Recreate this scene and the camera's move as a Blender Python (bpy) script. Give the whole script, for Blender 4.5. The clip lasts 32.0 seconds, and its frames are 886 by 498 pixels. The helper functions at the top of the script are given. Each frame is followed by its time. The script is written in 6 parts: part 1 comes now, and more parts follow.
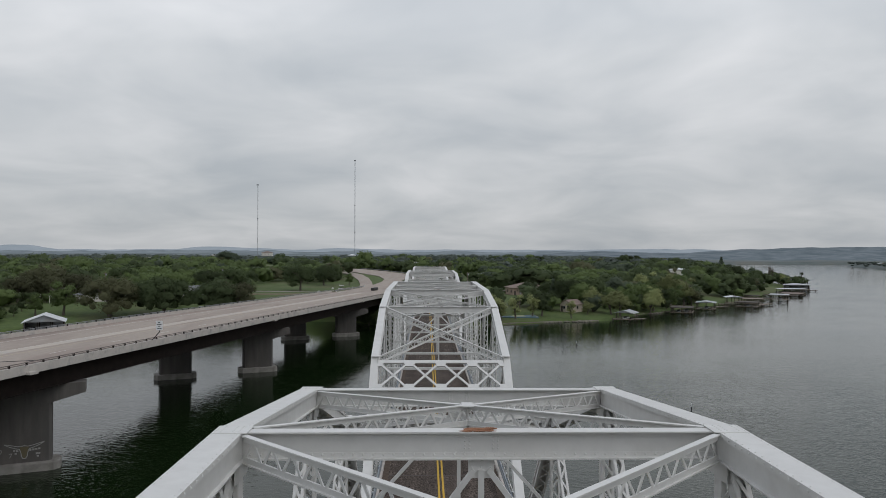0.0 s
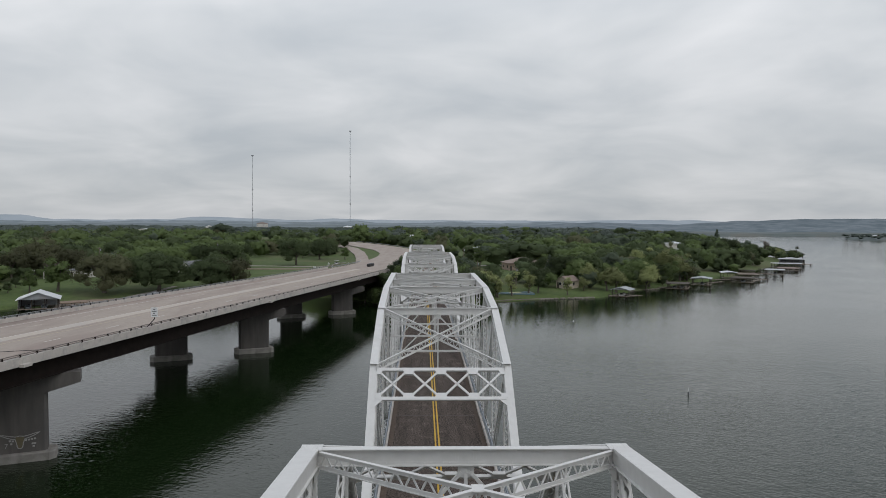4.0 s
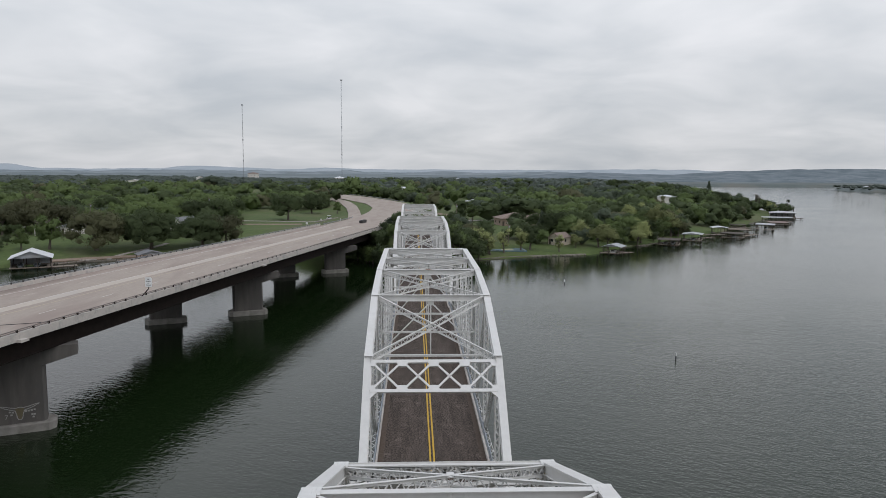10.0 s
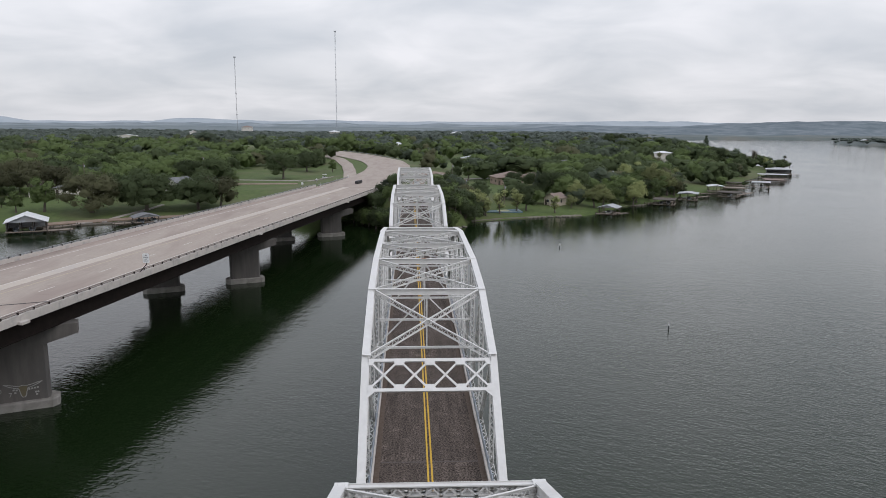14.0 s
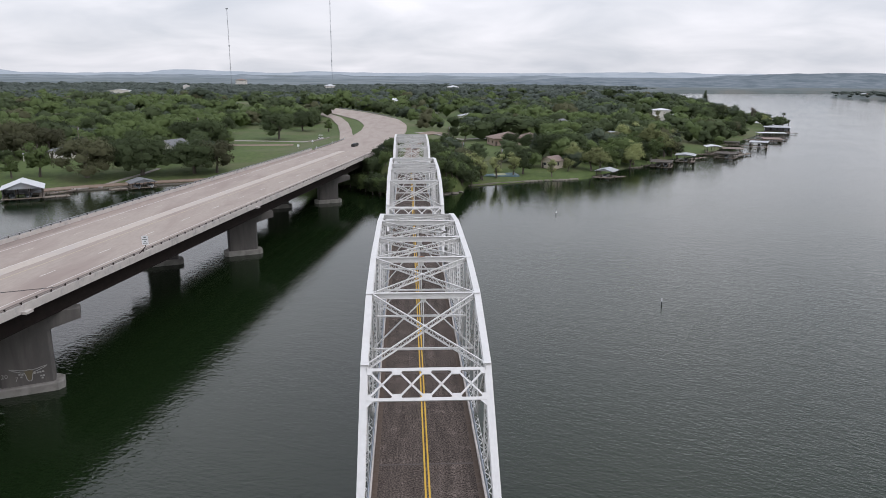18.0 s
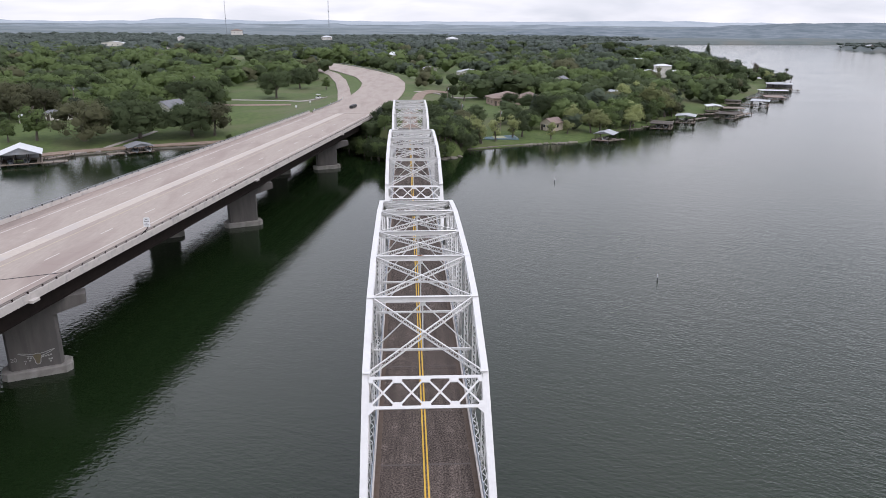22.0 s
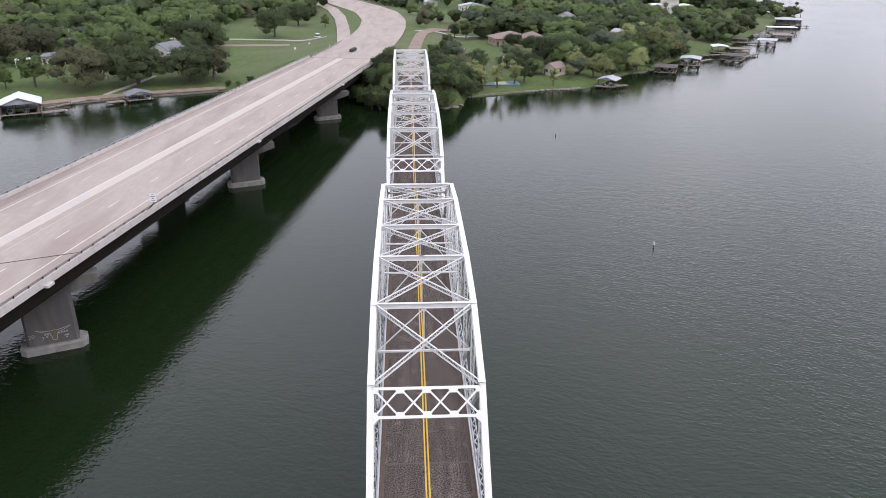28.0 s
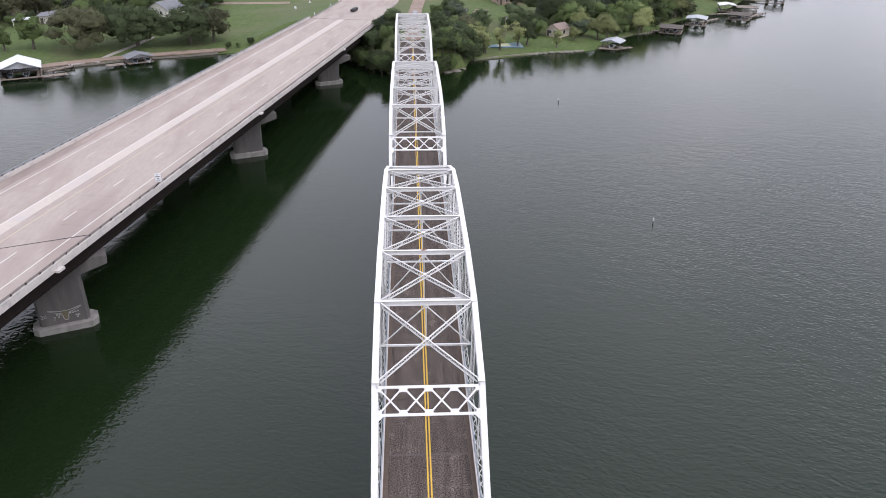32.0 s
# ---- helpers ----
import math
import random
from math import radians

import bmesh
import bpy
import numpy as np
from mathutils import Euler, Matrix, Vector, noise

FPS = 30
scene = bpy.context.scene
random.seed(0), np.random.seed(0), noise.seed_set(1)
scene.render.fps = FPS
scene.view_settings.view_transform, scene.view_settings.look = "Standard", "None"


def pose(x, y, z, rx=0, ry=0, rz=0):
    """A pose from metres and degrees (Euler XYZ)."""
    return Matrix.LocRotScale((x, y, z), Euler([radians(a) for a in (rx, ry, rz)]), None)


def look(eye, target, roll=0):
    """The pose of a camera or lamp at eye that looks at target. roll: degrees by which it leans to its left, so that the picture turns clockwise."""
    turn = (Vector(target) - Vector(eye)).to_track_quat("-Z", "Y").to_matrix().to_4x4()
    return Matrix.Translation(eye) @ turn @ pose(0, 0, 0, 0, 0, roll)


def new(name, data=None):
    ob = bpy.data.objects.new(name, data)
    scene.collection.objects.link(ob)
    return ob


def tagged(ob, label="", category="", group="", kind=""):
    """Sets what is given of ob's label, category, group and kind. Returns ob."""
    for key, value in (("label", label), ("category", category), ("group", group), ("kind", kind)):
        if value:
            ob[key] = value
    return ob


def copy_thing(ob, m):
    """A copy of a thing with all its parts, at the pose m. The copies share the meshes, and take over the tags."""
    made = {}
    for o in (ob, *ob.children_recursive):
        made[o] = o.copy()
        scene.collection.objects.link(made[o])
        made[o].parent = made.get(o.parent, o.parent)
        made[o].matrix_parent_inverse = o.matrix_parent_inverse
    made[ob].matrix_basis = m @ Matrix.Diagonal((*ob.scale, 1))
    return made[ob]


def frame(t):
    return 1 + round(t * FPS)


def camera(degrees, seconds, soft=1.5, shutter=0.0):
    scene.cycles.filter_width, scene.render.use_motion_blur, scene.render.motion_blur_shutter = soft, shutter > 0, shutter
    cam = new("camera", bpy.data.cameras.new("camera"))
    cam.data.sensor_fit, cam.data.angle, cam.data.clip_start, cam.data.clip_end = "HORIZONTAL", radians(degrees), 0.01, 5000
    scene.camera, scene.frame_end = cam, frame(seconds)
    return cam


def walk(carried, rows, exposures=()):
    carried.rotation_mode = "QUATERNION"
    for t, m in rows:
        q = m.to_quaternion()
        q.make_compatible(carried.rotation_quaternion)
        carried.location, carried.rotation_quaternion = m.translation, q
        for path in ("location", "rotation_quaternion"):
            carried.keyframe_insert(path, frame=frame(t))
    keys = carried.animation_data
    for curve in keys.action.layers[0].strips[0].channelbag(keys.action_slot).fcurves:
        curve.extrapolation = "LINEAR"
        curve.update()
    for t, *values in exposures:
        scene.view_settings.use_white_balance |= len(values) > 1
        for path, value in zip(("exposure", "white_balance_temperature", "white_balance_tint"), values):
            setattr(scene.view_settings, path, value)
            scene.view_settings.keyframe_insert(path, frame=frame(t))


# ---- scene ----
LENS = 63.32
cam = camera(LENS, 32.0, soft=0.5)

# seconds, x, y, z, pitch, yaw, roll: a slow climb almost straight up while the view tips down
ROWS = (
    (0.0, -0.93, 44.09, 25.49, 0.03, -1.31, 0.20), (0.5, -0.99, 44.33, 25.77, 0.06, -1.34, 0.27),
    (1.0, -1.04, 44.57, 26.05, 0.02, -1.39, 0.31), (1.5, -1.09, 44.78, 26.31, -0.70, -1.45, 0.34),
    (2.0, -1.13, 44.95, 26.59, -1.06, -1.50, 0.34), (2.5, -1.17, 45.09, 26.87, -1.39, -1.55, 0.34),
    (3.0, -1.20, 45.17, 27.16, -1.74, -1.59, 0.32), (3.5, -1.21, 45.20, 27.45, -2.05, -1.63, 0.31),
    (5.5, -1.21, 45.11, 28.43, -3.21, -1.85, 0.29), (6.0, -1.21, 45.09, 28.70, -3.51, -1.90, 0.30),
    (7.0, -1.22, 45.04, 29.18, -4.15, -2.01, 0.33), (8.0, -1.22, 45.00, 29.65, -4.85, -2.13, 0.34),
    (9.0, -1.23, 44.95, 30.11, -5.63, -2.23, 0.34), (10.0, -1.25, 44.91, 30.61, -6.40, -2.31, 0.35),
    (11.0, -1.24, 44.89, 31.21, -7.30, -2.42, 0.34), (12.0, -1.25, 44.87, 31.93, -8.26, -2.52, 0.33),
    (13.0, -1.24, 44.83, 32.78, -9.21, -2.57, 0.29), (14.0, -1.25, 44.79, 33.82, -10.19, -2.65, 0.28),
    (14.5, -1.24, 44.77, 34.35, -10.64, -2.69, 0.28), (16.5, -1.22, 44.67, 36.45, -12.55, -2.82, 0.26),
    (17.0, -1.21, 44.65, 36.95, -13.03, -2.85, 0.26), (18.0, -1.20, 44.63, 37.96, -13.96, -2.91, 0.25),
    (19.0, -1.20, 44.62, 39.00, -14.88, -2.93, 0.26), (20.0, -1.21, 44.63, 40.09, -15.88, -2.95, 0.27),
    (21.0, -1.21, 44.65, 41.18, -16.85, -2.98, 0.28), (22.0, -1.21, 44.65, 42.31, -17.82, -3.02, 0.28),
    (23.0, -1.21, 44.67, 43.44, -18.73, -3.02, 0.29), (24.0, -1.22, 44.69, 44.63, -19.72, -3.03, 0.32),
    (25.0, -1.23, 44.70, 45.81, -20.65, -3.03, 0.33), (25.5, -1.23, 44.71, 46.41, -21.12, -3.02, 0.33),
    (27.5, -1.19, 44.71, 48.74, -23.03, -2.96, 0.36), (28.0, -1.18, 44.70, 49.28, -23.49, -2.96, 0.36),
    (29.0, -1.15, 44.72, 50.28, -24.40, -2.92, 0.37), (30.0, -1.14, 44.76, 51.27, -25.31, -2.89, 0.41),
    (31.0, -1.16, 44.83, 52.35, -26.24, -2.87, 0.45), (32.0, -1.20, 44.94, 53.54, -27.26, -2.84, 0.49),
)
walk(cam, [(t, pose(x, y, z, 90 + p, 0, w) @ pose(0, 0, 0, 0, 0, r)) for t, x, y, z, p, w, r in ROWS],
     exposures=[(0.0, -0.68, 6500, 10), (3.0, -0.60, 6500, 10), (9.0, -0.43, 6490, 11), (13.0, -0.25, 6480, 13), (19.0, 0.04, 6400, 16), (23.0, 0.31, 6340, 19), (28.0, 0.48, 6310, 20), (32.0, 0.51, 6310, 20)])


# ---------------------------------------------------------------- world and sun
def node(tree, kind, **inputs):
    n = tree.nodes.new(kind)
    for key, value in inputs.items():
        n.inputs[key.replace("_", " ")].default_value = value
    return n


SUNWARD = (0.45, -0.40, 0.80)


def build_world():
    world = bpy.data.worlds.new("overcast_sky")
    scene.world = world
    world.use_nodes = True
    t = world.node_tree
    t.nodes.clear()
    out = t.nodes.new("ShaderNodeOutputWorld")
    bg = t.nodes.new("ShaderNodeBackground")
    bg.inputs["Strength"].default_value = 1.0
    sky = t.nodes.new("ShaderNodeTexSky")
    sky.sky_type = "NISHITA"
    sky.sun_disc = False
    sky.sun_elevation, sky.sun_rotation = radians(53), radians(132)
    skyb = t.nodes.new("ShaderNodeVectorMath")
    skyb.operation = "SCALE"
    skyb.inputs["Scale"].default_value = 0.06
    t.links.new(sky.outputs["Color"], skyb.inputs[0])
    # the cloud deck: flat layers seen in perspective
    co = t.nodes.new("ShaderNodeTexCoord")
    sep = t.nodes.new("ShaderNodeSeparateXYZ")
    t.links.new(co.outputs["Generated"], sep.inputs[0])
    up = t.nodes.new("ShaderNodeMath")
    up.operation = "MAXIMUM"
    up.inputs[1].default_value = 0.0
    t.links.new(sep.outputs["Z"], up.inputs[0])
    lift = t.nodes.new("ShaderNodeMath")
    lift.inputs[1].default_value = 0.22
    t.links.new(up.outputs[0], lift.inputs[0])
    flat = t.nodes.new("ShaderNodeVectorMath")
    flat.operation = "DIVIDE"
    t.links.new(co.outputs["Generated"], flat.inputs[0])
    comb = t.nodes.new("ShaderNodeCombineXYZ")
    for i in (0, 1, 2):
        t.links.new(lift.outputs[0], comb.inputs[i])
    t.links.new(comb.outputs[0], flat.inputs[1])
    big = node(t, "ShaderNodeTexNoise", Scale=1.5, Detail=4.5, Roughness=0.5, Distortion=0.35)
    t.links.new(flat.outputs[0], big.inputs["Vector"])
    ramp = t.nodes.new("ShaderNodeValToRGB")
    e = ramp.color_ramp.elements
    e[0].position, e[0].color = 0.30, (0.69, 0.74, 0.79, 1)
    e[1].position, e[1].color = 0.70, (1.02, 1.04, 1.07, 1)
    mid = ramp.color_ramp.elements.new(0.5)
    mid.color = (0.85, 0.885, 0.92, 1)
    t.links.new(big.outputs["Fac"], ramp.inputs["Fac"])
    # overcast skies brighten towards the zenith
    zen = t.nodes.new("ShaderNodeMapRange")
    zen.inputs["From Min"].default_value, zen.inputs["From Max"].default_value = 0.0, 0.30
    zen.inputs["To Min"].default_value, zen.inputs["To Max"].default_value = 0.93, 1.34
    t.links.new(up.outputs[0], zen.inputs["Value"])
    mul = t.nodes.new("ShaderNodeVectorMath")
    mul.operation = "SCALE"
    t.links.new(ramp.outputs["Color"], mul.inputs[0])
    # the hidden sun's broad glow through the cloud
    glow = t.nodes.new("ShaderNodeVectorMath")
    glow.operation = "DOT_PRODUCT"
    t.links.new(co.outputs["Generated"], glow.inputs[0])
    glow.inputs[1].default_value = Vector(SUNWARD).normalized()
    lobe = node(t, "ShaderNodeMath")
    lobe.operation = "POWER"
    clip = t.nodes.new("ShaderNodeMath")
    clip.operation = "MAXIMUM"
    clip.inputs[1].default_value = 0.0
    t.links.new(glow.outputs["Value"], clip.inputs[0])
    t.links.new(clip.outputs[0], lobe.inputs[0])
    lobe.inputs[1].default_value = 6.0
    gain = t.nodes.new("ShaderNodeMath")
    gain.operation = "MULTIPLY_ADD"
    gain.inputs[1].default_value, gain.inputs[2].default_value = 0.15, 1.0
    t.links.new(lobe.outputs[0], gain.inputs[0])
    both = t.nodes.new("ShaderNodeMath")
    both.operation = "MULTIPLY"
    t.links.new(zen.outputs[0], both.inputs[0])
    t.links.new(gain.outputs[0], both.inputs[1])
    t.links.new(both.outputs[0], mul.inputs["Scale"])
    # thinner, bluer cloud higher up
    thin = t.nodes.new("ShaderNodeMapRange")
    thin.inputs["From Min"].default_value, thin.inputs["From Max"].default_value = 0.25, 0.8
    t.links.new(up.outputs[0], thin.inputs["Value"])
    blue = t.nodes.new("ShaderNodeMix")
    blue.data_type, blue.blend_type = "RGBA", "MULTIPLY"
    blue.inputs[7].default_value = (0.94, 0.975, 1.06, 1)
    t.links.new(thin.outputs[0], blue.inputs["Factor"])
    t.links.new(mul.outputs[0], blue.inputs[6])
    mix = t.nodes.new("ShaderNodeMix")
    mix.data_type = "RGBA"
    mix.inputs["Factor"].default_value = 0.9
    t.links.new(skyb.outputs[0], mix.inputs[6])
    t.links.new(blue.outputs[2], mix.inputs[7])
    t.links.new(mix.outputs[2], bg.inputs["Color"])
    t.links.new(bg.outputs[0], out.inputs["Surface"])


build_world()
sun = bpy.data.lights.new("sun", "SUN")
sun.energy, sun.angle, sun.color = 0.95, radians(40), (1.0, 0.97, 0.92)
new("sun", sun).matrix_world = look([300 * c for c in SUNWARD], (0, 0, 0))


# ---------------------------------------------------------------- materials
def material(name, base, second=None, scale=1.0, rough=0.7, metal=0.0, bump=0.0, bump_scale=None, stain=None,
             stain_scale=0.25, stain_at=0.62, stretch=(1, 1, 1), per_object=0.0, coord="Object", spec=0.5):
    m = bpy.data.materials.new(name)
    m.use_nodes = True
    t = m.node_tree
    b = t.nodes["Principled BSDF"]
    b.inputs["Roughness"].default_value = rough
    b.inputs["Metallic"].default_value = metal
    b.inputs["Specular IOR Level"].default_value = spec
    co = t.nodes.new("ShaderNodeTexCoord")
    mp = t.nodes.new("ShaderNodeMapping")
    mp.inputs["Scale"].default_value = stretch
    t.links.new(co.outputs[coord], mp.inputs["Vector"])
    fine = node(t, "ShaderNodeTexNoise", Scale=scale, Detail=8.0, Roughness=0.62)
    t.links.new(mp.outputs[0], fine.inputs["Vector"])
    ramp = t.nodes.new("ShaderNodeValToRGB")
    ramp.color_ramp.elements[0].position, ramp.color_ramp.elements[1].position = 0.3, 0.7
    ramp.color_ramp.elements[0].color = (*base, 1)
    ramp.color_ramp.elements[1].color = (*(second or [c * 0.82 for c in base]), 1)
    t.links.new(fine.outputs["Fac"], ramp.inputs["Fac"])
    colour = ramp.outputs["Color"]
    if stain:
        blot = node(t, "ShaderNodeTexNoise", Scale=stain_scale, Detail=5.0, Roughness=0.6, Distortion=0.4)
        t.links.new(mp.outputs[0], blot.inputs["Vector"])
        cut = t.nodes.new("ShaderNodeMapRange")
        cut.inputs["From Min"].default_value, cut.inputs["From Max"].default_value = stain_at - 0.12, stain_at + 0.12
        t.links.new(blot.outputs["Fac"], cut.inputs["Value"])
        mx = t.nodes.new("ShaderNodeMix")
        mx.data_type = "RGBA"
        t.links.new(cut.outputs[0], mx.inputs["Factor"])
        t.links.new(colour, mx.inputs[6])
        mx.inputs[7].default_value = (*stain, 1)
        colour = mx.outputs[2]
    if per_object:
        info = t.nodes.new("ShaderNodeObjectInfo")
        rng = t.nodes.new("ShaderNodeMapRange")
        rng.inputs["To Min"].default_value, rng.inputs["To Max"].default_value = 1 - per_object, 1 + per_object
        t.links.new(info.outputs["Random"], rng.inputs["Value"])
        hs = t.nodes.new("ShaderNodeHueSaturation")
        t.links.new(rng.outputs[0], hs.inputs["Value"])
        t.links.new(colour, hs.inputs["Color"])
        colour = hs.outputs["Color"]
    t.links.new(colour, b.inputs["Base Color"])
    if bump:
        bn = node(t, "ShaderNodeTexNoise", Scale=bump_scale or scale * 4, Detail=4.0)
        t.links.new(mp.outputs[0], bn.inputs["Vector"])
        bp = t.nodes.new("ShaderNodeBump")
        bp.inputs["Strength"].default_value, bp.inputs["Distance"].default_value = bump, 0.02
        t.links.new(bn.outputs["Fac"], bp.inputs["Height"])
        t.links.new(bp.outputs[0], b.inputs["Normal"])
    return m


def leaf_material(name, dark, light, spread=0.3):
    """Leaves: the colour changes from tree to tree and from clump to clump."""
    m = bpy.data.materials.new(name)
    m.use_nodes = True
    t = m.node_tree
    b = t.nodes["Principled BSDF"]
    b.inputs["Roughness"].default_value = 0.75
    b.inputs["Specular IOR Level"].default_value = 0.25
    geo = t.nodes.new("ShaderNodeNewGeometry")
    info = t.nodes.new("ShaderNodeObjectInfo")
    ramp = t.nodes.new("ShaderNodeValToRGB")
    ramp.color_ramp.elements[0].color, ramp.color_ramp.elements[1].color = (*dark, 1), (*light, 1)
    co = t.nodes.new("ShaderNodeTexCoord")
    ns = node(t, "ShaderNodeTexNoise", Scale=0.35, Detail=3.0)
    t.links.new(co.outputs["Object"], ns.inputs["Vector"])
    tone = t.nodes.new("ShaderNodeAttribute")
    tone.attribute_name = "tone"
    mixt = t.nodes.new("ShaderNodeMath")
    mixt.operation = "MULTIPLY_ADD"
    mixt.inputs[1].default_value = 0.55
    t.links.new(tone.outputs["Fac"], mixt.inputs[0])
    mixf = t.nodes.new("ShaderNodeMath")
    mixf.operation = "MULTIPLY_ADD"
    mixf.inputs[1].default_value = 0.12
    t.links.new(geo.outputs["Random Per Island"], mixf.inputs[0])
    half = t.nodes.new("ShaderNodeMath")
    half.operation = "MULTIPLY"
    half.inputs[1].default_value = 0.3
    t.links.new(ns.outputs["Fac"], half.inputs[0])
    t.links.new(half.outputs[0], mixf.inputs[2])
    t.links.new(mixf.outputs[0], mixt.inputs[2])
    t.links.new(mixt.outputs[0], ramp.inputs["Fac"])
    hs = t.nodes.new("ShaderNodeHueSaturation")
    rng = t.nodes.new("ShaderNodeMapRange")
    rng.inputs["To Min"].default_value, rng.inputs["To Max"].default_value = 1 - spread, 1 + spread
    t.links.new(info.outputs["Random"], rng.inputs["Value"])
    t.links.new(rng.outputs[0], hs.inputs["Value"])
    t.links.new(ramp.outputs["Color"], hs.inputs["Color"])
    t.links.new(hs.outputs["Color"], b.inputs["Base Color"])
    # light that comes through the leaves
    thin = t.nodes.new("ShaderNodeBsdfTranslucent")
    t.links.new(hs.outputs["Color"], thin.inputs["Color"])
    mix = t.nodes.new("ShaderNodeMixShader")
    mix.inputs["Fac"].default_value = 0.38
    t.links.new(b.outputs[0], mix.inputs[1])
    t.links.new(thin.outputs[0], mix.inputs[2])
    t.links.new(mix.outputs[0], t.nodes["Material Output"].inputs["Surface"])
    return m


def water_material():
    m = bpy.data.materials.new("lake_water")
    m.use_nodes = True
    t = m.node_tree
    b = t.nodes["Principled BSDF"]
    b.inputs["Base Color"].default_value = (0.0074, 0.0152, 0.0051, 1)
    b.inputs["Roughness"].default_value = 0.03
    b.inputs["IOR"].default_value = 1.35
    co = t.nodes.new("ShaderNodeTexCoord")
    mp = t.nodes.new("ShaderNodeMapping")
    mp.vector_type = "TEXTURE"
    mp.inputs["Rotation"].default_value = (0, 0, radians(-27))
    mp.inputs["Scale"].default_value = (1.6, 1.0, 1.0)
    t.links.new(co.outputs["Object"], mp.inputs["Vector"])
    rip = node(t, "ShaderNodeTexNoise", Scale=2.2, Detail=2.0, Roughness=0.5, Distortion=0.35)
    t.links.new(mp.outputs[0], rip.inputs["Vector"])
    slow = node(t, "ShaderNodeTexNoise", Scale=0.03, Detail=3.0)
    t.links.new(co.outputs["Object"], slow.inputs["Vector"])
    amp = t.nodes.new("ShaderNodeMapRange")
    amp.inputs["From Min"].default_value, amp.inputs["From Max"].default_value = 0.35, 0.65
    amp.inputs["To Min"].default_value, amp.inputs["To Max"].default_value = 0.6, 1.0
    t.links.new(slow.outputs["Fac"], amp.inputs["Value"])
    bp = t.nodes.new("ShaderNodeBump")
    bp.inputs["Distance"].default_value = 0.060
    # the wind reaches the open lake more freely; the water under the eastern bank is calm
    sep = t.nodes.new("ShaderNodeSeparateXYZ")
    t.links.new(co.outputs["Object"], sep.inputs[0])
    wind = t.nodes.new("ShaderNodeMapRange")
    wind.inputs["From Min"].default_value, wind.inputs["From Max"].default_value = -5.0, 45.0
    wind.inputs["To Min"].default_value, wind.inputs["To Max"].default_value = 1.0, 2.4
    t.links.new(sep.outputs["X"], wind.inputs["Value"])
    calm = t.nodes.new("ShaderNodeMapRange")
    calm.inputs["From Min"].default_value, calm.inputs["From Max"].default_value = 95.0, 220.0
    calm.inputs["To Min"].default_value, calm.inputs["To Max"].default_value = 1.0, 0.24
    t.links.new(sep.outputs["Y"], calm.inputs["Value"])
    reach = t.nodes.new("ShaderNodeMath")
    reach.operation = "MULTIPLY"
    t.links.new(wind.outputs[0], reach.inputs[0])
    t.links.new(calm.outputs[0], reach.inputs[1])
    west = t.nodes.new("ShaderNodeMapRange")
    west.inputs["From Min"].default_value, west.inputs["From Max"].default_value = -60.0, -15.0
    west.inputs["To Min"].default_value, west.inputs["To Max"].default_value = 0.8, 0.0
    t.links.new(sep.outputs["X"], west.inputs["Value"])
    least = t.nodes.new("ShaderNodeMath")
    least.operation = "MAXIMUM"
    t.links.new(reach.outputs[0], least.inputs[0])
    t.links.new(west.outputs[0], least.inputs[1])
    gust = t.nodes.new("ShaderNodeMath")
    gust.operation = "MULTIPLY"
    t.links.new(amp.outputs[0], gust.inputs[0])
    t.links.new(least.outputs[0], gust.inputs[1])
    chop = node(t, "ShaderNodeTexNoise", Scale=0.55, Detail=1.0, Roughness=0.5, Distortion=0.4)
    t.links.new(mp.outputs[0], chop.inputs["Vector"])
    high = t.nodes.new("ShaderNodeMath")
    high.operation = "MULTIPLY_ADD"
    high.inputs[1].default_value = 0.8
    t.links.new(chop.outputs["Fac"], high.inputs[0])
    t.links.new(rip.outputs["Fac"], high.inputs[2])
    tall = t.nodes.new("ShaderNodeMath")
    tall.operation = "MULTIPLY"
    t.links.new(high.outputs[0], tall.inputs[0])
    t.links.new(gust.outputs[0], tall.inputs[1])
    t.links.new(tall.outputs[0], bp.inputs["Height"])
    t.links.new(bp.outputs[0], b.inputs["Normal"])
    return m


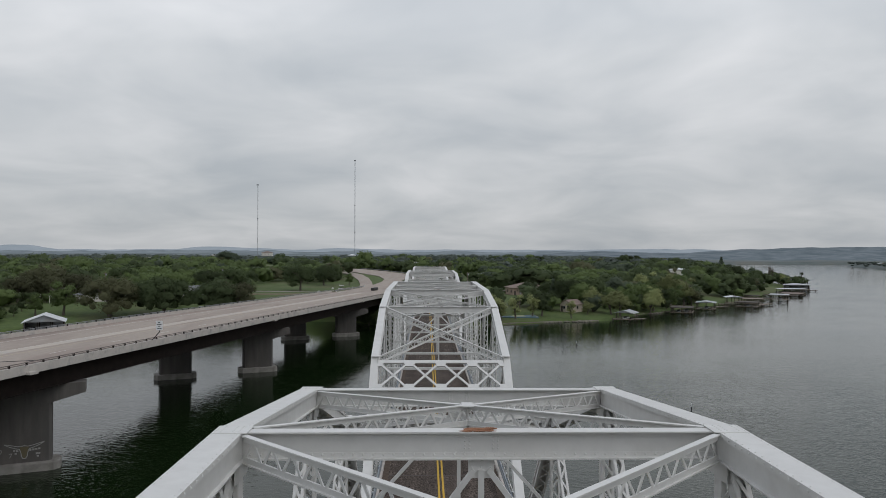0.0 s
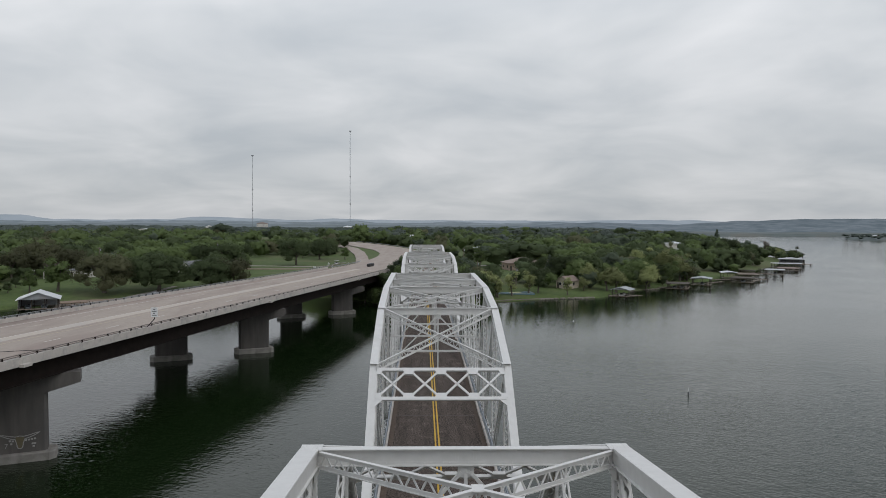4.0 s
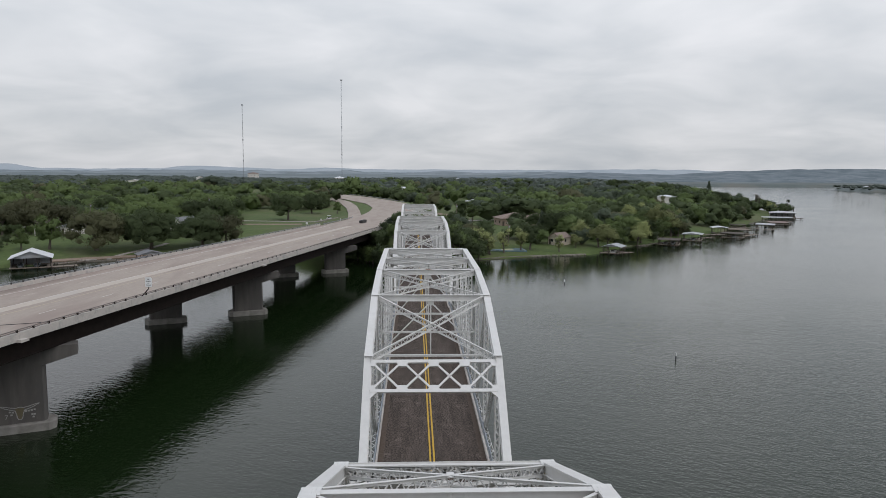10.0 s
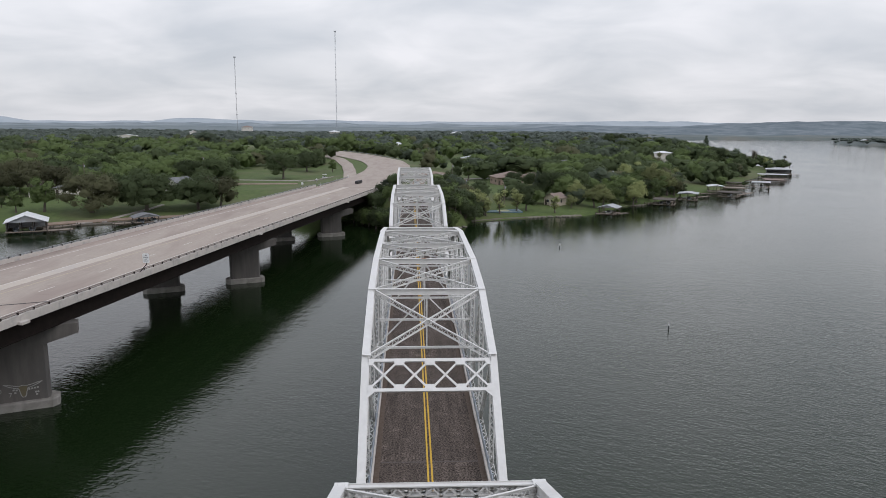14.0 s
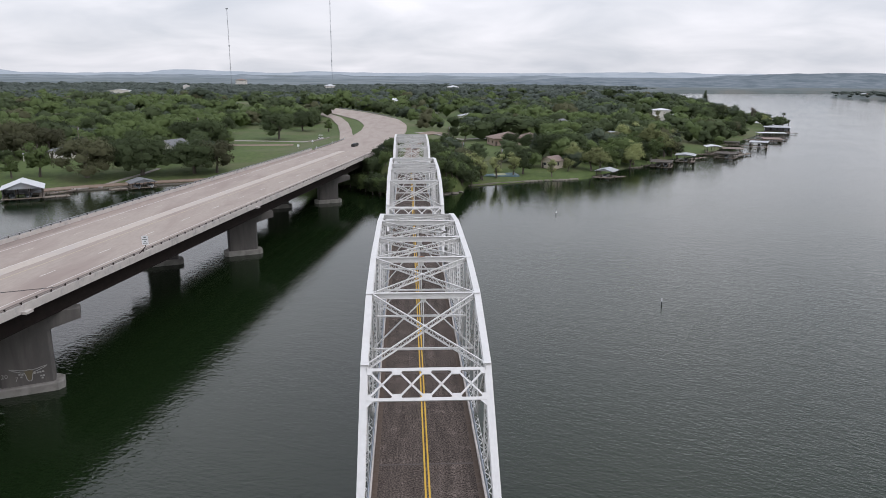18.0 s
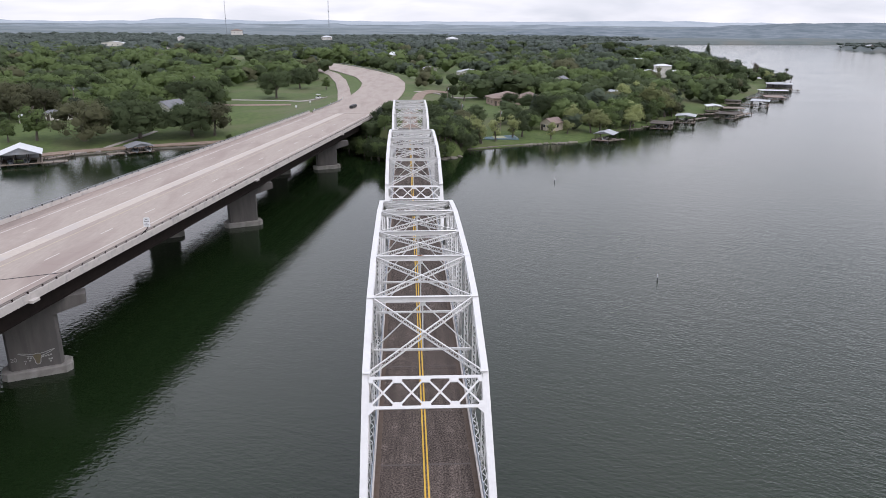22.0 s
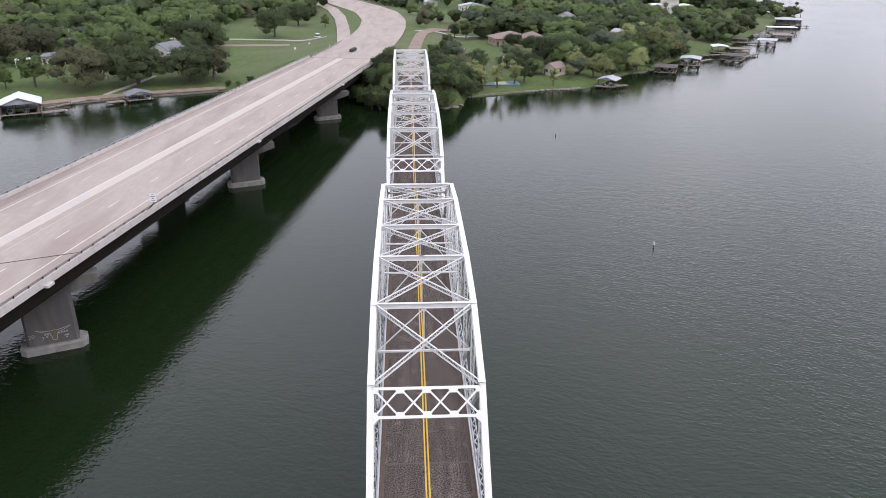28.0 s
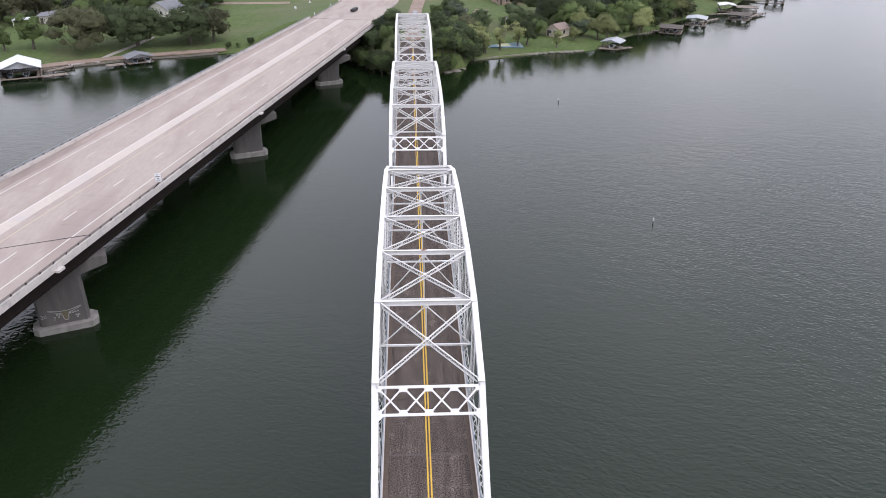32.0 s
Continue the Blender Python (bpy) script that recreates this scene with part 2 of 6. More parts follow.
def asphalt_material():
    """Coarse old asphalt: pale stones in brown binder, streaks along the lanes, pale worn blots."""
    m = bpy.data.materials.new("old_bridge_asphalt")
    m.use_nodes = True
    t = m.node_tree
    b = t.nodes["Principled BSDF"]
    b.inputs["Roughness"].default_value = 1.0
    b.inputs["Specular IOR Level"].default_value = 0.15
    co = t.nodes.new("ShaderNodeTexCoord")
    grain = node(t, "ShaderNodeTexNoise", Scale=8.0, Detail=4.0, Roughness=0.85)
    t.links.new(co.outputs["Object"], grain.inputs["Vector"])
    ramp = t.nodes.new("ShaderNodeValToRGB")
    ramp.color_ramp.elements[0].position, ramp.color_ramp.elements[1].position = 0.40, 0.63
    ramp.color_ramp.elements[0].color, ramp.color_ramp.elements[1].color = (0.016, 0.0115, 0.009, 1), (0.185, 0.150, 0.129, 1)
    t.links.new(grain.outputs["Fac"], ramp.inputs["Fac"])
    colour = ramp.outputs["Color"]
    for stretch, scale, lo, hi, dark, light in (((1.0, 0.10, 1.0), 1.5, 0.35, 0.65, 0.72, 1.15), ((1.0, 1.0, 1.0), 0.7, 0.54, 0.72, 1.0, 1.75)):
        mp = t.nodes.new("ShaderNodeMapping")
        mp.inputs["Scale"].default_value = stretch
        t.links.new(co.outputs["Object"], mp.inputs["Vector"])
        ns = node(t, "ShaderNodeTexNoise", Scale=scale, Detail=4.0, Roughness=0.6)
        t.links.new(mp.outputs[0], ns.inputs["Vector"])
        rg = t.nodes.new("ShaderNodeMapRange")
        rg.inputs["From Min"].default_value, rg.inputs["From Max"].default_value = lo, hi
        rg.inputs["To Min"].default_value, rg.inputs["To Max"].default_value = dark, light
        t.links.new(ns.outputs["Fac"], rg.inputs["Value"])
        mul = t.nodes.new("ShaderNodeVectorMath")
        mul.operation = "SCALE"
        t.links.new(colour, mul.inputs[0])
        t.links.new(rg.outputs[0], mul.inputs["Scale"])
        colour = mul.outputs[0]
    t.links.new(colour, b.inputs["Base Color"])
    bp = t.nodes.new("ShaderNodeBump")
    bp.inputs["Strength"].default_value, bp.inputs["Distance"].default_value = 0.3, 0.02
    t.links.new(grain.outputs["Fac"], bp.inputs["Height"])
    t.links.new(bp.outputs[0], b.inputs["Normal"])
    return m


WHITE = material("white_bridge_paint", (0.630, 0.622, 0.600), (0.565, 0.557, 0.536), 3.0, 0.55, bump=0.1, stain=(0.54, 0.525, 0.50),
                 stain_scale=0.5, stain_at=0.66, coord="Object")
RUST = material("rust", (0.17, 0.062, 0.026), (0.30, 0.145, 0.075), 9.0, 0.9, bump=0.5)
GREYSTEEL = material("grey_galvanised_steel", (0.36, 0.39, 0.42), (0.28, 0.31, 0.34), 3.0, 0.5, 0.4)
ASPHALT = asphalt_material()
PATCH = material("pale_worn_asphalt", (0.150, 0.130, 0.120), (0.060, 0.050, 0.046), 9.0, 1.0, spec=0.15, bump=0.5)
GRIT = material("edge_dirt", (0.075, 0.050, 0.034), (0.13, 0.10, 0.08), 4.0, 1.0, bump=0.6)
FADED = material("faded_yellow_paint", (0.44, 0.36, 0.22), (0.40, 0.35, 0.27), 5.0, 0.8)
YELLOW = material("yellow_road_paint", (0.62, 0.38, 0.02), (0.50, 0.31, 0.04), 9.0, 0.7)
WHITELINE = material("white_road_paint", (0.58, 0.55, 0.51), (0.47, 0.43, 0.39), 6.0, 0.7)
CONCRETE = material("tan_road_concrete", (0.357, 0.302, 0.256), (0.296, 0.250, 0.212), 2.5, 0.9, bump=0.3, bump_scale=14,
                    stain=(0.265, 0.212, 0.182), stain_scale=0.22, stain_at=0.56, stretch=(1, 0.22, 1))
PALE = material("pale_median_concrete", (0.47, 0.41, 0.35), (0.41, 0.355, 0.30), 2.0, 0.9, bump=0.2,
                stain=(0.40, 0.36, 0.33), stain_scale=0.3)
BARRIER = material("barrier_concrete", (0.53, 0.485, 0.445), (0.44, 0.405, 0.370), 1.5, 0.9, bump=0.3,
                   stain=(0.27, 0.26, 0.25), stain_scale=0.5, stain_at=0.64)
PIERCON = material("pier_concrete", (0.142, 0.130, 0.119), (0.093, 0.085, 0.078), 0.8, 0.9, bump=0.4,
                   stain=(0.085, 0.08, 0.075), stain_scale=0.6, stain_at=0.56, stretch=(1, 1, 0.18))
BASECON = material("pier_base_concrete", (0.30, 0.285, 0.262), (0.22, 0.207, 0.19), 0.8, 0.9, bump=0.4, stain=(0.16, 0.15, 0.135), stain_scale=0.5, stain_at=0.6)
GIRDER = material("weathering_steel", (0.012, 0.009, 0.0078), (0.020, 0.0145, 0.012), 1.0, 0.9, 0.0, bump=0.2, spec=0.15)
BROWNRAIL = material("weathered_brown_rail", (0.150, 0.128, 0.112), (0.205, 0.180, 0.160), 4.0, 0.7, bump=0.2)
RAILSTEEL = material("rail_steel", (0.30, 0.31, 0.32), (0.24, 0.25, 0.26), 3.0, 0.45, 0.6)
BLACK = material("black_plastic", (0.018, 0.018, 0.018), (0.03, 0.03, 0.03), 3.0, 0.6)
SIGNWHITE = material("white_sign_sheet", (0.75, 0.75, 0.74), (0.66, 0.66, 0.66), 3.0, 0.5)
INK = material("dark_marking", (0.03, 0.03, 0.035), (0.05, 0.05, 0.05), 3.0, 0.7)
MUSTARD = material("faded_mustard_paint", (0.150, 0.122, 0.066), (0.115, 0.100, 0.070), 3.0, 0.9)
CHALK = material("white_spray_paint", (0.38, 0.37, 0.35), (0.26, 0.255, 0.24), 4.0, 0.9)
GRASS = None
WATER = water_material()
LEAVES = [
    leaf_material("live_oak_leaves", (0.042, 0.060, 0.026), (0.100, 0.131, 0.056)),
    leaf_material("spring_leaves", (0.080, 0.114, 0.040), (0.160, 0.214, 0.076)),
    leaf_material("juniper_leaves", (0.044, 0.060, 0.040), (0.098, 0.122, 0.078)),
    leaf_material("willow_leaves", (0.180, 0.205, 0.082), (0.345, 0.375, 0.165)),
    leaf_material("olive_leaves", (0.062, 0.066, 0.034), (0.136, 0.138, 0.072)),
    # distance haze is painted into this leaf colour
    leaf_material("haze_tinted_leaves", (0.086, 0.108, 0.092), (0.148, 0.174, 0.148), 0.2),
]
BARK = material("bark", (0.085, 0.070, 0.055), (0.14, 0.12, 0.10), 5.0, 0.95, bump=0.8, stretch=(1, 1, 0.2))
ROOFWHITE = material("white_metal_roof", (0.64, 0.65, 0.66), (0.56, 0.57, 0.58), 1.5, 0.4, stain=(0.5, 0.5, 0.5), stain_at=0.68)
ROOFGREY = material("grey_metal_roof", (0.36, 0.375, 0.39), (0.29, 0.305, 0.32), 1.5, 0.45, stain=(0.27, 0.25, 0.23), stain_at=0.62)
ROOFRED = material("red_brown_shingles", (0.185, 0.135, 0.11), (0.24, 0.185, 0.155), 2.0, 0.9, bump=0.4)
ROOFDARK = material("grey_shingles", (0.13, 0.135, 0.14), (0.20, 0.20, 0.205), 2.0, 0.9, bump=0.4)
WALLTAN = material("tan_stone_wall", (0.55, 0.48, 0.39), (0.42, 0.36, 0.29), 2.5, 0.9, bump=0.5)
WALLWHITE = material("cream_wall", (0.66, 0.63, 0.58), (0.58, 0.55, 0.50), 1.5, 0.85)
WALLBRICK = material("brown_brick_wall", (0.26, 0.19, 0.15), (0.33, 0.255, 0.20), 3.0, 0.9, bump=0.4)
TIMBER = material("weathered_timber", (0.15, 0.12, 0.095), (0.24, 0.20, 0.16), 3.0, 0.9, bump=0.4, stretch=(1, 1, 0.3))
DARKWOOD = material("dark_dock_timber", (0.055, 0.045, 0.038), (0.10, 0.085, 0.07), 3.0, 0.9, bump=0.4)
GLASS = material("dark_window_glass", (0.03, 0.035, 0.04), (0.04, 0.045, 0.05), 1.0, 0.08)
DIRT = material("bare_dirt", (0.265, 0.195, 0.148), (0.19, 0.142, 0.108), 0.8, 1.0, bump=0.5, stain=(0.13, 0.10, 0.07), stain_scale=0.2)
STONE = material("shore_stone", (0.21, 0.185, 0.15), (0.13, 0.118, 0.10), 1.2, 0.95, bump=0.6)
PATH = material("pale_path", (0.34, 0.31, 0.28), (0.28, 0.25, 0.225), 0.8, 0.95, bump=0.3)


# ---------------------------------------------------------------- mesh helpers
def finish(name, bm, mat, parent=None, label="", smooth=False):
    me = bpy.data.meshes.new(name)
    bm.to_mesh(me)
    bm.free()
    me.materials.append(mat)
    if smooth:
        for p in me.polygons:
            p.use_smooth = True
    ob = new(name, me)
    if parent:
        ob.parent = parent
    if label:
        ob["label"] = label
    return ob


def part(name, bm, mat, parent, label=""):
    return finish(name, bm, mat, parent, label)


def empty(name, at=(0, 0, 0), turn=0.0):
    ob = new(name)
    ob.matrix_world = pose(*at, 0, 0, turn)
    return ob


CUBE = ((-1, -1, -1), (1, -1, -1), (1, 1, -1), (-1, 1, -1), (-1, -1, 1), (1, -1, 1), (1, 1, 1), (-1, 1, 1))
FACES = ((0, 3, 2, 1), (4, 5, 6, 7), (0, 1, 5, 4), (1, 2, 6, 5), (2, 3, 7, 6), (3, 0, 4, 7))


def box(bm, m, sx, sy, sz):
    """A box of full size sx, sy, sz about the origin of m."""
    vs = [bm.verts.new(m @ Vector((x * sx / 2, y * sy / 2, z * sz / 2))) for x, y, z in CUBE]
    for f in FACES:
        bm.faces.new([vs[i] for i in f])


def at(x, y, z):
    return Matrix.Translation((x, y, z))


def block(bm, x0, x1, y0, y1, z0, z1):
    box(bm, at((x0 + x1) / 2, (y0 + y1) / 2, (z0 + z1) / 2), x1 - x0, y1 - y0, z1 - z0)


def along(a, b, up=(0, 0, 1)):
    """A frame at the middle of a-b: local y runs from a to b, z leans to up."""
    a, b = Vector(a), Vector(b)
    y = (b - a).normalized()
    x = y.cross(Vector(up))
    x = x.normalized() if x.length > 1e-4 else Vector((1, 0, 0))
    z = x.cross(y)
    m = Matrix((x, y, z)).transposed().to_4x4()
    m.translation = (a + b) / 2
    return m, (b - a).length


def beam(bm, a, b, w, h, up=(0, 0, 1)):
    m, n = along(a, b, up)
    box(bm, m, w, n, h)


def tube(bm, a, b, r0, r1=None, sides=6):
    r1 = r0 if r1 is None else r1
    m, n = along(a, b)
    rings = []
    for y, r in ((-n / 2, r0), (n / 2, r1)):
        rings.append([bm.verts.new(m @ Vector((r * math.cos(k * math.tau / sides), y, r * math.sin(k * math.tau / sides))))
                      for k in range(sides)])
    for k in range(sides):
        bm.faces.new((rings[0][k], rings[0][(k + 1) % sides], rings[1][(k + 1) % sides], rings[1][k]))
    bm.faces.new(rings[0][::-1])
    bm.faces.new(rings[1])


def zigzag(bm, a, b, depth, pitch, bar, thick, up=(0, 0, 1)):
    """Lacing bars that run to and fro between two edges depth apart, in the plane of up."""
    m, n = along(a, b, up)
    k = max(2, int(round(n / pitch)))
    for i in range(k):
        y0, y1 = -n / 2 + n * i / k, -n / 2 + n * (i + 1) / k
        s = 1 if i % 2 else -1
        beam(bm, m @ Vector((0, y0, -s * depth / 2)), m @ Vector((0, y1, s * depth / 2)), thick, bar, m.to_3x3() @ Vector((1, 0, 0)) if False else m.to_3x3() @ Vector((0, 0, 1)))


def laced_brace(bm, a, b, depth=0.44, flange=0.11):
    """A brace of top and bottom angles with lacing between them."""
    m, n = along(a, b)
    for s in (-1, 1):
        box(bm, m @ at(0, 0, s * depth / 2), flange, n, 0.022)
        box(bm, m @ at(0, 0, s * (depth / 2 - 0.05)), 0.03, n, 0.10)
    zigzag(bm, a, b, depth - 0.06, 0.27, 0.052, 0.018)


def laced_post(bm, a, b, wide=0.34, deep=0.30, pitch=0.42, up=(1, 0, 0)):
    """Two channels, wide apart along up, joined by lacing on both faces."""
    m, n = along(a, b, up)
    for s in (-1, 1):
        box(bm, m @ at(0, 0, s * wide / 2), deep, n, 0.025)
        for f in (-1, 1):
            box(bm, m @ at(f * deep / 2, 0, s * (wide / 2 - 0.035)), 0.02, n, 0.07)
    for f in (-1, 1):
        o = (m.to_3x3() @ Vector((f * (deep / 2 + 0.012), 0, 0)))
        zigzag(bm, Vector(a) + o, Vector(b) + o, wide - 0.04, pitch, 0.06, 0.016, up)


def rivets(bm, points, r=0.022):
    for p, n in points:
        q = Vector(n).to_track_quat("Z", "Y").to_matrix().to_4x4()
        q.translation = p
        ring = [bm.verts.new(q @ Vector((r * math.cos(k * math.tau / 5), r * math.sin(k * math.tau / 5), 0))) for k in range(5)]
        top = bm.verts.new(q @ Vector((0, 0, r * 0.8)))
        for k in range(5):
            bm.faces.new((ring[k], ring[(k + 1) % 5], top))


# ---------------------------------------------------------------- the lie of the land
SHORE_X = (-900, -300, -170, -135, -118, -104, -90, -75, -66, -50, -30, -16, -6, 8, 14, 19, 35, 47, 56, 65, 85, 95, 113, 137, 151, 176, 210, 250, 268, 290)
SHORE_Y = (250, 235, 245, 258, 270, 279, 287, 292, 296, 299, 296, 285, 268, 268, 272, 284, 291, 296, 297, 301, 328, 332, 358, 378, 394, 430, 476, 530, 548, 700)
TIP_Y = (540, 575, 600, 650, 740, 890, 1000, 1290, 1700, 5000)
TIP_X = (272, 262, 262, 277, 299, 328, 333, 335, 640, 640)

# the highway's centre: x, y, z of its surface, half width
ROAD = ((-74.8, 10, 13.6, 11.3), (-54.4, 126.4, 12.45, 11.3), (-43.2, 190, 11.55, 11.3), (-32.7, 250, 10.5, 11.3), (-20.7, 318.9, 9.4, 11.4), (-16.6, 350, 9.1, 10.8),
        (-13.6, 378, 9.0, 10.4), (-11.9, 405, 9.0, 10.2), (-12.0, 440, 9.1, 10.4), (-17.3, 480, 9.4, 11.2), (-28.0, 510, 9.75, 11.5),
        (-40.5, 540, 10.2, 11.3), (-57, 570, 10.6, 11.2), (-82, 606, 11.3, 11.5), (-114, 638, 12, 12.0), (-170, 672, 12.5, 12.0))


def smooth_road(n=120):
    """The centre line drawn out into even steps: rows of x, y, z, half width."""
    a = np.array(ROAD)
    s = np.concatenate(([0], np.cumsum(np.hypot(*np.diff(a[:, :2], axis=0).T))))
    q = np.linspace(0, s[-1], 4 * n)
    raw = np.stack([np.interp(q, s, a[:, k]) for k in range(4)], 1)
    for _ in range(60):
        raw[1:-1] = (raw[:-2] + 2 * raw[1:-1] + raw[2:]) / 4
    return raw[::4]


HIGHWAY = smooth_road(160)


def shore_distance(x, y):
    """How far a place lies inland of the far bank; below nought in the lake."""
    d = y - np.interp(x, SHORE_X, SHORE_Y)
    slope = np.interp(x, (-900, 60, 110, 330), (1.0, 0.95, 0.72, 0.6))
    return np.minimum(d * slope, np.interp(y, TIP_Y, TIP_X) - x)


def land(x, y):
    """Height of the ground."""
    x, y = np.asarray(x, float), np.asarray(y, float)
    d = shore_distance(x, y)
    z = np.where(d < 0, np.maximum(-4, d * 0.4), 0)
    z = z + np.clip(d, 0, 0.8) * 0.9 + np.clip(d - 1, 0, 50) * 0.075 + np.clip(d - 50, 0, 350) * 0.009
    roll = np.sin(x * 0.011 + 1.3) * np.cos(y * 0.008 + 0.4) * 1.0 + np.sin(x * 0.004 - y * 0.005) * 1.2
    z = z + roll * np.clip((d - 60) / 200, 0, 1)
    for hx, hy, hz, rx, ry in ((110, 860, 6, 170, 90), (250, 760, 6, 70, 70), (300, 1250, 6, 160, 200), (-420, 1150, 3, 260, 200)):
        z = z + hz * np.exp(-((x - hx) / rx) ** 2 - ((y - hy) / ry) ** 2)
    # far shores of the lake on the right
    far = np.minimum(y - 1345, 4000) * 0.3
    east = np.minimum(x - np.interp(y, (0, 985, 1060, 1229, 1290), (2000, 2000, 648, 690, 2000)), y - 1000) * 0.3
    lake = np.interp(y, TIP_Y, TIP_X) - x < 0
    other = np.maximum(far, east)
    z = np.where(lake, np.where(other > 0, np.clip(other, 0, 4) , np.minimum(z, -1.5)), z)
    # the highway's embankment
    h = HIGHWAY
    best = np.full(x.shape, 1e9)
    hz, hw = np.zeros(x.shape), np.full(x.shape, 12.0)
    for i in range(0, len(h), 2):
        if h[i, 1] < 296:
            continue
        q = (x - h[i, 0]) ** 2 + (y - h[i, 1]) ** 2
        near = q < best
        best, hz, hw = np.where(near, q, best), np.where(near, h[i, 2], hz), np.where(near, h[i, 3], hw)
    off = np.sqrt(best)
    w = np.clip(1 - (off - hw - 3) / 26, 0, 1)
    w = w * w * (3 - 2 * w) * np.clip((y - 299) / 9, 0, 1) * (d > 0)
    z = z * (1 - w) + (hz - 0.35) * w
    # the old road's embankment behind the trusses
    v = np.clip(1 - (np.abs(x - 0.3) - 6) / 14, 0, 1) * np.clip((y - 262) / 10, 0, 1) * np.clip((420 - y) / 40, 0, 1)
    return np.where(d > 0, z * (1 - v) + np.maximum(z, np.interp(y, (258, 330, 420), (9.9, 8.8, 8.6))) * v, z)


def ground_material():
    m = material("meadow", (0.041, 0.068, 0.013), (0.080, 0.114, 0.024), 0.5, 1.0, bump=0.8, bump_scale=4,
                 stain=(0.098, 0.098, 0.044), stain_scale=0.035, stain_at=0.58)
    return m


GRASS = ground_material()
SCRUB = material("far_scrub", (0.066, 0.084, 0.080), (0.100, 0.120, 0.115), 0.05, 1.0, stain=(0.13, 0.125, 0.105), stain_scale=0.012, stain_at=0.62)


# pale bluish haze is put into the colour of the farthest ground
HAZE_PLAIN = material("haze_tinted_plain", (0.165, 0.192, 0.200), (0.225, 0.250, 0.256), 0.02, 1.0, spec=0.0, stain=(0.135, 0.160, 0.166), stain_scale=0.008, stain_at=0.54)


def build_ground():
    xs = np.concatenate((-np.geomspace(330, 4200, 46)[::-1], np.arange(-325, 345, 4.0), np.geomspace(350, 4200, 46)))
    ys = np.concatenate((np.arange(200, 480, 3.0), np.arange(480, 800, 8.0), np.geomspace(812, 4600, 70)))
    gx, gy = np.meshgrid(xs, ys)
    gz = land(gx, gy)
    n, k = len(ys), len(xs)
    verts = np.stack([gx.ravel(), gy.ravel(), gz.ravel()], 1)
    i = (np.arange(n - 1)[:, None] * k + np.arange(k - 1)[None]).ravel()
    faces = np.stack([i, i + 1, i + k + 1, i + k], 1)
    me = bpy.data.meshes.new("ground")
    me.from_pydata(verts.tolist(), [], faces.tolist())
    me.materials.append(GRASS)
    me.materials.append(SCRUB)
    me.materials.append(HAZE_PLAIN)
    # scrub from about y 940, the haze-coloured plain from about y 1560
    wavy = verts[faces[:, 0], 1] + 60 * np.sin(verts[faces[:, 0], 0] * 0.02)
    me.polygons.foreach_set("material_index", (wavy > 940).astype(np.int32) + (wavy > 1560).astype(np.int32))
    me.polygons.foreach_set("use_smooth", [True] * len(me.polygons))
    return tagged(new("ground", me), "rolling green meadow and scrub behind the lake shore", "ground", kind="structure")


build_ground()
bm = bmesh.new()
box(bm, at(0, 400, -0.02), 9000, 9000, 0.04)
tagged(finish("water", bm, WATER), "dark green rippled lake water", "water", kind="structure")


# ---------------------------------------------------------------- the truss bridge
DECK, HALF = 10.6, 4.2


def chord_box(bm, a, b, wide=0.50, deep=0.48):
    """A riveted box: side plates under a cover plate that juts out a little."""
    m, n = along(a, b)
    box(bm, m @ at(0, 0, 0.0), wide, n + 0.02, 0.03)
    for s in (-1, 1):
        box(bm, m @ at(s * (wide / 2 - 0.06), 0, -deep / 2 - 0.01), 0.035, n, deep - 0.02)
        box(bm, m @ at(s * (wide / 2 - 0.022), 0, -0.05), 0.04, n, 0.07)
        box(bm, m @ at(s * (wide / 2 - 0.03), 0, -deep + 0.02), 0.11, n, 0.025)
    zigzag(bm, m @ Vector((0, -n / 2, -deep + 0.02)), m @ Vector((0, n / 2, -deep + 0.02)), wide - 0.14, 0.5, 0.06, 0.02, m.to_3x3() @ Vector((1, 0, 0)))


def chord_rivets(bm, a, b, wide=0.50, step=0.22):
    m, n = along(a, b)
    up = m.to_3x3() @ Vector((0, 0, 1))
    k = int(n / step)
    rivets(bm, [(m @ Vector((s * (wide / 2 - 0.045), -n / 2 + (i + 0.5) * n / k, 0.014)), up) for i in range(k) for s in (-1, 1)], 0.024)
    out = m.to_3x3() @ Vector((1, 0, 0))
    k = int(n / 0.24)
    rivets(bm, [(m @ Vector((s * wide / 2, -n / 2 + (i + 0.5) * n / k, -0.03)), out * s) for i in range(k) for s in (-1, 1)], 0.022)


